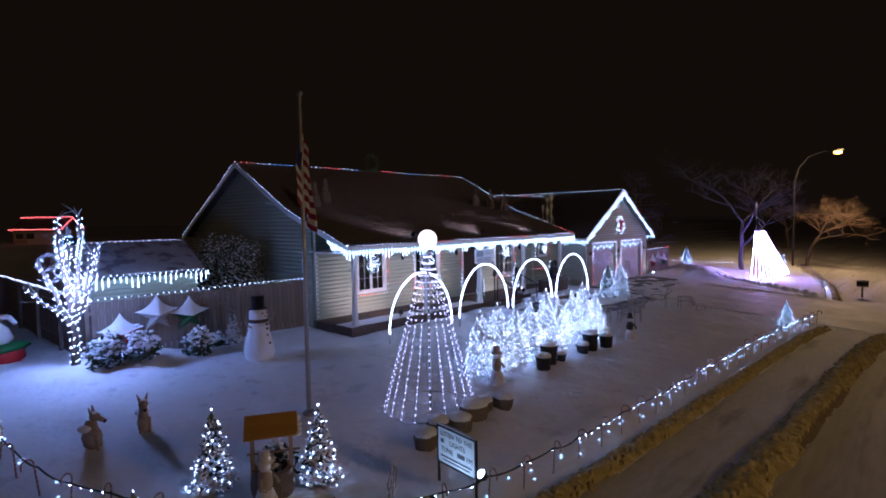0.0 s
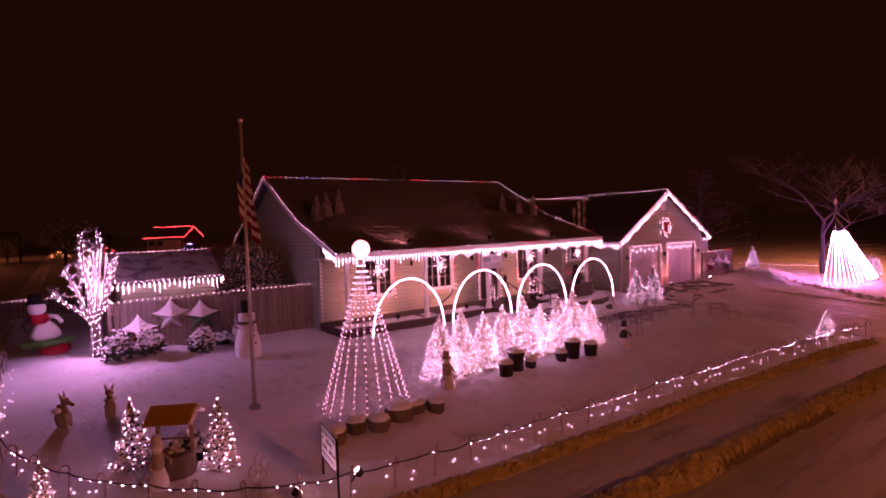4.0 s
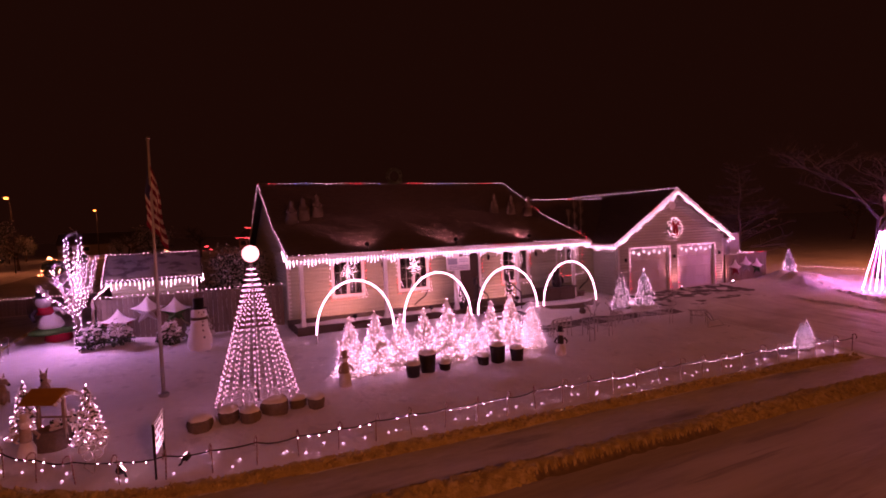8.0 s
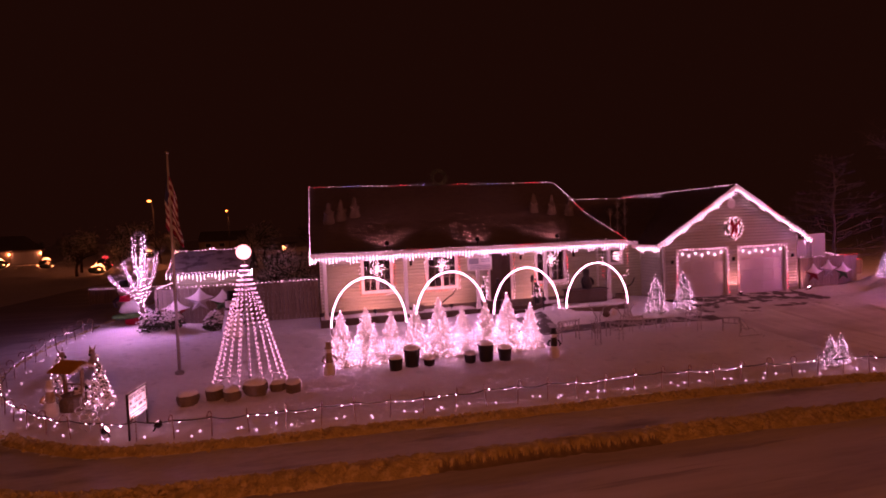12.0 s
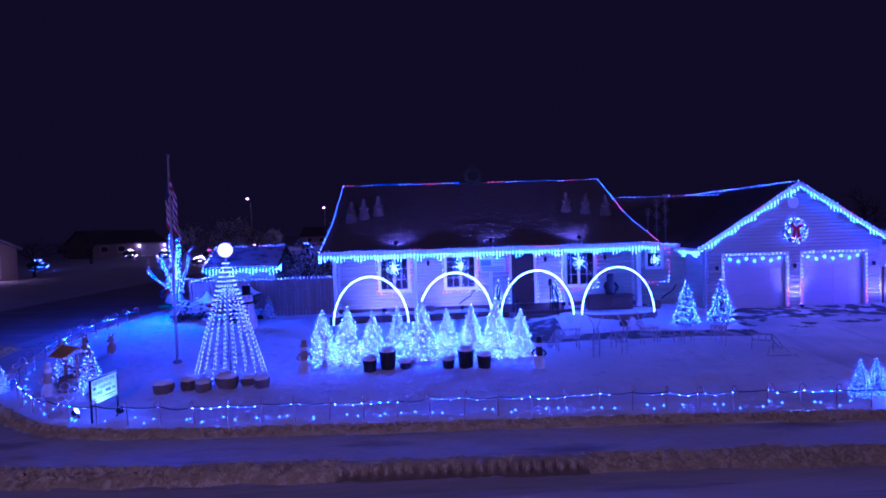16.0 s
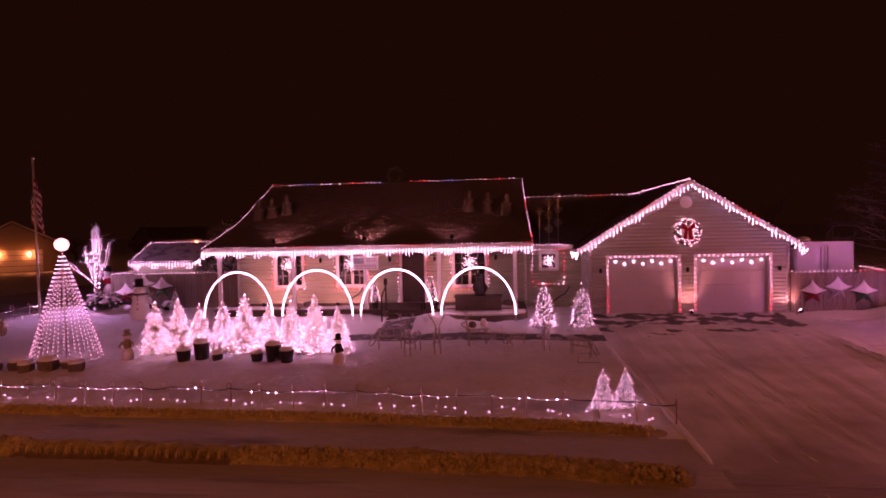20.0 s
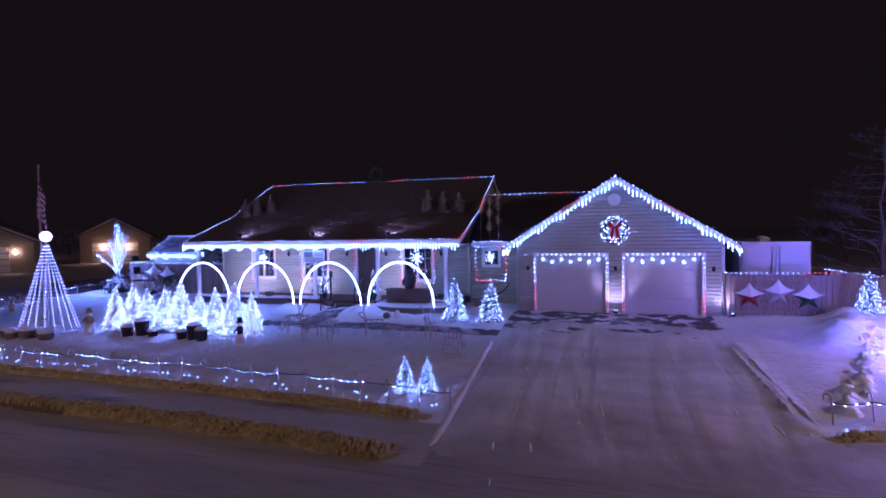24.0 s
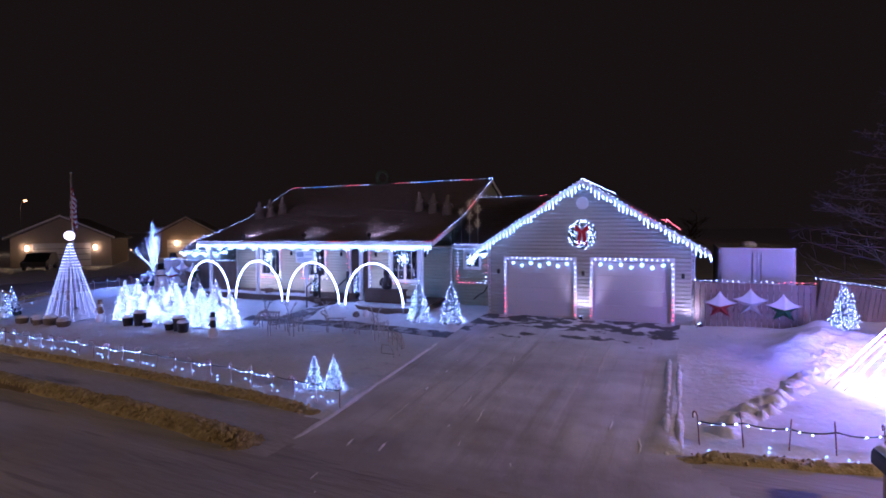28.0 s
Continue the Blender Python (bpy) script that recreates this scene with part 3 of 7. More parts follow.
# ---- house, link and garage ----
def lap_wall(mesh, a, b, z0, z1, holes=(), top=None, course=0.13, axis="x", at=0.0, out=-1, k=0, thick=0.14, boards=None):
    """A wall of lapped boards from a to b along an axis, cut round its openings (a, b, z0, z1). top: the height of the wall's top at a place along it."""
    def piece(u0, u1, za, zb, p0, p1):
        if boards is not None:
            board = Mesh()
            section(board, u0 + 0.002, u1 - 0.002, za, zb, p0, p1, 0.004)
            boards.append(board)
            p0 = p1 = -0.006
        section(mesh, u0, u1, za, zb, p0, p1, thick)

    def section(mesh, u0, u1, za, zb, p0, p1, thick):
        pts = []
        for d, z in ((p0, za), (p0, za + 0.62 * (zb - za)), (p1, zb), (-thick, zb), (-thick, za)):
            pts += [(u0, at + out * d, z), (u1, at + out * d, z)]
        if axis == "y":
            pts = [(v, u, z) for u, v, z in pts]
        mesh.add(pts, [(0, 1, 3, 2), (2, 3, 5, 4), (4, 5, 7, 6), (6, 7, 9, 8), (8, 9, 1, 0), (0, 2, 4, 6, 8), (1, 9, 7, 5, 3)], k)

    peak = max(top(a + (b - a) * i / 40) for i in range(41)) if top else z1
    mid = (a + b) / 2
    cuts = sorted({z for h in holes for z in h[2:]})
    z = z0
    while z < peak - 1e-3:
        zz = min([z + course, peak] + [c for c in cuts if c > z + 1e-3])
        u0, u1 = a, b
        if top:
            us = [a + (b - a) * i / 200 for i in range(201)]
            us = [u for u in us if top(u) > (z + zz) / 2]
            if not us:
                break
            u0, u1 = us[0], us[-1]
        spans = [(u0, u1)]
        for h0, h1, hz0, hz1 in holes:
            if hz0 < zz - 1e-3 and hz1 > z + 1e-3:
                spans = [s for p, q in spans for s in ((p, min(q, h0)), (max(p, h1), q)) if s[1] - s[0] > 0.01]
        if top:
            spans = [s for p, q in spans for s in ([(p, mid), (mid, q)] if p < mid < q else [(p, q)])]
        for p, q in spans:
            piece(p, q, z, zz, 0.036, 0.0)
        z = zz


def clad_wall(label, m, parent, *where, **how):
    """A front wall whose lapped boards are pieces of their own."""
    core, boards = Mesh(), []
    lap_wall(core, *where, boards=boards, **how)
    wall = part("front_wall", core.weld(), m, parent, label)
    for board in boards:
        part("siding_board", board.weld(), m, wall)


HOUSE_L, HOUSE_R, WALL_F, WALL_B = 9.4, 21.4, 14.55, 23.9
RIDGE_Y, RIDGE_Z, BREAK_Y, BREAK_Z, EAVE_Y, EAVE_Z, BACK_Y, BACK_Z = 19.15, 5.58, 15.6, 3.76, 12.42, 2.66, 24.3, 2.87
ROOF_L, ROOF_R = 9.08, 21.53
FLOOR = 0.27


def roof_z(y):
    return float(np.interp(y, [EAVE_Y, BREAK_Y, RIDGE_Y, BACK_Y], [EAVE_Z, BREAK_Z, RIDGE_Z, BACK_Z]))


WINDOWS = [(11.05, 12.2, 0.98, 2.3), (13.7, 14.92, 0.98, 2.3), (18.5, 19.8, 0.93, 2.3)]
DOOR = (16.38, 17.3, FLOOR, 2.32)
house = thing("house", "single-storey house with tan lap siding and dark shingles", "house")
clad_wall("", SIDING, house, HOUSE_L, HOUSE_R, FLOOR, 3.1, WINDOWS + [DOOR], at=WALL_F)
w = Mesh()
lap_wall(w, WALL_F + 0.15, WALL_B, -0.1, 5, top=lambda y: roof_z(y) - 0.12, axis="y", at=HOUSE_L, out=-1)
part("gable_wall", w.weld(), SIDING, house, "tan gable wall in deep shade")
w = Mesh()
lap_wall(w, WALL_F + 0.15, WALL_B, -0.1, 5, top=lambda y: roof_z(y) - 0.12, axis="y", at=HOUSE_R, out=1)
part("gable_wall", w.weld(), SIDING, house)
w = Mesh()
lap_wall(w, HOUSE_L, HOUSE_R, -0.1, 3.0, at=WALL_B, out=1)
part("back_wall", w.weld(), SIDING, house)
# unseen dark wall and ceiling added to close the room behind the windows
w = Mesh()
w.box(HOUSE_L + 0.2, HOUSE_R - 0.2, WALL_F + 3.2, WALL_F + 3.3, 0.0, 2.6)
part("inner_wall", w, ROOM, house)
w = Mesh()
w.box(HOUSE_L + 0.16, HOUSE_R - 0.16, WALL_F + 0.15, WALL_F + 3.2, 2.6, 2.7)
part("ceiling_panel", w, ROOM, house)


def roof_plane(mesh, ring, thick=0.09):
    a, b, c = (Vector(p) for p in ring[:3])
    n = (b - a).cross(c - b).normalized()
    n = n if n.z > 0 else -n
    mesh.slab(ring, -n * thick)


def roof(parent, planes, label=""):
    """Roof planes, and courses of shingles as low steps on each."""
    m, s = Mesh(), Mesh()
    for ring in planes:
        roof_plane(m, ring)
        a, b, c, d = (Vector(p) for p in ring)
        n = (b - a).cross(c - b).normalized()
        n = n if n.z > 0 else -n
        rows = max(2, int(((d - a).length) / 0.15))
        for i in range(rows):
            u, v = i / rows, (i + 0.96) / rows
            p, q, r, t = a.lerp(d, u), b.lerp(c, u), b.lerp(c, v), a.lerp(d, v)
            s.add([p + n * 0.016, q + n * 0.016, r + n * 0.004, t + n * 0.004, p + n * 0.002, q + n * 0.002], [(0, 1, 2, 3), (4, 5, 1, 0)])
    ob = part("roof", m, SHINGLE, parent, label)
    stuff(part("shingles", s, SHINGLE, ob))
    return ob


roof(house, [
    [(ROOF_L, EAVE_Y, EAVE_Z), (ROOF_R, EAVE_Y, EAVE_Z), (ROOF_R, BREAK_Y, BREAK_Z), (ROOF_L, BREAK_Y, BREAK_Z)],
    [(ROOF_L, BREAK_Y, BREAK_Z), (ROOF_R, BREAK_Y, BREAK_Z), (ROOF_R, RIDGE_Y, RIDGE_Z), (ROOF_L, RIDGE_Y, RIDGE_Z)],
    [(ROOF_R, BACK_Y, BACK_Z), (ROOF_L, BACK_Y, BACK_Z), (ROOF_L, RIDGE_Y, RIDGE_Z), (ROOF_R, RIDGE_Y, RIDGE_Z)]], "dark shingle roof with a shallower porch slope")
for x0 in (ROOF_L - 0.025, ROOF_R):
    m = Mesh()
    for (ya, za), (yb, zb) in (((EAVE_Y, EAVE_Z), (BREAK_Y, BREAK_Z)), ((BREAK_Y, BREAK_Z), (RIDGE_Y, RIDGE_Z)), ((RIDGE_Y, RIDGE_Z), (BACK_Y, BACK_Z))):
        m.slab([(x0, ya, za + 0.01), (x0, yb, zb + 0.01), (x0, yb, zb - 0.16), (x0, ya, za - 0.16)], (0.025, 0, 0))
    part("rake_board", m, TRIM, house)
m = Mesh()
m.box(ROOF_L, ROOF_R, EAVE_Y - 0.03, EAVE_Y - 0.004, EAVE_Z - 0.17, EAVE_Z + 0.005)
part("fascia", m, TRIM, house)
m = Mesh()
m.box(ROOF_L + 0.05, ROOF_R - 0.05, EAVE_Y + 0.02, WALL_F - 0.02, 2.44, 2.47)
part("porch_soffit", m, TRIM, house)
for x in (HOUSE_L - 0.02, HOUSE_R - 0.08):
    m = Mesh()
    m.box(x, x + 0.1, WALL_F - 0.035, WALL_F - 0.017, FLOOR, 2.43)
    part("corner_board", m, TRIM, house)


def window(parent, x0, x1, z0, z1, y, panes=2, rows=3, cols=2):
    """A framed window in an opening: casing, sashes with muntins, panes of glass."""
    win = Mesh()
    f = 0.07
    for a in ((x0 - f, x1 + f, z1 - 0.01, z1 + f), (x0 - f, x1 + f, z0 - f, z0 + 0.01), (x0 - f, x0 + 0.01, z0 + 0.01, z1 - 0.01), (x1 - 0.01, x1 + f, z0 + 0.01, z1 - 0.01)):
        win.box(a[0], a[1], y - 0.045, y + 0.05, a[2], a[3])
    ob = part("window", win, TRIM, parent, "white-framed window with small panes")
    width = (x1 - x0) / panes
    for i in range(panes):
        s, a, b = Mesh(), x0 + i * width, x0 + (i + 1) * width
        for q in ((a, b, z1 - 0.05, z1 - 0.012), (a, b, z0 + 0.012, z0 + 0.05), (a + 0.01, a + 0.05, z0 + 0.05, z1 - 0.05), (b - 0.05, b - 0.01, z0 + 0.05, z1 - 0.05)):
            s.box(q[0], q[1], y + 0.0, y + 0.035, q[2], q[3])
        for r in range(1, rows):
            z = z0 + (z1 - z0) * r / rows
            s.box(a + 0.05, b - 0.05, y + 0.006, y + 0.022, z - 0.008, z + 0.008)
        for r in range(1, cols):
            x = a + width * r / cols
            s.box(x - 0.008, x + 0.008, y + 0.003, y + 0.02, z0 + 0.05, z1 - 0.05)
        part("sash", s, TRIM, ob)
        g = Mesh()
        g.box(a + 0.04, b - 0.04, y + 0.024, y + 0.03, z0 + 0.04, z1 - 0.04)
        part("pane", g, GLASS, ob).visible_shadow = False
    return ob


for x0, x1, z0, z1 in WINDOWS:
    window(house, x0, x1, z0, z1, WALL_F)
x0, x1, z0, z1 = DOOR
m = Mesh()
for a in ((x0 - 0.09, x0, z0, z1), (x1, x1 + 0.09, z0, z1), (x0 - 0.09, x1 + 0.09, z1, z1 + 0.1)):
    m.box(a[0], a[1], WALL_F - 0.045, WALL_F + 0.05, a[2], a[3])
door = part("front_door", m, TRIM, house, "dark panelled front door in a white frame")
m = Mesh()
m.box(x0 + 0.005, x1 - 0.005, WALL_F + 0.02, WALL_F + 0.065, z0 + 0.01, z1 - 0.005)
for zz in ((0.15, 0.75), (0.9, 1.75)):
    for u in (0.1, 0.52):
        m.box(x0 + u, x0 + u + 0.3, WALL_F + 0.006, WALL_F + 0.02, z0 + zz[0], z0 + zz[1], c=0.0)
leaf = part("door_leaf", m, WOOD, door)
m = Mesh()
m.ball((x1 - 0.08, WALL_F - 0.02, z0 + 0.98), 0.03, seg=8, rings=6)
part("door_knob", m, METAL, leaf)

# porch deck, skirt, posts, steps
porch = thing("porch", "wooden porch deck with snow along its edge", "porch")
for i in range(13):
    m = Mesh()
    y0 = 12.6 + i * 0.149
    m.box(9.3, 21.3, y0, y0 + 0.14, FLOOR - 0.04, FLOOR - 0.001)
    part("deck_board", m, WOOD, porch)
m = Mesh()
m.box(9.32, 21.28, 12.62, 12.66, -0.2, FLOOR - 0.042)
m.box(9.32, 9.36, 12.66, 14.5, -0.2, FLOOR - 0.042)
part("skirt_board", m, WOOD, porch)
for x in (9.55, 12.5, 15.3, 18.1, 20.9):
    m = Mesh()
    m.box(x - 0.065, x + 0.065, 12.69, 12.82, FLOOR, 2.44, c=0.012)
    m.box(x - 0.085, x + 0.085, 12.67, 12.84, FLOOR, FLOOR + 0.16, c=0.012)
    m.box(x - 0.085, x + 0.085, 12.67, 12.84, 2.3, 2.44, c=0.012)
    part("post", m, TRIM, porch, "square white porch post")
for a, b in ((9.35, 12.4), (12.62, 15.2), (18.25, 20.8)):
    m = Mesh()
    n, verts = 24, []
    for i in range(n + 1):
        for j in range(6):
            x, y = a + (b - a) * i / n, 12.62 + 0.85 * j / 5
            edge = min(1, i / 2, (n - i) / 2, (j + 0.4) / 1.2, (5 - j) / 2)
            verts.append((x, y, FLOOR + 0.075 * max(edge, 0) * (1 + 0.7 * noise.noise((x * 1.5, y * 1.5, 0)))))
    m.add(verts, [(i * 6 + j, (i + 1) * 6 + j, (i + 1) * 6 + j + 1, i * 6 + j + 1) for i in range(n) for j in range(5)])
    part("snow_cover", m, SNOW_CAP, porch, "drifted snow on the deck", smooth=True)
steps = thing("front_steps", "dark wooden steps up to the porch", "steps")
for i in range(3):
    m = Mesh()
    y0, z = 12.58 - 0.3 * (i + 1), FLOOR - 0.13 * (i + 1)
    m.box(16.2, 17.45, y0, y0 + 0.31, z - 0.035, z)
    m.box(16.24, 17.41, y0 + 0.03, y0 + 0.05, z - 0.14, z - 0.036)
    part("step", m, WOOD, steps)
for x in (16.1, 17.55):
    m = Mesh()
    m.tube([(x, 12.55, FLOOR), (x, 12.55, FLOOR + 0.9), (x, 11.75, FLOOR + 0.55), (x, 11.75, -0.1)], 0.028, seg=6)
    part("handrail", m, DARK, steps)

# link between house and garage
LINK_Y = 14.6
link = thing("link_building", "low wing joining house and garage, tan siding", "house")
clad_wall("", SIDING, link, HOUSE_R + 0.03, 23.6, -0.1, 2.45, [(21.98, 22.62, 1.55, 2.2)], at=LINK_Y)
# unseen dark wall added behind the wing's window
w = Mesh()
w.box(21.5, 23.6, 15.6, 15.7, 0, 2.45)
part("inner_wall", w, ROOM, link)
window(link, 21.98, 22.62, 1.55, 2.2, LINK_Y, 1, 1, 2)
roof(link, [[(21.57, 14.2, 2.5), (23.2, 14.2, 2.5), (26.8, 17.3, 4.55), (21.57, 17.3, 4.55)],
            [(26.8, 17.3, 4.55), (21.57, 17.3, 4.55), (21.57, 21.0, 2.4), (26.8, 21.0, 2.4)]])
m = Mesh()
m.box(21.57, 23.2, 14.17, 14.195, 2.36, 2.505)
part("fascia", m, TRIM, link)
m = Mesh()
m.box(21.57, 23.2, 14.21, LINK_Y - 0.02, 2.37, 2.39)
part("soffit", m, TRIM, link)

# garage
GX, GY, GPEAK, GEAVE = 27.06, 12.98, 4.76, 2.36
GL, GR, GWL, GWR = 23.16, 30.96, 23.6, 30.52
garage = thing("garage", "double garage with grey lap siding and a front gable", "garage")


def gable_z(x):
    return GPEAK - (GPEAK - GEAVE) * abs(x - GX) / (GX - GL)


GDOORS = [(24.3, 26.74), (27.38, 29.86)]
clad_wall("grey lap siding with two door openings", GREY_SIDING, garage, GWL, GWR, -0.05, 5, [(a, b, -0.05, 2.04) for a, b in GDOORS], top=lambda x: gable_z(x) - 0.1, at=GY)
for x, out in ((GWL, -1), (GWR, 1)):
    w = Mesh()
    lap_wall(w, GY + 0.16, 21.0, -0.05, gable_z(x) - 0.1, axis="y", at=x, out=out)
    part("side_wall", w.weld(), GREY_SIDING, garage)
w = Mesh()
lap_wall(w, GWL, GWR, -0.05, 5, top=lambda x: gable_z(x) - 0.1, at=21.1, out=1)
part("back_wall", w.weld(), GREY_SIDING, garage)
FRONT = 12.68
roof(garage, [[(GL, FRONT, GEAVE), (GL, 21.4, GEAVE), (GX, 21.4, GPEAK), (GX, FRONT, GPEAK)], [(GR, 21.4, GEAVE), (GR, FRONT, GEAVE), (GX, FRONT, GPEAK), (GX, 21.4, GPEAK)]])
for x in (GL, GR):
    m = Mesh()
    m.slab([(x, FRONT - 0.025, gable_z(x) + 0.015), (GX, FRONT - 0.025, GPEAK + 0.015), (GX, FRONT - 0.025, GPEAK - 0.17), (x, FRONT - 0.025, gable_z(x) - 0.17)], (0, 0.024, 0))
    part("rake_board", m, TRIM, garage)
    m = Mesh()
    s = 1 if x > GX else -1
    m.box(min(x, x + 0.025 * s), max(x, x + 0.025 * s), FRONT, 21.4, GEAVE - 0.16, GEAVE + 0.005)
    part("fascia", m, TRIM, garage)
for x in (GWL - 0.018, GWR - 0.082):
    m = Mesh()
    m.box(x, x + 0.1, GY - 0.036, GY - 0.018, -0.05, 2.5)
    part("corner_board", m, TRIM, garage)
for a, b in GDOORS:
    m = Mesh()
    for q in ((a - 0.1, a + 0.012, 0, 2.03), (b - 0.012, b + 0.1, 0, 2.03), (a - 0.1, b + 0.1, 2.03, 2.14)):
        m.box(q[0], q[1], GY - 0.05, GY + 0.1, q[2], q[3])
    gd = part("garage_door", m, TRIM, garage, "white panelled overhead door in a white frame")
    for i in range(4):
        m = Mesh()
        z = 0.01 + i * 0.505
        m.box(a + 0.014, b - 0.014, GY + 0.06, GY + 0.1, z, z + 0.497)
        for j in range(4):
            u = a + 0.12 + j * (b - a - 0.16) / 4
            m.box(u, u + (b - a - 0.16) / 4 - 0.1, GY + 0.052, GY + 0.06, z + 0.1, z + 0.4)
        part("door_panel", m, DOORWHITE, gd)
m = Mesh()
m.lathe([(0.2, 0.0), (0.22, 0.02), (0.2, 0.04), (0.19, 0.025)], seg=20)
vent = part("gable_vent", m, TRIM, garage, "round white gable vent")
vent.matrix_basis = pose(27.03, GY - 0.012, 4.0, 90)
for i in range(7):
    m = Mesh()
    z = -0.15 + i * 0.05
    h = math.sqrt(0.19**2 - z * z)
    m.slab([(-h, -0.005, z), (h, -0.005, z), (h, 0.02, z + 0.035), (-h, 0.02, z + 0.035)], (0, 0, 0.008))
    s = part("vent_slat", m, TRIM, vent)
    s.matrix_basis = pose(0, 0, 0.03, -90)
for x in (24.0, 27.06, 30.2):
    m = Mesh()
    m.box(x - 0.045, x + 0.045, GY - 0.11, GY - 0.02, 1.5, 1.66, c=0.015)
    part("wall_lamp", m, DARK, garage, "small unlit wall lamp")
for x in (13.0, 15.9, 17.75, 20.2):
    m = Mesh()
    m.lathe([(0.03, 0.2), (0.06, 0.17), (0.05, 0.02), (0.02, 0)], (x, WALL_F - 0.1, 1.95), 8)
    m.tube([(x, WALL_F - 0.02, 2.2), (x, WALL_F - 0.1, 2.2), (x, WALL_F - 0.1, 2.14)], 0.012)
    part("porch_lamp", m, DARK, house, "small unlit lantern")

# ---- lights on the buildings ----
icicle_lights([(ROOF_L - 0.03, EAVE_Y + 0.9, roof_z(EAVE_Y + 0.9) - 0.14), (ROOF_L - 0.03, EAVE_Y - 0.05, EAVE_Z - 0.14), (ROOF_R, EAVE_Y - 0.05, EAVE_Z - 0.14)],
              "white icicle lights hanging from the porch eave")
icicle_lights([(GL - 0.04, 14.1, GEAVE - 0.12), (GL - 0.04, FRONT - 0.05, GEAVE - 0.12), (GX, FRONT - 0.05, GPEAK - 0.12), (GR + 0.04, FRONT - 0.05, GEAVE - 0.12), (GR + 0.04, 13.1, GEAVE - 0.12)],
              "white icicle lights along the garage gable", 0.15, 0.9)
E_ = [(ROOF_L - 0.02, EAVE_Y, EAVE_Z + 0.03), (ROOF_L - 0.02, BREAK_Y, BREAK_Z + 0.03), (ROOF_L - 0.02, RIDGE_Y, RIDGE_Z + 0.04), (ROOF_L - 0.02, BACK_Y, BACK_Z + 0.03)]
light_string([E_], "cool white bulbs along the gable edge beside the shed", 0.23, 0.0145)
light_string([[(ROOF_L, RIDGE_Y, RIDGE_Z + 0.04), (14.6, RIDGE_Y, RIDGE_Z + 0.04)], [(16.1, RIDGE_Y, RIDGE_Z + 0.04), (ROOF_R, RIDGE_Y, RIDGE_Z + 0.04)]], "red, white and blue bulbs along the house ridge", 0.23, 0.017, run=0.78, tones=MIXED)
light_string([[(ROOF_R + 0.02, RIDGE_Y, RIDGE_Z + 0.04), (ROOF_R + 0.02, BREAK_Y, BREAK_Z + 0.03), (ROOF_R + 0.02, EAVE_Y, EAVE_Z + 0.03)]], "white bulbs along the gable edge beside the wing, some red", 0.23, 0.015, run=0.9, tones=SOMERED)
light_string([[(ROOF_L, EAVE_Y - 0.03, EAVE_Z + 0.03), (ROOF_R, EAVE_Y - 0.03, EAVE_Z + 0.03)]], "white bulbs along the porch eave, some red", 0.18, 0.013, run=1.1, tones=SOMERED)
light_string([[(21.7, 17.3, 4.6), (26.6, 17.3, 4.6)]], "white bulbs along the wing's ridge, some red", 0.23, 0.016, run=0.9, tones=SOMERED)
light_string([[(GX, 12.7, GPEAK + 0.05), (GX, 21.4, GPEAK + 0.05)]], "cool white bulbs along the garage ridge", 0.24, 0.018)
light_string([[(GL, FRONT - 0.04, GEAVE + 0.03), (GX, FRONT - 0.04, GPEAK + 0.04), (GR, FRONT - 0.04, GEAVE + 0.03)]], "cool white bulbs on the garage gable boards, some red", 0.17, 0.014, run=0.8, tones=SOMERED)
light_string([[(21.7, 14.15, 2.53), (23.1, 14.15, 2.53)]], "cool white bulbs along the wing's eave", 0.12)
for x0, x1, z0, z1 in WINDOWS:
    y = WALL_F - 0.07
    light_string([[(x0 - 0.12, y, z1 + 0.05), (x0 - 0.12, y, z0 - 0.12), (x1 + 0.12, y, z0 - 0.12), (x1 + 0.12, y, z1 + 0.05)]], "red and white bulbs framing a house window", 0.15, 0.017, run=0.9, tones=RWW)
light_string([[(DOOR[0] - 0.14, WALL_F - 0.07, 0.35), (DOOR[0] - 0.14, WALL_F - 0.07, 2.4)], [(DOOR[1] + 0.14, WALL_F - 0.07, 0.35), (DOOR[1] + 0.14, WALL_F - 0.07, 2.4)]],
             "red and white bulbs beside the front door", 0.16, 0.018, run=1.1, tones=RWW)
light_string([[(21.66, LINK_Y - 0.05, 2.33), (21.66, LINK_Y - 0.05, 0.95), (22.9, LINK_Y - 0.05, 0.95), (22.9, LINK_Y - 0.05, 2.33), (21.7, LINK_Y - 0.05, 2.33)]],
             "red and white bulbs framing the small wing window", 0.16, 0.017, run=0.8, tones=RWW)
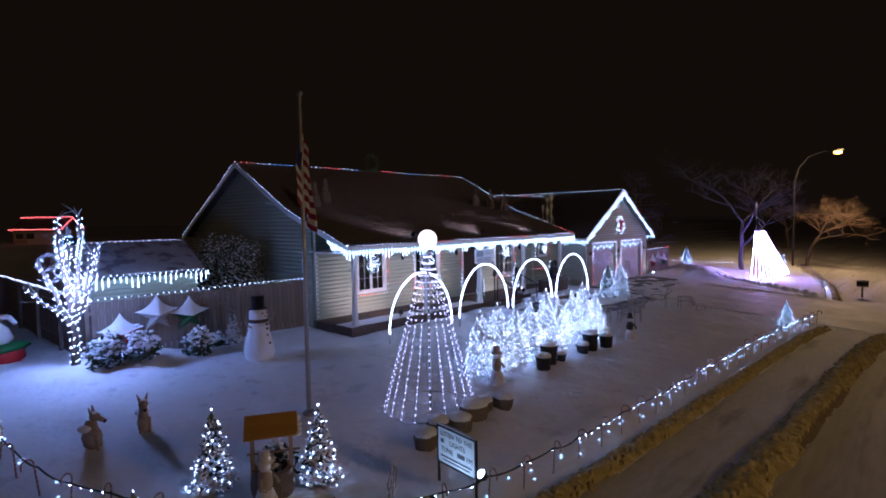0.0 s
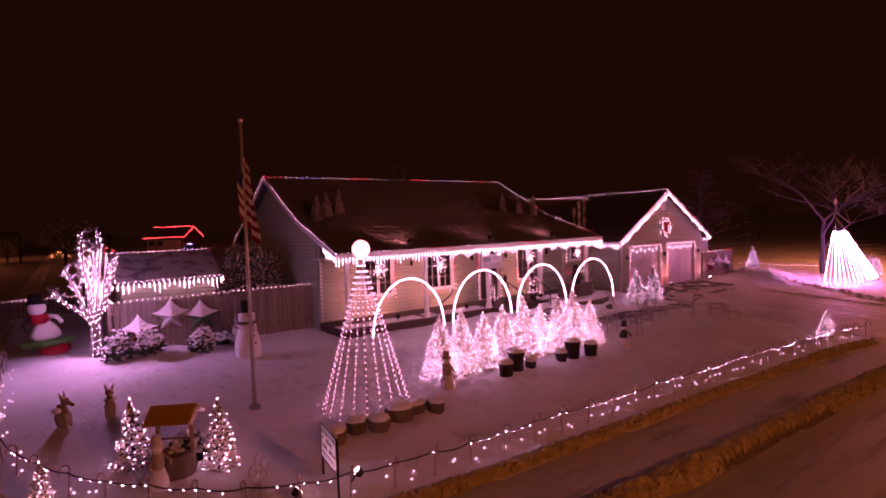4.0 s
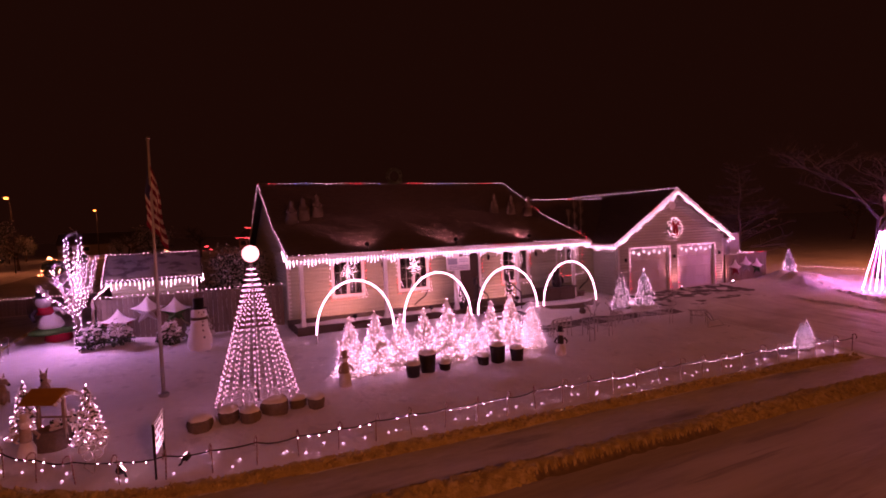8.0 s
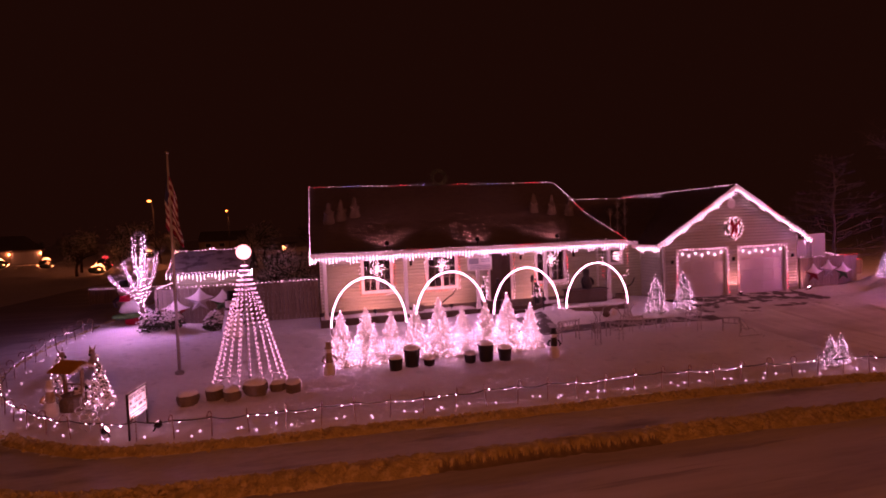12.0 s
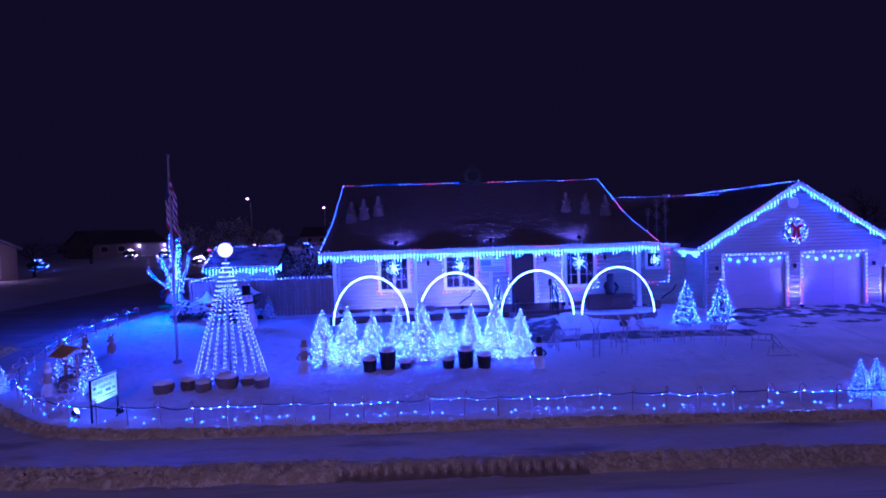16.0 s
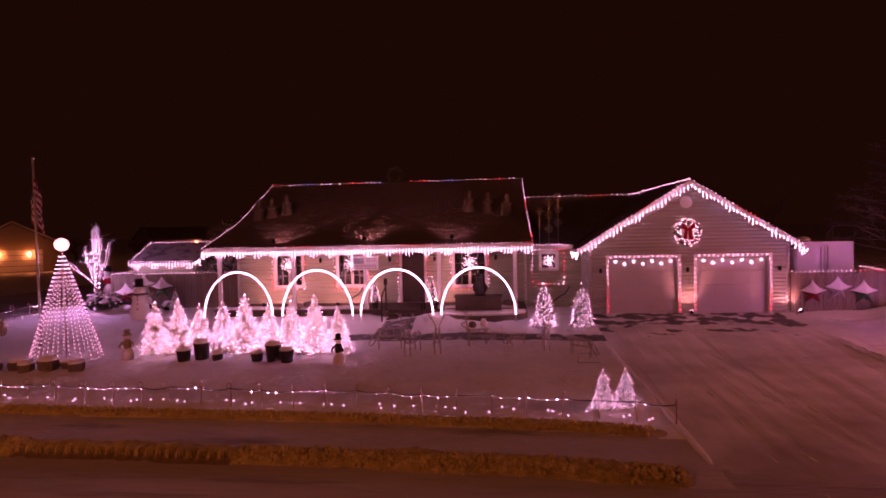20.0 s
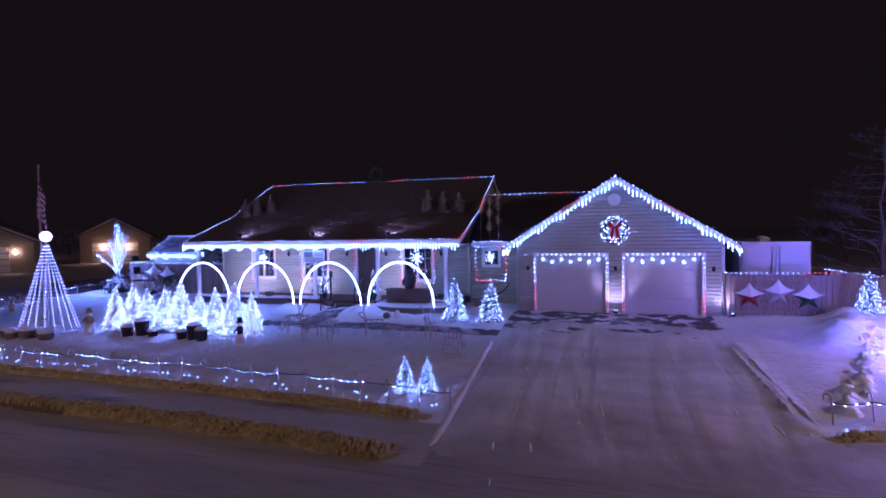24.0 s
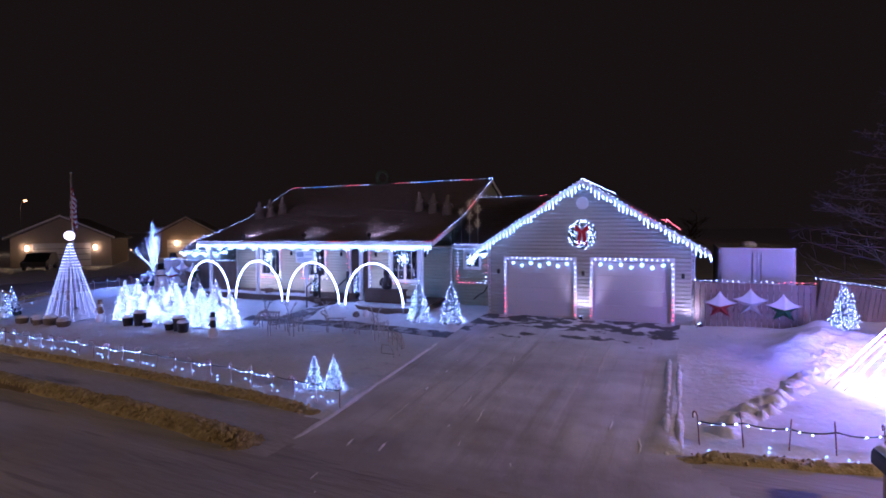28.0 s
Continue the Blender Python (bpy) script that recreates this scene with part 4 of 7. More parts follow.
for a, b in GDOORS:
    y = GY - 0.075
    c = (a + b) / 2
    light_string([[(c, y, 2.08), (a + 0.1, y, 2.08), (a - 0.05, y, 1.9), (a - 0.05, y, 0.06)], [(c + 0.16, y, 2.08), (b - 0.1, y, 2.08), (b + 0.05, y, 1.9), (b + 0.05, y, 0.06)]],
                 "white bulbs framing a garage door, red lower down", 0.165, 0.018, run=1.65, tones=RWW)
    wire, n = Mesh(), 7
    wire.tube([(a + 0.15, y + 0.08, 1.98), (b - 0.15, y + 0.08, 1.98)], 0.008, seg=4)
    flakes = thing("snowflake_light_strand", "row of hanging snowflake lights over a garage door", "snowflake lights", "snowflake lights", mesh=wire, mats=WIRE)
    for i in range(n):
        m = Mesh()
        x, z = a + 0.25 + i * (b - a - 0.5) / (n - 1), 1.9 - 0.09 * (i % 2)
        for q in range(3):
            t = q * pi / 3 + 0.3
            m.tube([(x - 0.06 * math.cos(t), y + 0.08, z - 0.06 * math.sin(t)), (x + 0.06 * math.cos(t), y + 0.08, z + 0.06 * math.sin(t))], 0.010, seg=5)
        part("snowflake", m, FLAKE, flakes)


def wreath(c, r, label, bow=False, bulbs=60, full=False):
    """A ring of fir twigs with bulbs, some with a bow. full: the bulbs also fill its middle, in rays."""
    ring, lamps = Mesh(), Mesh()
    for i in range(int(700 * r + 150)):
        a, b, q = random.uniform(0, 2 * pi), random.uniform(0, 2 * pi), r * 0.24
        p = Vector(((r + q * math.cos(b)) * math.cos(a), -abs(q * math.sin(b)) - 0.02, (r + q * math.cos(b)) * math.sin(a)))
        d = Vector((math.cos(a + 0.9) + random.uniform(-0.6, 0.6), random.uniform(-0.8, 0.1), math.sin(a + 0.9) + random.uniform(-0.6, 0.6))).normalized() * r * 0.26
        s = d.cross(Vector((0, 1, 0.3))).normalized() * r * 0.035
        ring.add([p - s, p + s, p + d], [(0, 1, 2)])
    for i in range(bulbs):
        a, b = 2 * pi * i / bulbs, random.uniform(0.3, 2.8)
        q = r * 0.42
        if full:
            a, d = pi / 4 * (i % 8) + random.uniform(-0.3, 0.3), r * 1.15 * (i // 8 + 0.5) / (bulbs / 8)
            lamps.bulb((d * math.cos(a), -0.1, d * math.sin(a)), 0.013)
            continue
        lamps.bulb(((r + q * math.cos(b)) * math.cos(a), -q * math.sin(b) - 0.03, (r + q * math.cos(b)) * math.sin(a)), 0.014)
    ob = thing("wreath", label, "wreath", "wreaths", at=c)
    stuff(part("fir_ring", ring, NEEDLE, ob))
    if bulbs:
        stuff(part("bulbs", lamps, WREATHBULB, ob))
    if bow:
        m = Mesh()
        for s in (-1, 1):
            m.slab([(0, -0.18, 0.12), (s * 0.2, -0.22, 0.34), (s * 0.23, -0.2, 0.14), (s * 0.02, -0.17, 0.06)], (0, 0.05, 0))
            m.slab([(s * 0.005, -0.17, 0.1), (s * 0.12, -0.17, 0.08), (s * 0.19, -0.16, -0.38), (s * 0.05, -0.16, -0.34)], (0, 0.03, 0))
        m.ball((0, -0.17, 0.1), 0.05, seg=8, rings=6)
        part("bow", m, REDCLOTH, ob, "large red ribbon bow")
    return ob


wreath((27.04, GY - 0.03, 2.92), 0.36, "lit evergreen wreath with a red bow on the garage gable", True, 90)
for x in (11.62, 14.3, 19.15):
    wreath((x, WALL_F - 0.06, 1.88), 0.27, "evergreen wreath with rays of lights hung in a window", False, 64, True)
wreath((22.3, LINK_Y - 0.06, 1.88), 0.2, "evergreen wreath with rays of lights hung in the small window", False, 56, True)
wreath((15.36, 19.1, 5.95), 0.32, "unlit wreath standing on the house ridge", False, 0)


def flood(p, aim, power, label, tone=(0.72, 0.84, 1.0)):
    """A small flood lamp: housing, glass and bracket, with its lamp."""
    ob = thing("flood_lamp", label, "flood lamp", "flood lamps", at=look(p, aim))
    h, g, b = Mesh(), Mesh(), Mesh()
    h.lathe([(0.05, 0.1), (0.07, 0.06), (0.09, 0.0), (0.085, -0.008)], seg=10)
    part("housing", h, DARK, ob)
    g.lathe([(0.075, -0.012), (0.06, -0.018), (0.001, -0.02)], seg=10)
    part("lamp_glass", g, FLOODGLASS, ob)
    b.tube([(0, -0.09, 0.03), (0, -0.14, 0.05), (0, -0.2, 0.05)], 0.018)
    part("bracket", b, DARK, ob)
    lamp = bpy.data.lights.new("flood", "SPOT")
    lamp.energy, lamp.color, lamp.spot_size, lamp.spot_blend, lamp.shadow_soft_size = power, tone, radians(105), 0.8, 0.06
    o = new("flood", lamp)
    o.parent = ob
    o.matrix_basis = Matrix.Translation((0, 0, -0.05))
    return ob


ROSY = (1.0, 0.64, 0.56)
for x in (11.83, 15.31, 18.61):
    flood((x, 12.62, 2.95), (x, 15.5, 4.1), 38, "small flood lamp on the porch roof edge", ROSY)
for x, to in ((27.06, 27.06), (30.7, 30.0)):
    flood((x, 12.55, 0.14), (to, 12.98, 1.5), 33, "small flood lamp on the ground at the garage wall", ROSY)
for x in (11.3, 14.2, 18.0):
    flood((x, 12.72, FLOOR + 0.2), (x, 14.55, 1.2), 85, "small flood lamp on the porch floor", ROSY)


# ---- plants and lit trees ----
def fir(height, radius, bulbs, lamp, needle, snow, seed, name, label, group, bulb_r=0.02, sprigs=620, tiers=9):
    """A small fir: stem, tiers of twigs with gaps, lumps of snow, bulbs."""
    rnd = random.Random(seed)
    ob = thing(name, label, "fir tree", group)
    stem, green, white, lamps = Mesh(), Mesh(), Mesh(), Mesh()
    stem.tube([(0, 0, -0.05), (0, 0, height * 0.9)], 0.03, 0.008)
    part("trunk", stem, BARK, ob)

    def shell(u):
        tier = (u * tiers) % 1
        return radius * (1 - u) ** 0.72 * (1.06 - 0.26 * tier) + 0.02

    for i in range(sprigs):
        u = 1 - math.sqrt(rnd.random())
        a, z = rnd.uniform(0, 2 * pi), 0.05 + u * (height - 0.06)
        r = shell(u) * (0.84 + 0.26 * noise.noise((3 * math.cos(a) + seed, 3 * math.sin(a), 5 * u))) * rnd.uniform(0.72, 1.08)
        d = Vector((math.cos(a), math.sin(a), rnd.uniform(-0.5, 0.35))).normalized()
        tip = Vector((r * math.cos(a), r * math.sin(a), z))
        root = tip - d * (0.12 + 0.1 * (1 - u)) * height / 1.5
        side = d.cross(Vector((0, 0, 1))).normalized() * 0.028 * height / 1.5
        up = side.cross(d).normalized() * 0.022
        mid = root.lerp(tip, 0.55)
        green.add([root, mid - side, tip, mid + side, mid + up, mid - up * 1.2], [(0, 1, 4), (0, 4, 3), (4, 1, 2), (4, 2, 3), (0, 3, 5), (0, 5, 1), (5, 3, 2), (5, 2, 1)])
        if rnd.random() < snow:
            white.ball(mid.lerp(tip, rnd.random()) + Vector((0, 0, 0.018)), rnd.uniform(0.022, 0.05) * (1.25 - u) * height / 1.5, 0.022, 6, 4)
    stuff(part("foliage", green, needle, ob))
    if white.v:
        stuff(part("snow_clumps", white, SNOW_CAP, ob, smooth=True))
    for i in range(bulbs):
        u = (i + rnd.random()) / bulbs
        u = 1 - math.sqrt(1 - u * 0.998)
        a, z = 2.39996 * i + rnd.uniform(-0.3, 0.3), 0.06 + u * (height - 0.06)
        r = shell(u) * rnd.uniform(0.6, 1.05)
        lamps.bulb((r * math.cos(a), r * math.sin(a), z), bulb_r * rnd.uniform(0.8, 1.2))
    if bulbs:
        lamps.bulb((0, 0, height + 0.02), bulb_r * 1.7)
        stuff(part("bulbs", lamps, lamp, ob))
    return ob


def spot(x, y, turn=0.0, size=1.0, sink=0.0):
    return pose(x, y, ground_at(x, y) - sink, 0, 0, turn) @ Matrix.Scale(size, 4)


row = [fir(1.54, 0.5, 420, TREEBULB, FROST_NEEDLE, 0.22, s, "fir_tree", "flocked little fir blazing with white lights in a row of nine", "row of nine lit firs", 0.006, 2600) for s in (3, 8, 21)]
for i in range(9):
    m = spot(9.87 + 0.71 * i, 8.22 + 0.05 * (i % 2), 77 * i, 1.0 + 0.06 * math.sin(2.1 * i), 0.02)
    if i < 3:
        row[i].matrix_basis = m
    else:
        copy_thing(row[i % 3], m)
for x in (10.6, 12.0, 13.4, 14.8):
    lamp = bpy.data.lights.new("fir_glow", "POINT")
    lamp.energy, lamp.color, lamp.shadow_soft_size = 29, (0.54, 0.57, 1.0), 0.12
    o = new("fir_glow", lamp)
    o.location = (x - 0.02, 8.1, ground_at(x, 8.2) + 0.42)
small = fir(1.45, 0.45, 240, WOUND, DUSTED, 0.4, 5, "fir_tree", "small snowy fir wound with white lights", "small lit firs", 0.007, 900, 7)
small.matrix_basis = spot(21.75, 10.88, 0, 1.0, 0.02)
for x, y, s in ((22.99, 10.9, 1.0), (34.22, 11.95, 0.86), (22.38, 4.3, 0.56), (22.86, 4.42, 0.56), (40.2, 8.0, 0.8), (40.9, 8.4, 0.8)):
    copy_thing(small, spot(x, y, 97 * x, s, 0.02))
slim = fir(1.15, 0.34, 80, WOUND, DUSTED, 1.0, 15, "fir_tree", "slim snow-laden fir with a spiral of white lights", "slim lit firs", 0.0085, 1000, 4)
slim.matrix_basis = spot(3.12, 7.6, 0, 1.0, 0.02)
copy_thing(slim, spot(4.3, 6.7, 130, 1.0, 0.02))
copy_thing(slim, spot(1.9, 6.95, 40, 0.62, 0.02))
fir(0.95, 0.26, 0, WOUND, DUSTED, 0.9, 23, "fir_tree", "small unlit fir heaped with snow at the fence", "unlit firs", 0.01, 500, 4).matrix_basis = spot(6.62, 14.45, 0, 1.0, 0.02)
potted = fir(0.95, 0.2, 80, BULB, NEEDLE, 0.05, 31, "porch_fir", "potted porch fir with small white lights", "porch firs", 0.011, 300, 6)
m = Mesh()
m.lathe([(0.1, -0.2), (0.13, 0.0), (0.14, 0.03), (0.1, 0.03)], (0, 0, 0), 12)
part("pot", m, BLACK, potted)
potted.matrix_basis = pose(15.6, 12.95, FLOOR + 0.2)
copy_thing(potted, pose(17.8, 12.95, FLOOR + 0.2, 0, 0, 80))


def wound_tree(x, y, label):
    """A leafless yard tree whose trunk and limbs are wound with bulbs."""
    rnd = random.Random(4)
    z0 = ground_at(x, y)
    ob = thing("wound_tree", label, "tree", at=(x, y, z0 - 0.03))
    trunk, twigs, lamps = Mesh(), Mesh(), Mesh()

    def wind(pts, r):
        line = resample(pts, 0.026)
        for i, p in enumerate(line):
            a = i * 0.95 + rnd.uniform(-0.5, 0.5)
            lamps.bulb((p.x + (r + 0.02) * math.cos(a), p.y + (r + 0.02) * math.sin(a), p.z), 0.0076)

    base = [(0, 0, 0), (0.02, 0.01, 0.5), (-0.02, 0.02, 1.05)]
    trunk.tube(base, 0.1, 0.075, 8)
    wind(base, 0.09), wind(base, 0.09)
    for ax, ay, h, bend in ((-0.55, 0.1, 2.5, 0.6), (-0.2, 0.15, 3.4, 0.7), (0.22, -0.1, 3.45, 0.7), (0.6, 0.1, 2.75, 0.6), (0.0, 0.35, 3.0, 0.6), (-0.9, -0.35, 1.9, 0.9), (0.35, -0.35, 2.6, 0.6)):
        pts = [Vector((-0.02, 0.02, rnd.uniform(0.85, 1.05)))]
        for i in range(1, 6):
            u = i / 5
            pts.append(Vector((ax * u ** bend + rnd.uniform(-0.04, 0.04), ay * u ** bend + rnd.uniform(-0.04, 0.04), 0.95 + (h - 0.95) * u)))
        trunk.tube(pts, 0.05, 0.018, 6)
        wind(pts, 0.045)
        for i in range(2, 6):
            for _ in range(4):
                d = Vector((rnd.uniform(-1, 1), rnd.uniform(-1, 1), rnd.uniform(0.1, 0.9))).normalized() * rnd.uniform(0.2, 0.5)
                twigs.tube([pts[i], pts[i] + d * 0.5 + Vector((0, 0, 0.03)), pts[i] + d], 0.008, 0.003, 4)
        side = pts[3] + Vector((ax * 0.3, ay * 0.3, 0.5))
        trunk.tube([pts[3], side], 0.022, 0.01, 5)
        if h > 2.9:
            wind([pts[3], side], 0.02)
    part("trunk", trunk, BARK, ob)
    stuff(part("twigs", twigs, FROST, ob))
    stuff(part("bulbs", lamps, WOUND, ob))


wound_tree(2.95, 14.6, "leafless yard tree wound with white lights")
lamp = bpy.data.lights.new("tree_glow", "POINT")
lamp.energy, lamp.color, lamp.shadow_soft_size = 155, (0.46, 0.51, 1.0), 0.3
o = new("tree_glow", lamp)
o.location = (2.9, 14.2, 2.1)


def bare_tree(x, y, height, seed, label, m=FROST, depth=5, group="bare trees", spread=1.0, girth=0.026):
    """A leafless tree: tapered trunk, limbs forking into fine frosted twigs."""
    rnd = random.Random(seed)
    ob = thing("bare_tree", label, "tree", group, at=(x, y, ground_at(x, y) - 0.1))
    trunk, crown = Mesh(), Mesh()

    def grow(p, d, length, r, level):
        pts, q = [p], p
        for i in range(4):
            d = (d + Vector((rnd.uniform(-1, 1), rnd.uniform(-1, 1), rnd.uniform(-0.5, 0.7))) * 0.2).normalized()
            q = q + d * length / 4
            pts.append(q)
        (trunk if level < 2 else crown).tube(pts, r, r * 0.55, 7 if level < 2 else 4)
        if level < depth:
            for i in range(4 if level < 3 else 3):
                a = rnd.uniform(0, 2 * pi)
                e = (d * 0.75 + spread * Vector((math.cos(a), math.sin(a), rnd.uniform(-0.25, 0.45)))).normalized()
                grow(pts[rnd.choice((2, 3, 4, 4))], e, length * rnd.uniform(0.55, 0.8), r * 0.5, level + 1)

    grow(Vector((0, 0, 0)), Vector((0, 0, 1)), height * 0.34, height * girth, 0)
    part("trunk", trunk, m, ob)
    stuff(part("crown", crown, m, ob))
    return ob


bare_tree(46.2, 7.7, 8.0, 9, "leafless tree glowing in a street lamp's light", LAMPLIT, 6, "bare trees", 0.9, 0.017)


def leader_tree(x, y, height, seed, label):
    """A leafless tree with one straight leader and long side limbs that end in fine twigs."""
    rnd = random.Random(seed)
    ob = thing("bare_tree", label, "tree", "bare trees", at=(x, y, ground_at(x, y) - 0.1))
    trunk, crown = Mesh(), Mesh()
    lead = [Vector((0.025 * rnd.uniform(-1, 1) * i, 0.025 * rnd.uniform(-1, 1) * i, height * i / 7)) for i in range(8)]
    trunk.tube(lead, height * 0.014, 0.01, 8)
    for n in range(54):
        u = 0.16 + 0.82 * n / 54
        i = min(int(u * 7), 6)
        p = lead[i].lerp(lead[i + 1], u * 7 - i)
        a, L = n * 2.4 + rnd.uniform(-0.4, 0.4), height * (0.42 * (1 - u) + 0.1) * rnd.uniform(0.75, 1.15)
        pts, q, d = [p], p, Vector((math.cos(a), math.sin(a), rnd.uniform(-0.05, 0.45))).normalized()
        for _ in range(6):
            d = (d + Vector((rnd.uniform(-1, 1), rnd.uniform(-1, 1), rnd.uniform(-0.6, 0.8))) * 0.1).normalized()
            q = q + d * L / 6
            pts.append(q)
        trunk.tube(pts, 0.0028 * height * (1 - u) + 0.008, 0.005, 5)
        for j in range(2, 7):
            for _ in range(3):
                e = (pts[j] - pts[j - 1]).normalized() * 0.7 + Vector((rnd.uniform(-1, 1), rnd.uniform(-1, 1), rnd.uniform(-0.5, 0.7)))
                e = e.normalized() * L * rnd.uniform(0.14, 0.3)
                mid = pts[j] + e * 0.5 + Vector((0, 0, 0.03))
                crown.tube([pts[j], mid, pts[j] + e], 0.007, 0.003, 4)
                for _ in range(2):
                    f = (e.normalized() + Vector((rnd.uniform(-1, 1), rnd.uniform(-1, 1), rnd.uniform(-0.6, 0.6)))).normalized() * L * 0.1
                    crown.tube([mid, mid + f], 0.005, 0.003, 3)
    part("trunk", trunk, TWIG, ob)
    stuff(part("crown", crown, TWIG, ob))


bare_tree(38.2, 9.9, 9.4, 6, "broad leafless tree rimed with frost behind the fan of lights", TWIG, 6, "bare trees", 0.85, 0.017)
leader_tree(36.3, 16.2, 6.6, 17, "tall leafless tree rimed with frost behind the fence")


def bush(x, y, r, seed):
    """A round leafy shrub loaded with snow."""
    rnd = random.Random(seed)
    ob = thing("shrub", "low leafy shrub heaped with snow at the fence", "shrub", "snowy shrubs", at=(x, y, ground_at(x, y)))
    leaf, white, stems = Mesh(), Mesh(), Mesh()
    for i in range(9):
        a = rnd.uniform(0, 2 * pi)
        stems.tube([(0, 0, -0.03), (0.4 * r * math.cos(a), 0.4 * r * math.sin(a), r * 0.6), (0.75 * r * math.cos(a), 0.75 * r * math.sin(a), r * rnd.uniform(0.7, 1.3))], 0.012, 0.005, 4)
    for i in range(560):
        a, b = rnd.uniform(0, 2 * pi), rnd.uniform(-0.7, 1.0)
        q = r * (0.8 + 0.35 * noise.noise((2 * math.cos(a) + seed, 2 * math.sin(a), 2 * b))) * rnd.uniform(0.6, 1)
        c = Vector((q * math.cos(a) * math.sqrt(max(0.05, 1 - b * b)), q * math.sin(a) * math.sqrt(max(0.05, 1 - b * b)), r * 0.6 + q * b * 1.15))
        c.z = max(c.z, 0.02)
        d = Vector((rnd.uniform(-1, 1), rnd.uniform(-1, 1), rnd.uniform(-0.6, 1))).normalized() * 0.06
        s = d.orthogonal().normalized() * 0.026
        leaf.add([c - d, c + s, c + d, c - s], [(0, 1, 2, 3)])
        if b > -0.1 and rnd.random() < 0.36:
            white.ball(c + Vector((0, 0, 0.025)), rnd.uniform(0.03, 0.07), 0.035, 6, 4, wobble=0.3)
    part("stems", stems, BARK, ob)
    stuff(part("leaves", leaf, NEEDLE, ob))
    stuff(part("snow_clumps", white, SNOW_CAP, ob, smooth=True))


for i, (x, y, r) in enumerate(((3.42, 14.0, 0.52), (4.15, 13.85, 0.46), (5.5, 13.98, 0.46), (3.9, 7.25, 0.36), (6.2, 14.6, 0.25))):
    bush(x, y, r, 40 + i)


def rime_tree(x, y, h, seed, label="dense shrub-like tree rimed with snow behind the fence"):
    """A small tree with a ragged, snow-dusted crown."""
    rnd = random.Random(seed)
    ob = thing("snowy_tree", label, "tree", "snowy trees", at=(x, y, ground_at(x, y)))
    trunk, leaf = Mesh(), Mesh()
    trunk.tube([(0, 0, -0.05), (0.05, 0, h * 0.4)], 0.035 * h, 0.025 * h)
    for i in range(18):
        a, u = rnd.uniform(0, 2 * pi), rnd.uniform(0.35, 0.95)
        tip = Vector((0.3 * h * math.cos(a) * rnd.uniform(0.5, 1), 0.3 * h * math.sin(a) * rnd.uniform(0.5, 1), h * u))
        trunk.tube([(0.05, 0, h * 0.35), tip * 0.6 + Vector((0, 0, h * 0.2)), tip], 0.012 * h, 0.004 * h, 5)
        for _ in range(170):
            c = tip + Vector((rnd.gauss(0, 0.09), rnd.gauss(0, 0.09), rnd.gauss(0, 0.08))) * h
            d = Vector((rnd.uniform(-1, 1), rnd.uniform(-1, 1), rnd.uniform(-1, 1))).normalized() * 0.019 * h
            s = d.orthogonal().normalized() * 0.009 * h
            leaf.add([c - d, c + s, c + d, c - s], [(0, 1, 2, 3)], 1 if rnd.random() < 0.45 else 0)
    part("trunk", trunk, BARK, ob)
    stuff(part("crown", leaf, [NEEDLE, SNOW_CAP], ob))


rime_tree(7.5, 17.2, 2.7, 2)
rime_tree(8.3, 17.6, 2.5, 3)

# ---- the tall light tree ----
TX, TY, TZ = 7.48, 7.57, ground_at(7.48, 7.57)
mega = thing("light_tree", "tall cone of lit strings topped by a glowing ball", "light tree", at=(TX, TY, TZ))
m = Mesh()
m.tube([(0, 0, -0.1), (0, 0, 3.2)], 0.03, 0.03, 8)
part("pole", m, METAL, mega)
m = Mesh()
m.ball((0, 0, 3.42), 0.19, seg=18, rings=12)
part("globe", m, GLOBE, mega, "glowing globe", smooth=True)
m = Mesh()
m.tube([(0.93 * math.cos(a * pi / 24), 0.93 * math.sin(a * pi / 24), 0.05) for a in range(49)], 0.015, seg=5)
part("base_ring", m, METAL, mega)
for i in range(20):
    a = 2 * pi * (i + 0.5) / 20
    s, lamps = Mesh(), Mesh()
    p, q = Vector((0.93 * math.cos(a), 0.93 * math.sin(a), 0.06)), Vector((0.07 * math.cos(a), 0.07 * math.sin(a), 3.1))
    s.tube([p, q], 0.006, seg=4)
    st = part("string", s, WIRE, mega)
    for c in resample([p, q], 0.125):
        lamps.bulb(c, 0.0155)
    stuff(part("bulbs", lamps, MEGA, st))

# ---- fan of lights on the right lawn ----
FX, FY = 36.1, 8.6
FZ = ground_at(FX, FY)
fan = thing("light_fan", "fan of lit strings under a star on a pole", "light tree", at=(FX, FY, FZ))
m = Mesh()
m.tube([(0, 0, -0.1), (0, 0, 4.0)], 0.04, 0.035, 8)
part("pole", m, METAL, fan)
m = Mesh()
ring = [((0.2 if i % 2 == 0 else 0.085) * math.sin(i * pi / 5), (0.2 if i % 2 == 0 else 0.085) * math.cos(i * pi / 5)) for i in range(10)]
m.slab([(x, -0.03, 4.2 + z) for x, z in ring], (0, 0.06, 0))
part("star", m, WHITECLOTH, fan, "small pale star")
for i in range(16):
    a = radians(190 + i * 7.6)
    p, q = Vector((3.05 * math.cos(a), -1.65 * abs(math.sin(a)) ** 0.7, -0.02)), Vector((0.1 * math.cos(a), 0.1 * math.sin(a), 3.3))
    s, t = Mesh(), Mesh()
    s.tube([p, q], 0.008, seg=4)
    st = part("string", s, WIRE, fan)
    t.tube([p.lerp(q, 0.05), p.lerp(q, 0.42), p.lerp(q, 0.8)], 0.017, 0.014, seg=6)
    part("light_tube", t, (FANWHITE, FANRED, FANWHITE, FANBLUE)[i % 4], st)

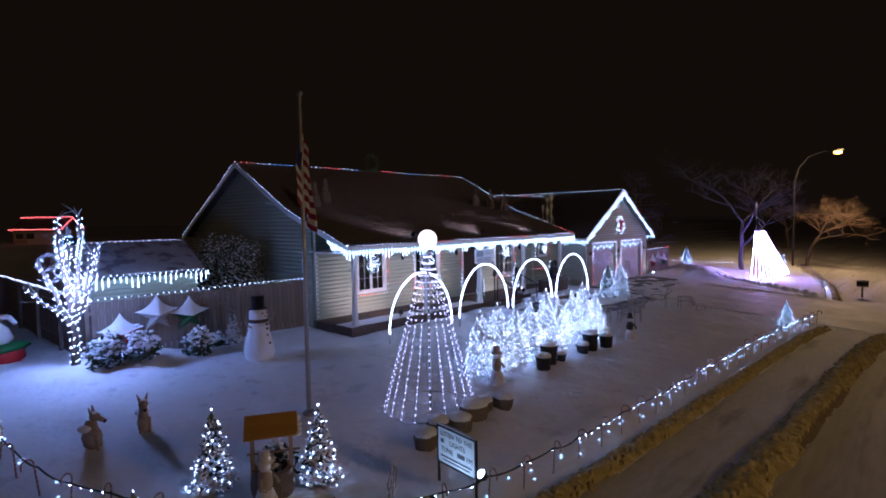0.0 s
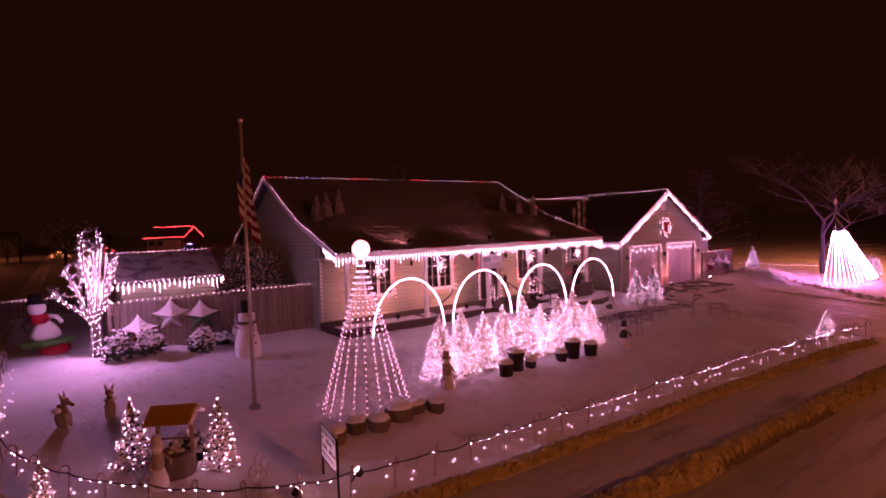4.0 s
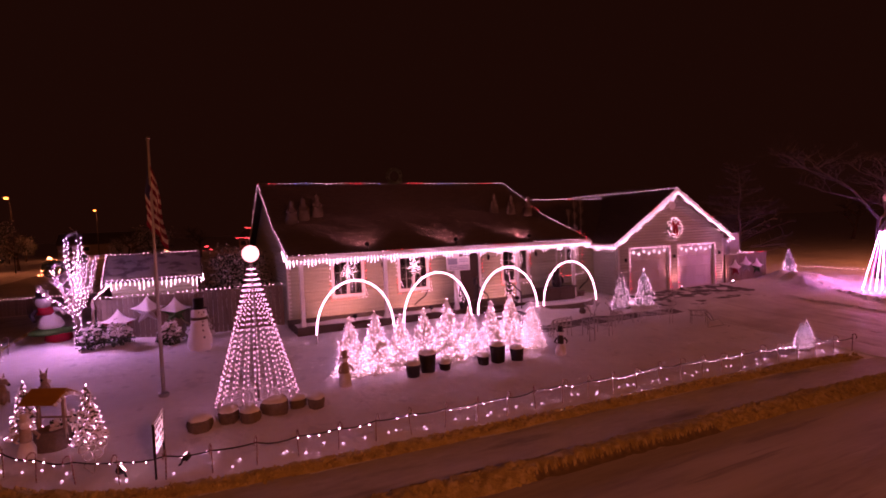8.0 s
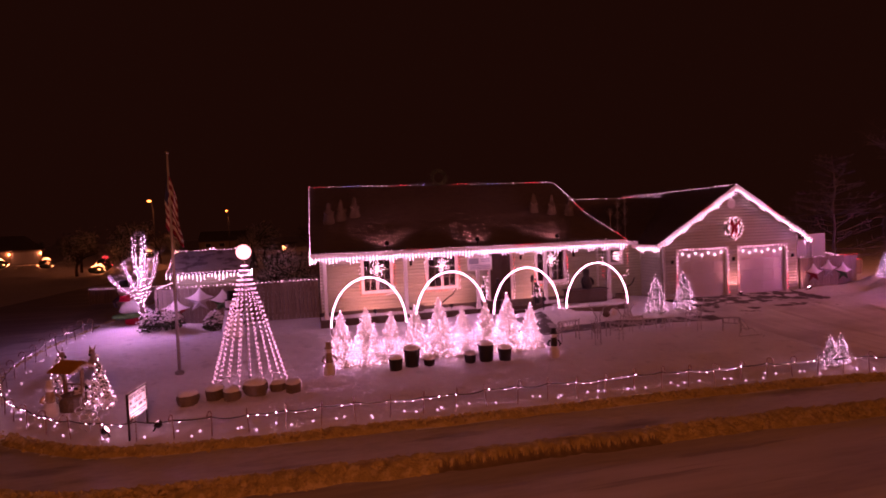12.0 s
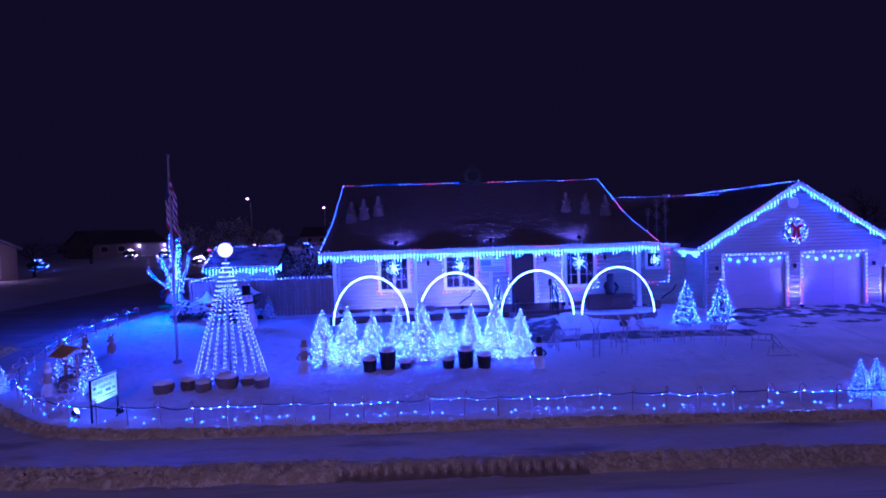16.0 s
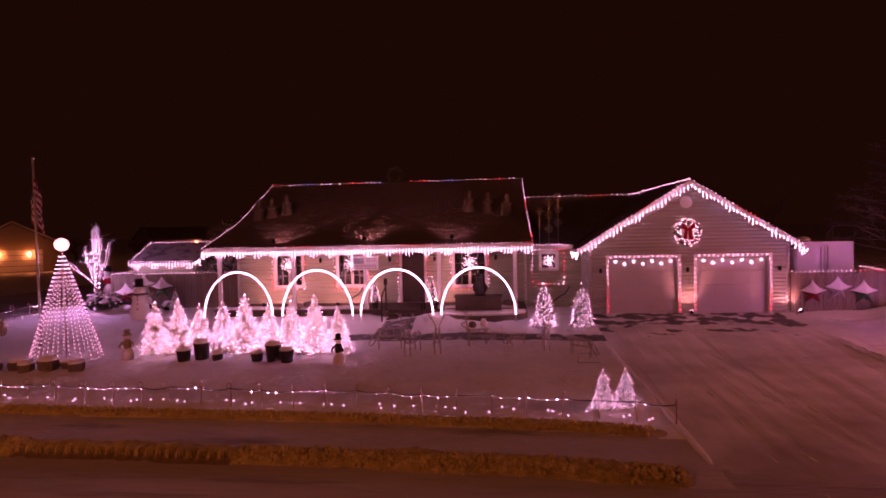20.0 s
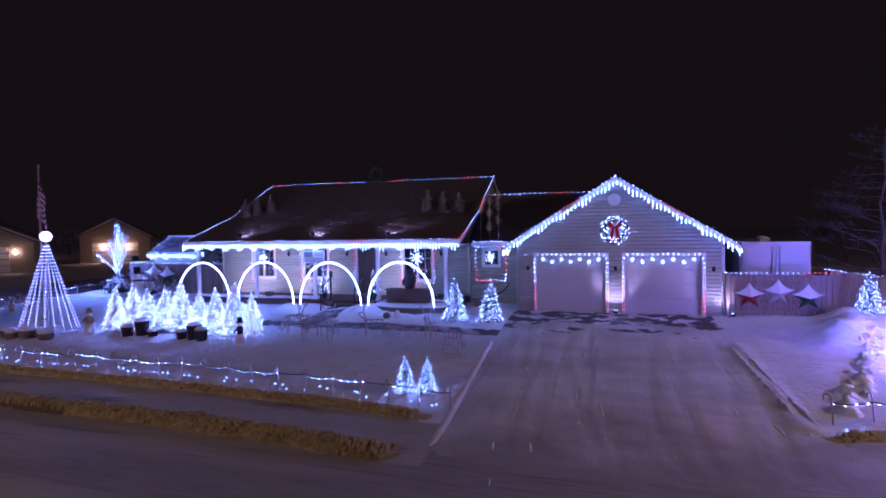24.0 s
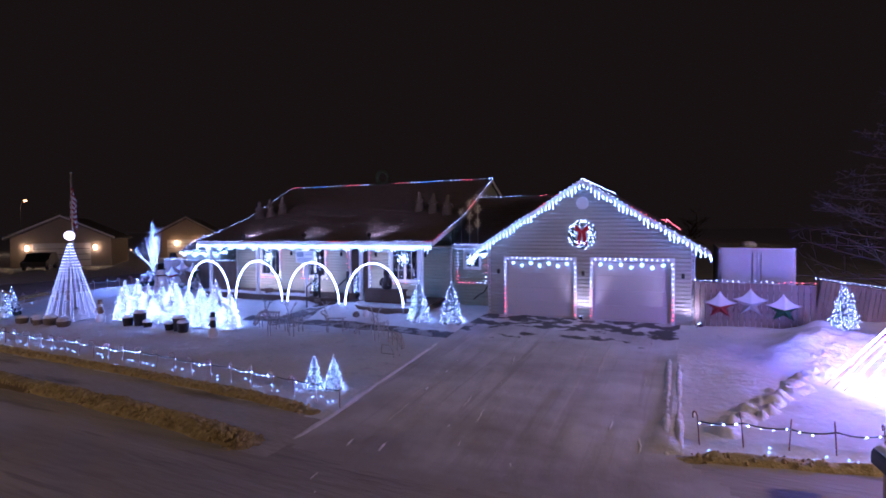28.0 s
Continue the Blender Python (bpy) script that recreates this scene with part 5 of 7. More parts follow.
# ---- arches of rope light ----
for x in (10.95, 13.87, 16.72, 19.57):
    y = 11.35
    z = ground_at(x, y)
    ob = thing("light_arch", "tall glowing arch of white rope light in the snow", "light arch", "four light arches", at=(x, y, z))
    t, f = Mesh(), Mesh()
    arc = [(1.28 * math.cos(pi * i / 32), 0, 0.25 + 1.62 * math.sin(pi * i / 32)) for i in range(33)]
    t.tube(arc, 0.02, seg=8)
    part("rope_light", t, ROPE, ob, smooth=True)
    for s in (-1, 1):
        f = Mesh()
        f.tube([(1.28 * s, 0, -0.1), (1.28 * s, 0, 0.25)], 0.025, seg=6)
        part("stake", f, METAL, ob)

# ---- candy canes and their garlands ----
CANE = Mesh()
CANE.tube([(0, 0, -0.08), (0, 0, 0.2), (0, 0, 0.46)] + [(0.075 - 0.075 * math.cos(pi * i / 8), 0, 0.46 + 0.075 * math.sin(pi * i / 8)) for i in range(1, 9)] + [(0.15, 0, 0.41)], 0.012, seg=6)
CANEMAT = mat("cane_plastic", (0.14, 0.12, 0.12), 0.5, vary=0.2, scale=6)
wave, ramp, tcn = (CANEMAT.node_tree.nodes.new("ShaderNode" + k) for k in ("TexWave", "ValToRGB", "TexCoord"))
wave.bands_direction, wave.inputs["Scale"].default_value = "DIAGONAL", 9
ramp.color_ramp.interpolation = "CONSTANT"
ramp.color_ramp.elements[0].color, ramp.color_ramp.elements[1].color = (0.26, 0.09, 0.09, 1), (0.42, 0.40, 0.41, 1)
ramp.color_ramp.elements[1].position = 0.5
CANEMAT.node_tree.links.new(tcn.outputs["Object"], wave.inputs["Vector"]), CANEMAT.node_tree.links.new(wave.outputs["Fac"], ramp.inputs[0])
CANEMAT.node_tree.links.new(ramp.outputs[0], CANEMAT.node_tree.nodes["Principled BSDF"].inputs["Base Color"])
cane_mesh = CANE.data("candy_cane", CANEMAT, True)


def cane_fence(line, step, group):
    pts = resample([(x, y, 0) for x, y in line], step)
    spots = []
    for i, p in enumerate(pts):
        a, b = pts[max(i - 1, 0)], pts[min(i + 1, len(pts) - 1)]
        turn = math.degrees(math.atan2(b.y - a.y, b.x - a.x)) + 90 + random.uniform(-20, 20)
        z = ground_at(p.x, p.y)
        ob = new("candy_cane", cane_mesh)
        ob.matrix_basis = pose(p.x, p.y, z, random.uniform(-5, 5), random.uniform(-5, 5), turn)
        tagged(ob, "striped candy cane stake holding a string of lights", "candy cane", group)
        spots.append(Vector((p.x, p.y, z)))
    path = []
    for a, b in zip(spots, spots[1:]):
        sag = random.uniform(0.015, 0.06)
        path += [a.lerp(b, u) + Vector((0, 0, 0.39 - sag * 4 * u * (1 - u))) for u in (0, 0.25, 0.5, 0.75)]
    path.append(spots[-1] + Vector((0, 0, 0.39)))
    g, lamps = Mesh(), Mesh()
    g.tube(path, 0.013, seg=5)
    ob = thing("lit_garland", "dark garland with white bulbs strung between candy canes", "garland", "lit garlands", mesh=g, mats=WIRE)
    for i, p in enumerate(resample(path, 0.19)):
        if 1.5 * noise.noise((p.x * 1.3, p.y * 1.3, 3)) + 0.7 * random.random() > 0.12:
            lamps.bulb((p.x, p.y - 0.02, p.z + random.uniform(-0.025, 0.01)), 0.0082 * random.uniform(0.6, 1.35))
    stuff(part("bulbs", lamps, GARLAND, ob))
    # added glowing spots in place of the light the garland throws on the snow
    low = Mesh()
    for a, b in zip(spots, spots[1:]):
        side = Vector((b.y - a.y, a.x - b.x, 0)).normalized()
        for _ in range(2):
            p = a.lerp(b, random.uniform(0.05, 0.95)) + side * random.uniform(0.04, 0.3)
            low.lathe([(0.016, -0.012), (0.02, 0.0), (0.013, 0.012), (0.001, 0.016)], (p.x, p.y, ground_at(p.x, p.y) + 0.02), 6)
    stuff(part("bulbs", low, SNOWPOOL, ob, "glowing spots standing for pools of light on the snow under the garland"))


cane_fence([p for p in EDGE if p[1] < 16.5], 0.72, "canes along the front lawn")
cane_fence([p for p in EDGE_RIGHT if 30.6 < p[0] < 41.6], 0.68, "canes along the far lawn")
far = [(40.0, 15.4), (40.1, 14.0), (40.0, 12.4), (40.2, 10.9)]
light_string([[(x, y, 0.08 + 0.04 * (i % 2)) for i, (x, y) in enumerate(far)]], "far string of white bulbs low over the snow", 0.26, 0.022)


# ---- flagpole and flag ----
PX, PY = 5.49, 8.87
PZ = ground_at(PX, PY)
m = Mesh()
m.tube([(0, 0, -0.1), (0, 0, 6.02)], 0.045, 0.03, 10)
pole = thing("flagpole", "tall grey metal flagpole standing in the snow", "flagpole", mesh=m, mats=POLE, at=(PX, PY, PZ), smooth=True)
m = Mesh()
m.ball((0, 0, 6.06), 0.06, seg=10, rings=8)
part("finial", m, METAL, pole)
m = Mesh()
m.lathe([(0.12, -0.05), (0.12, 0.06), (0.06, 0.1)], seg=12)
part("base_collar", m, METAL, pole)
FH, rows_, cols_ = 1.55, 26, 30
m, verts = Mesh(), []
for i in range(rows_ + 1):
    for j in range(cols_ + 1):
        u, v = j / cols_, i / rows_
        fold = math.sin(u * 15 + v * 3) * 0.075 * (0.3 + u)
        x = -0.05 - 0.09 * v + u * 0.36 * (0.55 + 0.6 * v) + 0.02 * math.sin(9 * v)
        z = 5.5 - v * FH - u * 0.6 - 0.05 * math.sin(u * 9)
        verts.append((x, fold, z))
for i in range(rows_):
    for j in range(cols_):
        a = i * (cols_ + 1) + j
        k = 2 if i < 14 and j < 7 else (0 if (i // 2) % 2 == 0 else 1)
        m.add([verts[q] for q in (a, a + 1, a + cols_ + 2, a + cols_ + 1)], [(0, 1, 2, 3)], k)
flag = thing("flag", "limp striped flag hanging in folds from the pole", "flag", mesh=m, mats=[FLAGRED, WHITECLOTH, BLUECLOTH], at=pose(PX, PY, PZ + 0.12, 0, 0, 14))

# ---- the lawn sign with its two lamps ----
SX, SY, SZ = 5.56, 5.11, -0.22
sign = thing("lawn_sign", "white two-sided lettered lawn sign in a dark frame", "sign", at=pose(SX, SY, SZ, 0, 0, -97))
m = Mesh()
m.box(-0.4, 0.4, -0.012, 0.012, 0.025, 0.545)
part("board", m, PANEL, sign)
m = Mesh()
for q in ((-0.425, 0.425, 0.545, 0.57), (-0.425, 0.425, 0.0, 0.025), (-0.425, -0.4, 0.025, 0.545), (0.4, 0.425, 0.025, 0.545)):
    m.box(q[0], q[1], -0.02, 0.02, q[2], q[3])
part("frame", m, DARK, sign)
for x in (-0.41, 0.41):
    m = Mesh()
    m.box(x - 0.015, x + 0.015, -0.015, 0.015, -0.42, 0.0)
    part("leg", m, DARK, sign)
m = Mesh()
m.tube([(-0.42, 0, 0.575), (-0.1, 0, 0.585), (0.42, 0, 0.578)], 0.018, seg=6)
part("snow_cap", m, SNOW_CAP, sign)
for side in (0, 180):
    turn = pose(0, 0, 0, 0, 0, side)
    for text, x, z, size in (("LISTEN TO THE", 0.0, 0.43, 0.1), ("LIGHTS", 0.03, 0.315, 0.105), ("TUNE", -0.2, 0.195, 0.105), ("FM", 0.29, 0.195, 0.105)):
        c = bpy.data.curves.new("lettering", "FONT")
        c.body, c.size, c.extrude, c.align_x = text, size, 0.002, "CENTER"
        c.materials.append(INK)
        o = new("lettering", c)
        o.parent = sign
        o.matrix_basis = turn @ pose(x, -0.0145, z, 90)
    for x0, x1, z0, z1 in ((0.03, 0.19, 0.2, 0.265), (-0.34, 0.34, 0.115, 0.14), (-0.3, 0.3, 0.065, 0.085), (-0.34, -0.27, 0.32, 0.38)):
        m = Mesh()
        m.box(x0, x1, -0.016, -0.0125, z0, z1)
        part("print_bar", m, INK, sign).matrix_basis = turn
flood((5.0, 5.0, ground_at(5.0, 5.0) + 0.16), (5.55, 5.1, 0.0), 8, "flood lamp in the snow lighting the lawn sign")
flood((5.95, 4.98, ground_at(5.95, 4.98) + 0.16), (5.6, 5.1, 0.0), 22, "flood lamp in the snow lighting the lawn sign")


# ---- figures on the lawn ----
def figure(name, label, mesh, mats, at, category="lawn figure"):
    return thing(name, label, category, "lawn figures", mesh=mesh, mats=mats, at=at, smooth=True)


def snowman(h):
    m = Mesh()
    m.lathe([(0.19 * h, -0.02), (0.235 * h, 0.08 * h), (0.24 * h, 0.2 * h), (0.205 * h, 0.36 * h), (0.17 * h, 0.46 * h), (0.175 * h, 0.52 * h), (0.15 * h, 0.6 * h)], seg=20, wobble=0.05)
    m.lathe([(0.11 * h, 0.58 * h), (0.15 * h, 0.66 * h), (0.15 * h, 0.75 * h), (0.11 * h, 0.81 * h)], seg=18)
    m.lathe([(0.16 * h, 0.8 * h), (0.16 * h, 0.815 * h), (0.1 * h, 0.82 * h), (0.105 * h, 1.0 * h), (0.001, 1.0 * h)], seg=16, k=1)
    m.lathe([(0.15 * h, 0.59 * h), (0.175 * h, 0.62 * h), (0.14 * h, 0.65 * h)], seg=14, k=2)
    for z in (0.28, 0.4, 0.5, 0.57):
        m.ball((0, -0.235 * h if z < 0.35 else -0.185 * h, z * h), 0.02 * h, seg=6, rings=4, k=1)
    for x in (-0.05, 0.05):
        m.ball((x * h, -0.14 * h, 0.74 * h), 0.014 * h, seg=6, rings=4, k=1)
    m.tube([(0, -0.12 * h, 0.7 * h), (0, -0.2 * h, 0.69 * h)], 0.018 * h, 0.003, 6, 3)
    for s in (-1, 1):
        m.tube([(s * 0.15 * h, 0, 0.52 * h), (s * 0.3 * h, -0.03, 0.6 * h), (s * 0.36 * h, -0.05, 0.68 * h)], 0.014 * h, 0.008 * h, 5, 3)
    return m


def tall(x, y, turn=0.0):
    return pose(x, y, ground_at(x, y) - 0.03, 0, 0, turn)


figure("snowman", "man-high white snowman figure with a black top hat", snowman(1.68), [SNOW_CAP, BLACK, WOOD, BROWN], tall(6.38, 12.5, 20) @ Matrix.Diagonal((0.88, 0.88, 0.95, 1)))


def small_figure(h, hat):
    """A squat carved figure in a cap, its base in the snow."""
    m = Mesh()
    m.lathe([(0.12 * h, 0), (0.18 * h, 0.05 * h), (0.17 * h, 0.24 * h), (0.11 * h, 0.4 * h)], seg=12, k=0, wobble=0.15)
    m.lathe([(0.1 * h, 0.38 * h), (0.115 * h, 0.5 * h), (0.1 * h, 0.66 * h), (0.07 * h, 0.7 * h)], seg=12, k=1)
    m.ball((0, 0, 0.76 * h), 0.1 * h, seg=10, rings=8, k=0)
    m.lathe([(0.14 * h, 0.82 * h), (0.13 * h, 0.84 * h), (0.085 * h, 0.85 * h), (0.08 * h, 1.0 * h), (0.001, 1.0 * h)], seg=12, k=1 if hat else 0)
    for s in (-1, 1):
        m.tube([(s * 0.13 * h, 0, 0.6 * h), (s * 0.22 * h, -0.06 * h, 0.48 * h), (s * 0.16 * h, -0.13 * h, 0.44 * h)], 0.035 * h, 0.025 * h, 6, 1)
    return m


figure("carved_figure", "small dark carved figure capped with snow", small_figure(0.9, True), [WHITECLOTH, BROWN], tall(9.5, 7.45, 15))
figure("carved_figure", "small black and white figure with a hat in the snow", small_figure(0.86, True), [WHITECLOTH, BLACK], tall(15.85, 7.2, -20))
figure("carved_figure", "wooden figure half covered in snow by the wishing well", small_figure(0.85, False), [SNOW_CAP, BROWN], tall(3.36, 6.55, 30))


def fawn(h):
    """A standing fawn, head raised, snow on its back."""
    m = Mesh()
    m.lathe([(0.05 * h, 0), (0.14 * h, 0.1 * h), (0.17 * h, 0.28 * h), (0.12 * h, 0.5 * h), (0.09 * h, 0.66 * h)], seg=12, squash=(0.8, 1.2), wobble=0.25)
    m.ball((0, -0.08 * h, 0.74 * h), 0.11 * h, 0.1 * h, 10, 8)
    m.tube([(0, -0.12 * h, 0.72 * h), (0, -0.26 * h, 0.64 * h)], 0.07 * h, 0.045 * h, 8)
    m.ball((0, -0.27 * h, 0.63 * h), 0.045 * h, seg=8, rings=6, k=1)
    for s in (-1, 1):
        m.tube([(s * 0.06 * h, -0.04 * h, 0.8 * h), (s * 0.12 * h, 0, 0.98 * h)], 0.04 * h, 0.008, 6)
        m.tube([(s * 0.1 * h, -0.12 * h, 0.4 * h), (s * 0.1 * h, -0.15 * h, 0.0)], 0.045 * h, 0.03 * h, 6)
    m.ball((0, 0.1 * h, 0.5 * h), 0.17 * h, 0.1 * h, 10, 6, 2)
    m.ball((0, -0.06 * h, 0.82 * h), 0.08 * h, 0.04 * h, 8, 6, 2)
    return m


figure("fawn_figure", "brown fawn figure dusted with snow", fawn(0.72), [BROWN, BLACK, SNOW_CAP], tall(2.17, 9.95, 60))
figure("fawn_figure", "brown fawn figure dusted with snow", fawn(0.7), [BROWN, BLACK, SNOW_CAP], tall(2.96, 10.05, -5))
figure("garden_ball", "pair of round snow-capped stones by the path", Mesh().ball((0, 0, 0.1), 0.13, 0.12, 12, 8, 0).ball((0.36, 0.1, 0.12), 0.12, 0.17, 12, 8, 1), [STONE, SNOW_CAP], tall(19.4, 10.45))

# inflatable at the side yard
m = Mesh()
m.lathe([(0.3, 0.0), (0.42, 0.1), (0.4, 0.28), (0.3, 0.36)], (0.25, 0, 0), 14, 0)
m.lathe([(0.5, 0.3), (0.62, 0.38), (0.55, 0.46), (0.3, 0.5)], (0.1, 0, 0), 16, 1, (1.2, 0.7))
m.lathe([(0.2, 0.45), (0.34, 0.6), (0.26, 0.85), (0.12, 1.02), (0.02, 1.08)], (0.05, 0, 0), 14, 2, (1.2, 0.8))
m.lathe([(0.22, 0.98), (0.27, 1.08), (0.24, 1.2), (0.15, 1.26)], (-0.08, 0.05, 0), 14, 0)
m.ball((-0.12, 0.02, 1.42), 0.23, 0.22, 14, 10, 2)
m.tube([(-0.3, 0, 1.15), (-0.5, -0.1, 1.0), (-0.42, -0.2, 0.8)], 0.08, 0.06, 8, 3)
m.tube([(0.14, 0, 1.15), (0.34, -0.1, 1.12), (0.42, -0.2, 0.95)], 0.08, 0.06, 8, 2)
m.lathe([(0.27, 1.56), (0.28, 1.6), (0.19, 1.62), (0.18, 1.82), (0.05, 1.86)], (-0.14, 0.02, 0), 14, 3)
figure("inflatable_figure", "sagging inflatable yard figure in red, green and white", m, [REDCLOTH, GREENCLOTH, WHITECLOTH, BLACK], tall(1.75, 17.0, 20), "inflatable")


# ---- wishing well roof ----
well = thing("wishing_well", "little wishing well with a tan board roof", "wishing well", at=pose(3.68, 6.95, ground_at(3.68, 6.95), 0, 0, -29) @ Matrix.Scale(0.93, 4))
for x in (-0.28, 0.28):
    m = Mesh()
    m.box(x - 0.03, x + 0.03, -0.03, 0.03, -0.05, 1.02)
    part("post", m, BROWN, well)
m = Mesh()
m.lathe([(0.3, -0.05), (0.32, 0.1), (0.31, 0.38), (0.24, 0.4), (0.23, 0.2)], seg=16, wobble=0.12)
part("well_ring", m, STONE, well, "ring of stones")
m = Mesh()
m.tube([(-0.36, 0, 0.62), (0.42, 0, 0.62)], 0.02)
part("crank_bar", m, BROWN, well)
for s in (-1, 1):
    for i in range(4):
        m = Mesh()
        a, b = 0.095 * i, 0.095 * (i + 1) - 0.006
        m.slab([(-0.38, s * a, 1.2 - 0.6 * a), (0.38, s * a, 1.2 - 0.6 * a), (0.38, s * b, 1.2 - 0.6 * b), (-0.38, s * b, 1.2 - 0.6 * b)], (0, 0, 0.018))
        part("roof_board", m, TAN, well)
m = Mesh()
for i in range(7):
    m.ball((0.39, -0.34 + 0.1 * i, 1.12 - 0.4 * abs(-0.34 + 0.1 * i)), 0.05, 0.04, 6, 4)
part("snow_cap", m, SNOW_CAP, well, smooth=True)

# wire bloom near the sign
m = Mesh()
for c, r in (((0, 0, 0.62), 0.09), ((-0.14, 0, 0.5), 0.09), ((0.14, 0, 0.5), 0.09), ((-0.08, 0, 0.36), 0.08), ((0.08, 0, 0.36), 0.08)):
    m.tube([(c[0] + r * math.cos(i * pi / 8), c[1], c[2] + r * math.sin(i * pi / 8)) for i in range(17)], 0.012, seg=5)
m.tube([(0, 0, -0.1), (0.02, 0, 0.3)], 0.012, seg=5)
m.tube([(0, 0, 0.0), (-0.16, 0, 0.2), (-0.12, 0, 0.3)], 0.01, seg=5)
thing("wire_flower", "snowy wire flower stake, unlit", "wire ornament", mesh=m, mats=WIREFROST, at=tall(4.55, 5.35, 35))

# ---- rocks and buckets ----
for i, (x, y, r) in enumerate(((6.22, 6.42, 0.23), (6.78, 6.68, 0.24), (7.18, 6.5, 0.23), (7.72, 6.62, 0.28), (8.24, 6.78, 0.2), (8.6, 6.6, 0.22))):
    m = Mesh()
    m.lathe([(0.74 * r, -0.1), (0.95 * r, 0.2 * r), (1.0 * r, 0.6 * r), (0.98 * r, 0.95 * r), (0.8 * r, 1.25 * r), (0.4 * r, 1.36 * r), (0.001, 1.38 * r)], (0, 0, 0), 16, 0, (1, 0.85), 0.34)
    ob = thing("boulder", "field stone in the lawn capped with snow", "boulder", "boulders", mesh=m, mats=STONE, at=tall(x, y, 50 * i), smooth=True)
    m = Mesh()
    m.lathe([(0.9 * r, 1.02 * r), (0.97 * r, 1.12 * r), (0.88 * r, 1.32 * r), (0.55 * r, 1.5 * r), (0.001, 1.56 * r)], (0.0, 0, 0), 16, 0, (1, 0.85), 0.3)
    part("snow_cap", m, SNOW_CAP, ob, smooth=True)
for x, y, r, h in ((11.27, 7.36, 0.19, 0.34), (11.74, 7.5, 0.22, 0.5), (12.22, 7.46, 0.16, 0.2), (13.4, 7.46, 0.17, 0.24), (13.88, 7.48, 0.22, 0.5), (14.36, 7.24, 0.19, 0.36)):
    m = Mesh()
    m.lathe([(0.86 * r, 0), (r, h * 0.92), (1.07 * r, h * 0.93), (1.07 * r, h), (0.95 * r, h), (0.9 * r, h * 0.8)], seg=18)
    ob = thing("bucket", "dark bucket standing in the snow, heaped with snow", "bucket", "buckets", mesh=m, mats=BLACK, at=tall(x, y), smooth=False)
    m = Mesh()
    m.lathe([(0.98 * r, h * 0.96), (1.0 * r, h + 0.04), (0.75 * r, h + 0.085), (0.001, h + 0.1)], seg=14, wobble=0.12)
    part("snow_cap", m, SNOW_CAP, ob, smooth=True)


# ---- wire deer, unlit ----
def wire_deer(kind):
    m = Mesh()

    def line(*pts):
        m.tube(pts, 0.016, seg=4)

    for s in (-0.09, 0.09):
        line((-0.35, s, 0.0), (-0.33, s, 0.35), (-0.36, s, 0.62), (0.3, s, 0.62), (0.33, s, 0.35), (0.32, s, 0.0))
        line((-0.36, s, 0.62), (-0.3, s, 0.4), (0.25, s, 0.38), (0.3, s, 0.62))
        if kind:
            line((0.3, s, 0.62), (0.42, s * 0.6, 0.95), (0.6, s * 0.4, 0.9), (0.58, s * 0.4, 0.82), (0.44, s * 0.6, 0.74), (0.3, s, 0.5))
            line((0.42, s * 0.6, 0.95), (0.38, s * 2, 1.2), (0.44, s * 3, 1.32))
            line((0.38, s * 2, 1.16), (0.28, s * 2.6, 1.28))
        else:
            line((0.3, s, 0.62), (0.5, s * 0.6, 0.4), (0.62, s * 0.4, 0.16), (0.54, s * 0.4, 0.12), (0.4, s * 0.6, 0.3), (0.3, s, 0.46))
    for x in (-0.33, -0.12, 0.1, 0.3):
        m.tube([(x, 0.1 * math.cos(a * pi / 4), 0.5 + 0.12 * math.sin(a * pi / 4)) for a in range(9)], 0.009, seg=4)
    line((-0.36, 0, 0.6), (-0.46, 0, 0.66))
    return m


deer_mesh = [wire_deer(0).data("wire_deer", WIREFROST), wire_deer(1).data("wire_deer", WIREFROST)]
for x, y, k, turn, s in ((17.0, 8.6, 0, 190, 1.0), (17.75, 8.2, 1, 250, 0.95), (18.45, 8.3, 1, 280, 0.9), (19.6, 8.9, 1, 200, 0.8), (20.2, 9.0, 0, 160, 0.6), (20.8, 8.9, 0, 200, 0.6), (21.6, 8.6, 1, 270, 0.85), (22.5, 7.9, 0, 330, 0.8)):
    ob = new("wire_deer", deer_mesh[k])
    ob.matrix_basis = pose(x, y, ground_at(x, y) - 0.03, 0, 0, turn) @ Matrix.Scale(s, 4)
    tagged(ob, "unlit wire-frame deer, head raised" if k else "unlit wire-frame deer, grazing", "wire deer", "wire deer")
m = Mesh()
m.tube([(-0.3, 0, 0.05), (-0.25, 0, 0.3), (0.1, 0, 0.32), (0.3, 0, 0.1), (-0.3, 0, 0.05)], 0.011, seg=4)
m.tube([(-0.35, 0.1, 0.0), (0.35, 0.1, 0.0), (0.42, 0.1, 0.1)], 0.011, seg=4)
m.tube([(-0.35, -0.1, 0.0), (0.35, -0.1, 0.0), (0.42, -0.1, 0.1)], 0.011, seg=4)
thing("wire_sleigh", "unlit wire-frame sleigh on the lawn", "wire ornament", mesh=m, mats=WIREFROST, at=tall(22.6, 7.3, -20))

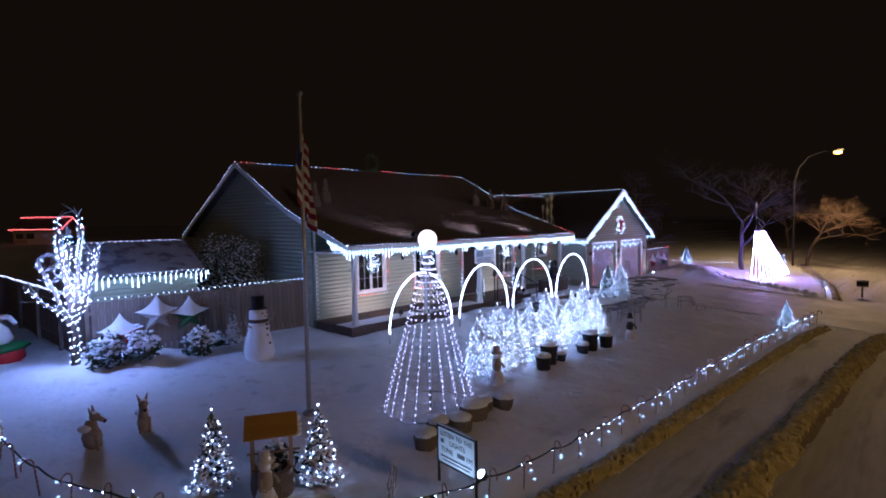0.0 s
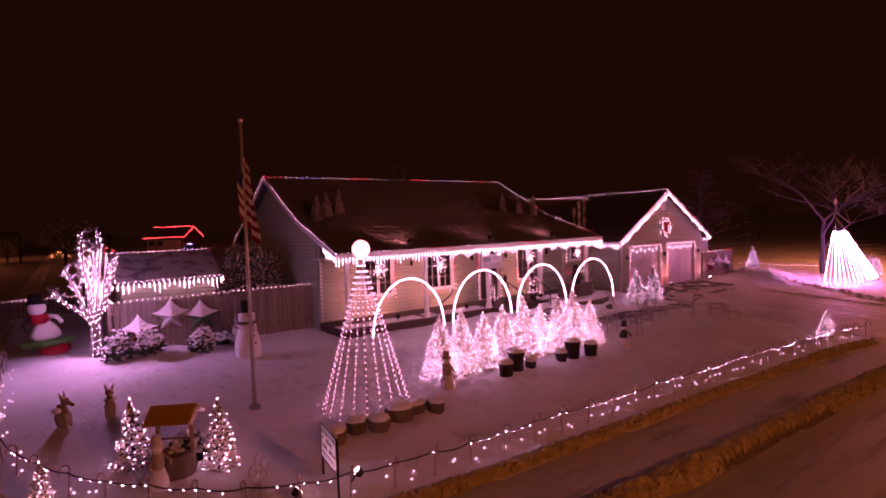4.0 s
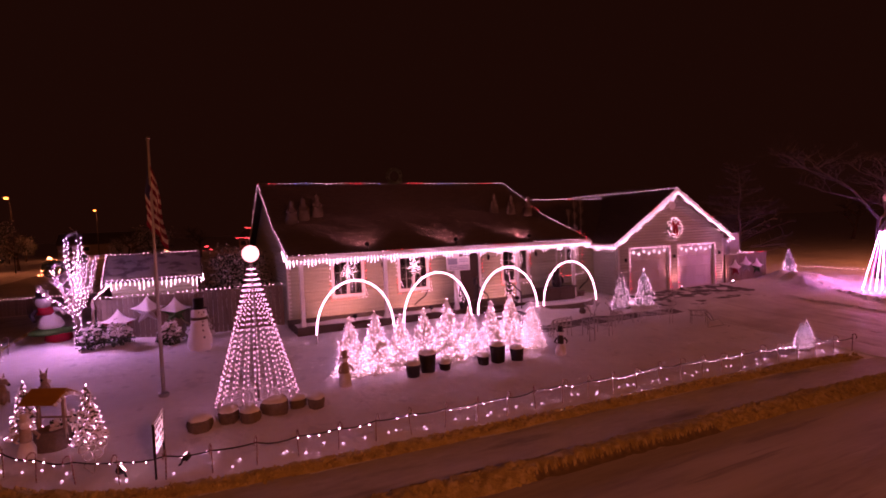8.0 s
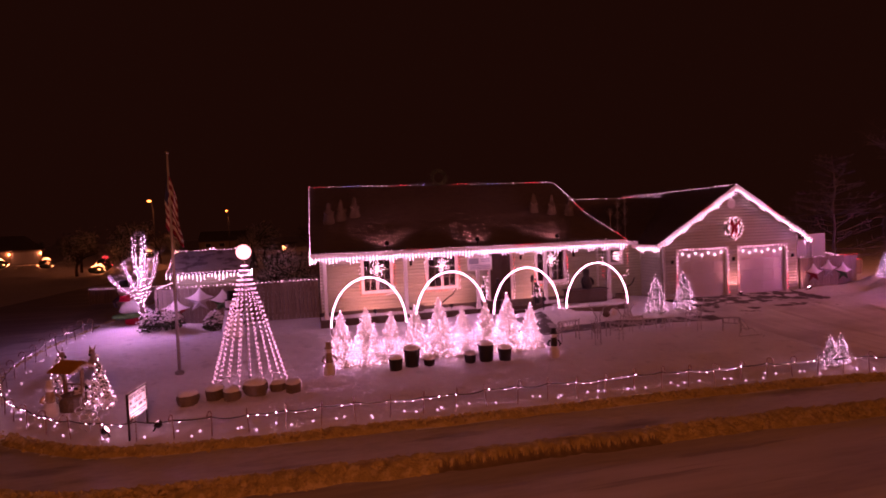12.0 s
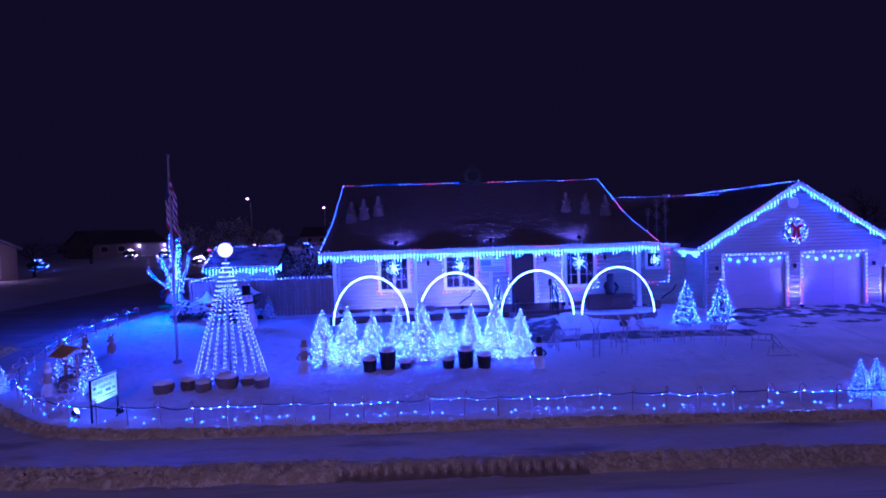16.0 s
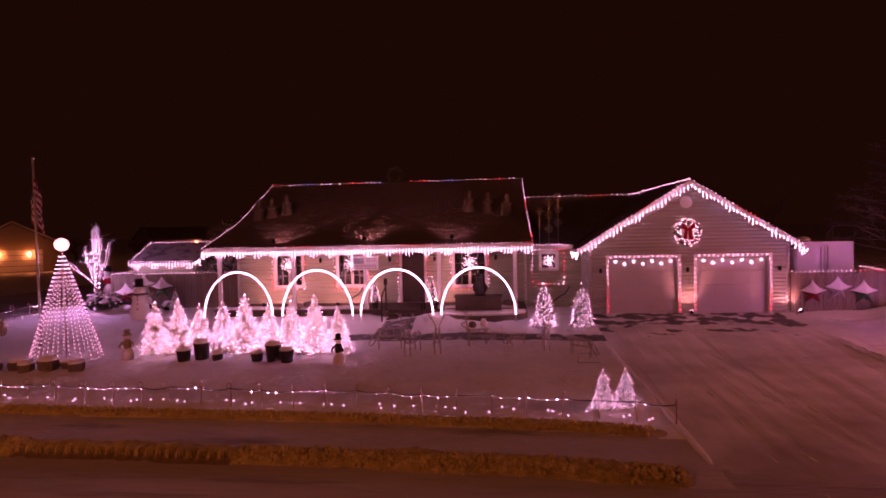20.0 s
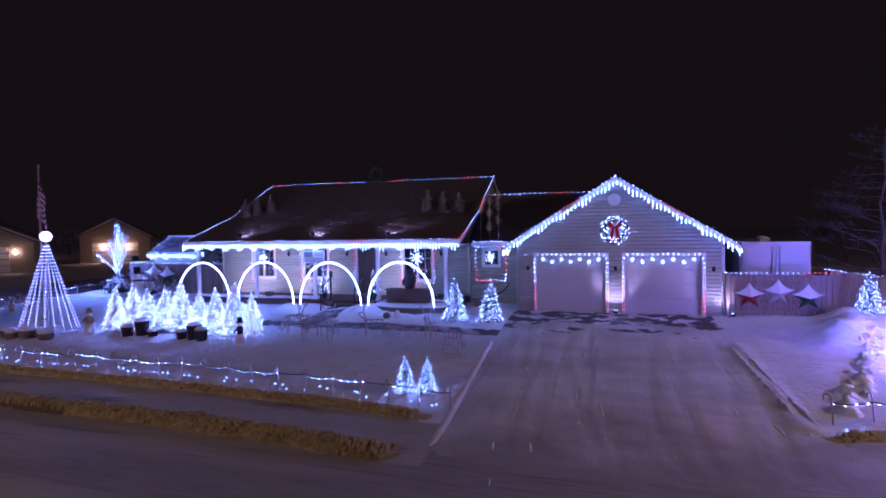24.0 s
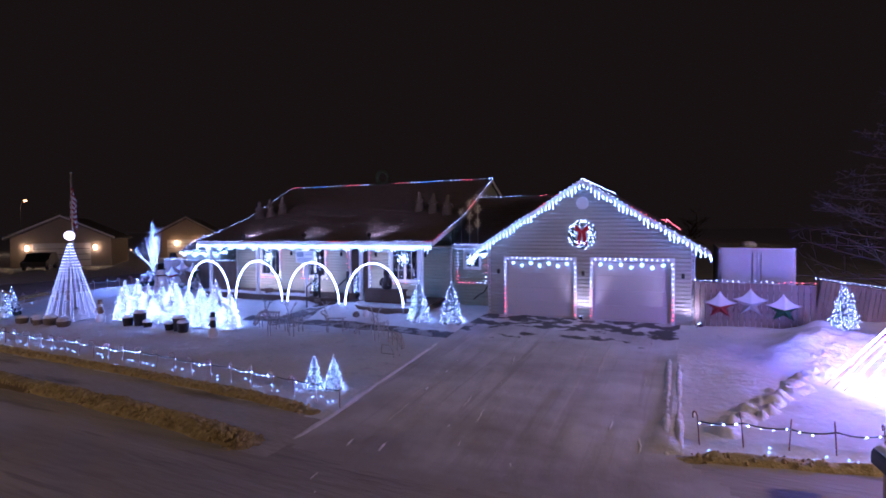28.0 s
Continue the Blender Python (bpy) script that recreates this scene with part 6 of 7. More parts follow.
# ---- raised bed, chest and statue before the porch ----
m = Mesh()
ring = [(1.55 * math.cos(pi + pi * i / 16), 0.85 * math.sin(pi + pi * i / 16)) for i in range(17)]
m.prism(ring + [(1.55, 0.35), (-1.55, 0.35)], -0.25, 0.2)
bed = thing("raised_bed", "curved dark stone planting bed filled with snow", "planter", mesh=m, mats=STONE, at=pose(19.75, 12.2, 0.0))
m = Mesh()
m.prism([(x * 0.96, y * 0.94) for x, y in ring] + [(1.48, 0.33), (-1.48, 0.33)], 0.204, 0.27)
part("snow_cover", m, SNOW_CAP, bed)
m = Mesh()
m.box(-0.82, 0.82, -0.24, 0.24, 0.03, 0.5, c=0.03)
chest = thing("wooden_chest", "long dark wooden chest on the planting bed", "chest", mesh=m, mats=WOOD, at=pose(19.55, 12.25, 0.27))
for s in (-0.4, 0.4):
    m = Mesh()
    m.box(s - 0.36, s + 0.36, -0.26, -0.242, 0.1, 0.44)
    part("front_panel", m, WOOD, chest)
m = Mesh()
m.box(-0.86, 0.86, -0.28, 0.28, 0.5, 0.545)
part("lid", m, WOOD, chest)
m = Mesh()
m.lathe([(0.16, 0), (0.2, 0.08), (0.19, 0.3), (0.13, 0.46), (0.1, 0.5), (0.13, 0.58), (0.12, 0.7), (0.03, 0.77)], seg=14, wobble=0.15)
for s in (-1, 1):
    m.tube([(s * 0.15, 0, 0.42), (s * 0.24, -0.08, 0.28), (s * 0.18, -0.16, 0.16)], 0.06, 0.045, 7)
    m.ball((s * 0.09, 0, 0.74), 0.04, seg=7, rings=5)
figure("bear_statue", "dark carved bear statue sitting on a chest", m, [BLACK], pose(19.62, 12.25, 0.818), "statue")
m = Mesh()
m.box(-0.48, 0.48, -0.03, 0.03, -0.26, 0.26, c=0.0)
board = thing("porch_banner", "white sign board with grey print fixed to a porch post", "sign", mesh=m, mats=PANEL, at=pose(15.35, 12.6, 2.02))
m = Mesh()
m.box(-0.44, -0.05, -0.036, -0.032, -0.02, 0.2)
for z in (-0.08, -0.14, -0.2, 0.16, 0.08):
    m.box(-0.4 if z < 0 else 0.02, 0.42, -0.036, -0.032, z - 0.015, z + 0.015)
part("print", m, mat("faded_print", (0.3, 0.34, 0.42), 0.6), board)
for x, y, s in ((13.0, 12.9, 0.26), (16.05, 12.5, 0.2), (20.6, 13.2, 0.24), (21.9, 13.6, 0.3)):
    m = Mesh()
    m.lathe([(0.5 * s, 0), (0.62 * s, 0.1 * s), (0.7 * s, 0.9 * s), (0.78 * s, 1.0 * s), (0.6 * s, 0.95 * s)], seg=12)
    base = FLOOR if x < 21.3 and y > 12.6 else ground_at(x, y)
    thing("flower_pot", "dark empty flower pot by the porch", "flower pot", "flower pots", mesh=m, mats=STONE, at=(x, y, base))
m = Mesh()
m.tube([(0, 0, 0), (0.25, 0, 0.2), (0.45, 0, 0.3), (0.62, 0, 0.58)], 0.03, 0.02, 6)
hose = m.data("handrail", DARK)
for x, y, z in ((14.2, 14.3, FLOOR + 0.1), (22.45, 14.3, 0.3)):
    ob = new("garden_hose", hose)
    ob.matrix_basis = pose(x, y, z)
    tagged(ob, "dark hose hanging slack against the wall", "hose", "hoses")

# ---- figures on the roof, antenna ----
m = Mesh()
m.lathe([(0.26, 0), (0.22, 0.35), (0.14, 0.62), (0.08, 0.72), (0.1, 0.82), (0.06, 0.93), (0.001, 0.96)], seg=12, squash=(1, 0.6))
for s in (-1, 1):
    m.tube([(s * 0.1, 0, 0.66), (s * 0.2, -0.05, 0.5), (s * 0.06, -0.12, 0.44)], 0.05, 0.04, 6)
angel = m.data("roof_figure", [FADED], True)
for x, y in ((9.85, 15.7), (10.35, 15.95), (10.95, 16.2), (19.1, 16.1), (19.9, 15.9), (20.7, 15.7)):
    ob = new("roof_figure", angel)
    ob.matrix_basis = pose(x, y, roof_z(y) - 0.08, 0, 0, 10)
    tagged(ob, "pale robed cut-out figure standing on the dark roof", "roof figure", "roof figures")
ant = thing("snowflake_rack", "unlit wire snowflakes on poles standing on the wing's roof", "wire ornament", at=pose(22.3, 14.3, 2.54))
for x, top, flakes_at in ((-0.36, 1.35, (1.3,)), (0.0, 1.75, (0.6, 1.15, 1.65)), (0.36, 1.95, (0.85, 1.4, 1.85))):
    m = Mesh()
    m.tube([(x, 0, 0), (x, 0, top)], 0.014, seg=5)
    part("upright", m, METAL, ant)
    for z in flakes_at:
        m = Mesh()
        for q in range(6):
            t = q * pi / 3
            c, d = math.cos(t), math.sin(t)
            m.tube([(x, -0.02, z), (x + 0.17 * c, -0.02, z + 0.17 * d)], 0.01, seg=4)
            for g in (-0.5, 0.5):
                m.tube([(x + 0.1 * c, -0.02, z + 0.1 * d), (x + 0.1 * c + 0.06 * math.cos(t + g * 1.6), -0.02, z + 0.1 * d + 0.06 * math.sin(t + g * 1.6))], 0.008, seg=4)
        part("snowflake", m, METAL, ant, "wire snowflake")
POST = Mesh()
POST.tube([(0, 0, 0), (0, 0, 0.9)], 0.022, seg=8)
lantern = Mesh()
lantern.lathe([(0.03, 0.9), (0.075, 0.92), (0.065, 1.07), (0.09, 1.09), (0.02, 1.17), (0.001, 1.18)], seg=8)
for x in (16.07, 17.5):
    ob = thing("lantern_post", "thin dark lantern post beside the front steps", "lantern post", "lantern posts", mesh=POST, mats=BLACK, at=(x, 12.66, FLOOR))
    part("lantern", lantern, BLACK, ob)


# ---- fences, shed, stars ----
def fence(a, b, height, label, dip=0.0):
    """A close-boarded fence: boards, rails and posts."""
    a, b = Vector((*a, 0)), Vector((*b, 0))
    d = b - a
    n = int(d.length / 0.15)
    ang = math.atan2(d.y, d.x)
    ob = thing("board_fence", label, "fence", "board fences", at=Matrix.Translation(a) @ pose(0, 0, 0, 0, dip, math.degrees(ang)))
    L = d.length
    for z in (0.3, height - 0.3):
        m = Mesh()
        m.box(0, L, 0.0, 0.04, z - 0.045, z + 0.045)
        part("rail", m, FENCE, ob)
    for i in range(int(L / 2.4) + 1):
        m = Mesh()
        x = min(i * 2.4, L - 0.1)
        m.box(x, x + 0.09, 0.04, 0.13, -0.2, height)
        part("post", m, FENCE, ob)
    for k in range(3):
        m = Mesh()
        m.box(0.004, 0.144, -0.02, -0.002, -0.05, height - 0.02 - 0.012 * k, c=0.004)
        BOARD = m.data("fence_board", FENCE)
        for i in range(k, n, 3):
            o = new("fence_board", BOARD)
            o.parent = ob
            o.matrix_basis = Matrix.Translation((i * L / n, 0.006 * noise.noise((i * 3.1, k, 0)), 0))
    return ob


fence((3.4, 15.05), (9.3, 15.15), 1.55, "weathered board fence beside the house")
fence((3.4, 15.05), (2.95, 27.0), 1.55, "weathered board fence along the side yard")
fence((30.55, 12.88), (33.75, 12.88), 1.44, "weathered board fence beside the garage")
fence((34.05, 14.85), (38.2, 16.25), 1.42, "weathered board fence set back, dipping with the ground", 8.0)
light_string([[(3.4, 14.99, 1.58), (9.35, 15.09, 1.58)]], "cool white bulbs along the fence top", 0.15)
fence((-3.4, 27.0), (2.85, 27.0), 0.75, "low board fence across the side yard")
light_string([[(3.38, 15.0, 1.58), (2.93, 27.0, 1.58), (2.9, 26.95, 0.8)], [(2.85, 26.95, 0.78), (-3.4, 26.95, 0.78)]], "cool white bulbs along the side fence top", 0.15)
light_string([[(30.55, 12.82, 1.47), (33.75, 12.82, 1.47)], [(34.05, 14.8, 1.46), (38.2, 16.2, 0.84)]], "red and white bulbs along the fence top beside the garage", 0.15, 0.016, run=2.2, tones=RWW)


def cloth_star(x, y, z, m, label, r=0.52):
    """A five-pointed padded star hung on the fence, snow lying on its upper arms."""
    s = Mesh()
    ring = [((r if i % 2 == 0 else 0.38 * r) * math.sin(i * pi / 5), (r if i % 2 == 0 else 0.38 * r) * math.cos(i * pi / 5) * (0.8 if 3 <= i <= 7 else 1.0)) for i in range(10)]
    s.add([(u, 0.0, v) for u, v in ring] + [(0, -0.14, 0), (0, 0.02, 0)], [(i, (i + 1) % 10, 10) for i in range(10)] + [((i + 1) % 10, i, 11) for i in range(10)])
    ob = thing("hanging_star", label, "star ornament", "hanging stars", mesh=s, mats=m, at=(x, y, z))
    cap, tip, n = Mesh(), [], 8
    for a, b in (((-0.98 * r, 0.3 * r), (0.0, 1.04 * r)), ((0.0, 1.04 * r), (0.98 * r, 0.3 * r))):
        for i in range(n):
            t = i / n
            sag = 0.62 * t * (1 - t) * r
            tip.append((a[0] + (b[0] - a[0]) * t - (0.45 * sag if a[0] == 0 else -0.45 * sag), a[1] + (b[1] - a[1]) * t - sag))
    tip.append((0.98 * r, 0.3 * r))
    low = [(0.98 * r * (2 * i / (2 * n) - 1), 0.3 * r - 0.24 * r * (1 - abs(i / n - 1))) for i in range(2 * n + 1)]
    k = 2 * n + 1
    cap.add([(u, -0.02, v) for u, v in tip] + [(u, -0.04 - 0.15 * (1 - abs(u) / r), v) for u, v in low], [(i, i + 1, k + i + 1, k + i) for i in range(2 * n)])
    cap.add([(u, -0.02, v) for u, v in tip] + [(u, 0.03, v + 0.01) for u, v in tip], [(i + 1, i, k + i, k + i + 1) for i in range(2 * n)])
    part("snow_cap", cap, SNOW_CAP, ob, smooth=True)


for x, y, z, m, c in ((4.0, 14.98, 0.64, SHADERED, "red"), (4.86, 14.98, 1.0, SHADEWHITE, "white"), (5.68, 14.98, 0.88, SHADEGREEN, "green"),
                      (31.25, 12.83, 0.66, SHADERED, "red"), (32.08, 12.83, 0.78, SHADEWHITE, "white"), (32.93, 12.83, 0.64, SHADEGREEN, "green")):
    cloth_star(x, y, z, m, f"large {c} star ornament capped with snow on a fence", 0.52 if x < 10 else 0.47)

shed = thing("shed", "small garden shed behind the fence with a dark roof", "shed")
w = Mesh()
lap_wall(w, 3.75, 6.4, 0, 1.95, at=16.25)
part("long_wall", w.weld(), SIDING, shed)
w = Mesh()
lap_wall(w, 3.75, 6.4, 0, 1.95, at=18.9, out=1)
part("long_wall", w.weld(), SIDING, shed)
for x, o in ((3.75, -1), (6.4, 1)):
    w = Mesh()
    lap_wall(w, 16.4, 18.8, 0, 3, top=lambda y: 2.78 - 0.52 * abs(y - 17.6), axis="y", at=x, out=o)
    part("gable_wall", w.weld(), SIDING, shed)
roof(shed, [[(3.5, 16.0, 2.02), (6.62, 16.0, 2.02), (6.62, 17.6, 2.86), (3.5, 17.6, 2.86)], [(6.62, 19.2, 2.02), (3.5, 19.2, 2.02), (3.5, 17.6, 2.86), (6.62, 17.6, 2.86)]])
m = Mesh()
m.slab([(3.54, 16.04, 2.05), (6.58, 16.04, 2.05), (6.58, 17.52, 2.828), (3.54, 17.52, 2.828)], (0, 0, 0.022))
part("roof_snow", m, DUSTING, shed, "thin patchy snow on the shingles")
icicle_lights([(3.48, 15.96, 1.98), (6.64, 15.96, 1.98), (6.64, 16.5, 2.1)], "white icicle lights along the shed eave", 0.14, 1.15)
light_string([[(3.5, 15.96, 2.05), (6.62, 15.96, 2.05)], [(3.48, 16.0, 2.06), (3.48, 17.6, 2.9), (6.62, 17.6, 2.9)], [(3.48, 17.6, 2.9), (3.48, 19.2, 2.06)]], "cool white bulbs along the shed roof", 0.15)

# ---- trailer behind the right fence ----
trailer = thing("trailer", "white box trailer parked behind the fence", "trailer")
m = Mesh()
m.box(31.25, 33.42, 14.1, 19.5, 0.45, 2.45, c=0.06)
part("body", m, TRAILER, trailer)
for x0, x1 in ((31.36, 32.32), (32.36, 33.31)):
    m = Mesh()
    m.box(x0, x1, 14.07, 14.097, 0.55, 2.36, c=0.004)
    leaf = part("rear_door", m, TRAILER, trailer)
    m = Mesh()
    m.tube([(32.34 + (0.12 if x0 > 32 else -0.12), 14.05, 0.6), (32.34 + (0.12 if x0 > 32 else -0.12), 14.05, 2.3)], 0.018, seg=6)
    part("lock_bar", m, METAL, leaf)
m = Mesh()
m.lathe([(0.25, 0), (0.25, 0.1), (0.15, 0.18), (0.001, 0.2)], (32.2, 15.2, 2.45), 12)
part("roof_vent", m, PANEL, trailer)
for x in (31.3, 33.15):
    for y in (16.4, 17.3):
        m = Mesh()
        m.lathe([(0.12, -0.1), (0.33, -0.1), (0.35, -0.05), (0.35, 0.05), (0.33, 0.1), (0.12, 0.1)], seg=16)
        t = part("wheel", m, BLACK, trailer)
        t.matrix_basis = pose(x + 0.1, y, 0.35, 0, 90)
m = Mesh()
m.box(31.4, 33.3, 14.3, 19.3, 0.3, 0.45)
part("chassis", m, DARK, trailer)

# ---- snow lumps beside the driveway, mailbox ----
rnd = random.Random(31)
A, B = Vector((30.85, 4.7)), Vector((33.95, 10.5))
along = (B - A).normalized()
across = Vector((along.y, -along.x))
LUMPS = [(0.3 + 0.4 * i + rnd.uniform(-0.1, 0.1), rnd.gauss(0, 0.08), rnd.uniform(0.24, 0.34) * (1 - 0.035 * i), rnd.uniform(0.13, 0.22) * (1 - 0.052 * i)) for i in range(16)]
LUMPS += [(rnd.uniform(0, 6.6), rnd.gauss(0, 0.2), rnd.uniform(0.07, 0.15), rnd.uniform(0.04, 0.1)) for _ in range(70)]
nu, nv, verts = 170, 31, []
for i in range(nu + 1):
    for j in range(nv + 1):
        u, v = 6.65 * i / nu, 1.0 * (j / nv - 0.5)
        p = A + along * u + across * v
        w = 0.1 * noise.noise((4 * p.x, 4 * p.y, 1))
        h = 0.06 * max(0, 1 - (v / 0.5) ** 2)
        for a, b, r, t in LUMPS:
            d = math.hypot(u - a, (v - b) * 0.9) + w
            if d < r:
                h = max(h, 0.05 + t * (1 - d / r) ** 1.1)
        fade = min(1, 3 * (0.5 - abs(v)), i / 5, (nu - i) / 5)
        h = (h + 0.05 * noise.noise((5 * p.x, 5 * p.y, 4)) + 0.04 * noise.noise((12 * p.x, 12 * p.y, 9))) * max(fade, 0)
        verts.append((p.x, p.y, ground_at(p.x, p.y) + h - 0.03))
m = Mesh()
m.add(verts, [(i * (nv + 1) + j, (i + 1) * (nv + 1) + j, (i + 1) * (nv + 1) + j + 1, i * (nv + 1) + j + 1) for i in range(nu) for j in range(nv)])
thing("snow_bank", "ragged ridge of shovelled snow lumps at the lawn's edge", "snow bank", kind="structure", mesh=m, mats=SNOW_CAP, smooth=True)
mx, my = 32.8, 3.2
mailbox = thing("mailbox", "dark mailbox on a post capped with snow", "mailbox", at=pose(mx + 0.1, my, slope(my) - 0.3, 0, 0, 8) @ Matrix.Scale(0.88, 4))
m = Mesh()
m.box(-0.05, 0.05, -0.05, 0.05, 0.2, 0.98, c=0.01)
m.box(-0.04, 0.04, -0.25, 0.25, 0.9, 0.98)
part("post", m, BROWN, mailbox)
m = Mesh()
m.slab([(0.13 * math.cos(pi * i / 8), -0.26, 1.13 + 0.12 * math.sin(pi * i / 8)) for i in range(9)] + [(-0.13, -0.26, 0.98), (0.13, -0.26, 0.98)], (0, 0.52, 0))
part("box", m, DARK, mailbox)
m = Mesh()
m.slab([(0.1 * math.cos(pi * i / 8), -0.22, 1.22 + 0.07 * math.sin(pi * i / 8)) for i in range(9)], (0, 0.44, 0))
part("snow_cap", m, SNOW_CAP, mailbox)


# ---- street lamps, neighbours, distance ----
def street_lamp(x, y, arm, height, power, label, z=0.0):
    """A curved-arm street lamp with its sodium lamp."""
    ob = thing("street_lamp", label, "street lamp", "street lamps", at=(x, y, z))
    d = Vector((*arm, 0))
    m = Mesh()
    m.tube([(0, 0, -0.2), (0, 0, height * 0.75), d * 0.1 + Vector((0, 0, height * 0.88)), d * 0.35 + Vector((0, 0, height * 0.97)), d * 0.7 + Vector((0, 0, height)), d + Vector((0, 0, height))], 0.075, 0.035, 8)
    part("pole", m, BLACK, ob)
    m = Mesh()
    m.ball(d + Vector((0, 0, height - 0.02)), 0.34, 0.1, 12, 6)
    head = part("lamp_head", m, BLACK, ob)
    m = Mesh()
    m.ball(d + Vector((0, 0, height - 0.16)), 0.24, 0.15, 12, 6)
    part("lamp_glass", m, SODIUM, ob)
    lamp = bpy.data.lights.new("street", "POINT")
    lamp.energy, lamp.color, lamp.shadow_soft_size = power, (1.0, 0.54, 0.18), 0.4
    o = new("street", lamp)
    o.parent = ob
    o.matrix_basis = Matrix.Translation(d * 1.5 + Vector((0, 0, height - 0.7)))


street_lamp(45.2, 8.4, (-0.9, -2.6), 8.0, 1650, "tall curved street lamp glowing orange", -0.4)
street_lamp(9.0, -16.5, (0, 2.4), 8.0, 1250, "curved street lamp across the street", -0.85)
street_lamp(-12.8, 75.3, (0, -1.6), 9.0, 360, "distant orange street lamp")
street_lamp(-10.2, 122.9, (0, -1.6), 9.6, 500, "distant orange street lamp")
street_lamp(-66.0, 43.0, (1.5, 0), 8.4, 150, "distant orange street lamp")


def neighbour(x, y, turn, wide, deep, label, lamps=True, string=None):
    """A neighbour's low house: walls, gabled roof, door, windows, garage door, lamps."""
    ob = thing("neighbour_house", label, "house", "neighbour houses", at=pose(x, y, 0, 0, 0, turn))
    h, top = 2.7, 2.7 + deep * 0.28
    m = Mesh()
    m.box(-wide / 2, wide / 2, 0, deep, -0.1, h)
    for s in (-wide / 2, wide / 2 - 0.15):
        m.slab([(s, 0, h), (s, deep, h), (s, deep / 2, top)], (0.15, 0, 0))
    part("wall", m, ASHWALL, ob)
    m = Mesh()
    roof_plane(m, [(-wide / 2 - 0.4, -0.5, h - 0.1), (wide / 2 + 0.4, -0.5, h - 0.1), (wide / 2 + 0.4, deep / 2, top + 0.1), (-wide / 2 - 0.4, deep / 2, top + 0.1)], 0.15)
    roof_plane(m, [(wide / 2 + 0.4, deep + 0.5, h - 0.1), (-wide / 2 - 0.4, deep + 0.5, h - 0.1), (-wide / 2 - 0.4, deep / 2, top + 0.1), (wide / 2 + 0.4, deep / 2, top + 0.1)], 0.15)
    part("roof", m, SHINGLE, ob)
    m = Mesh()
    m.box(wide / 2 - 5.6, wide / 2 - 0.7, -0.04, 0.02, 0, 2.2)
    part("garage_door", m, DOORWHITE, ob)
    for u in (-wide * 0.36, -wide * 0.14):
        m = Mesh()
        m.box(u - 0.75, u + 0.75, -0.05, 0.02, 0.9, 2.1)
        win = part("window", m, TRIM, ob)
        m = Mesh()
        m.box(u - 0.66, u + 0.66, -0.07, -0.052, 0.98, 2.02)
        part("pane", m, BLACK, win)
    if lamps:
        for u in (wide / 2 - 6.0, wide / 2 - 0.35):
            m = Mesh()
            m.lathe([(0.06, 0), (0.12, 0.08), (0.11, 0.3), (0.04, 0.38)], (u, -0.2, 1.75), 8)
            part("wall_lamp", m, WARM, ob, "glowing warm wall lamp")
            lamp = bpy.data.lights.new("wall", "POINT")
            lamp.energy, lamp.color, lamp.shadow_soft_size = 9, (1.0, 0.6, 0.25), 0.1
            o = new("wall", lamp)
            o.parent = ob
            o.matrix_basis = Matrix.Translation((u, -0.45, 1.95))
    if string:
        w, b = Mesh(), Mesh()
        for path in ([(-wide / 2 - 0.4, -0.55, h), (wide / 2 + 0.4, -0.55, h), (wide / 2 + 0.45, deep / 2, top + 0.15), (wide / 2 + 0.45, deep + 0.5, h)],
                     [(-wide / 2 - 0.4, deep / 2, top + 0.3), (wide / 2 + 0.45, deep / 2, top + 0.3)]):
            w.tube(path, 0.02, seg=4)
            for p in resample(path, 0.35):
                b.bulb(p, 0.08)
        part("light_wire", w, WIRE, ob)
        stuff(part("bulbs", b, string, ob))


def gable_house(x, y, turn, wide, deep, eave, peak, label, lamp_at, power, tone):
    """A neighbour's house, its gable to the street: walls, roof, garage door, trim, wall lamps."""
    ob = thing("neighbour_house", label, "house", "neighbour houses", at=pose(x, y, 0, 0, 0, turn))
    w = wide / 2
    m = Mesh()
    m.slab([(-w, 0, -0.1), (w, 0, -0.1), (w, 0, eave), (0, 0, peak), (-w, 0, eave)], (0, deep, 0))
    part("wall", m, ASHWALL, ob)
    for s in (-1, 1):
        m = Mesh()
        roof_plane(m, [(s * (w + 0.4), -0.5, eave - 0.15), (s * (w + 0.4), deep + 0.5, eave - 0.15), (0, deep + 0.5, peak + 0.06), (0, -0.5, peak + 0.06)][::s], 0.16)
        part("roof", m, SHINGLE, ob)
        m = Mesh()
        m.slab([(s * (w + 0.4), -0.56, eave - 0.2), (0, -0.56, peak), (0, -0.56, peak + 0.16), (s * (w + 0.4), -0.56, eave - 0.02)], (0, 0.04, 0))
        part("barge_board", m, TRIM, ob)
        m = Mesh()
        m.lathe([(0.06, 0), (0.13, 0.08), (0.11, 0.34), (0.04, 0.42)], (s * lamp_at, -0.2, 1.5), 8)
        part("wall_lamp", m, WARM, ob, "glowing warm wall lamp")
        lamp = bpy.data.lights.new("wall", "POINT")
        lamp.energy, lamp.color, lamp.shadow_soft_size = power, tone, 0.1
        o = new("wall", lamp)
        o.parent = ob
        o.matrix_basis = Matrix.Translation((s * lamp_at, -0.5, 1.7))
    m = Mesh()
    m.box(-2.3, 2.3, -0.03, 0.02, 0, 2.15)
    door = part("garage_door", m, DOORWHITE, ob)
    for i in range(1, 4):
        m = Mesh()
        m.box(-2.25, 2.25, -0.045, -0.032, 0.54 * i - 0.02, 0.54 * i + 0.02)
        part("panel_joint", m, DARK, door)


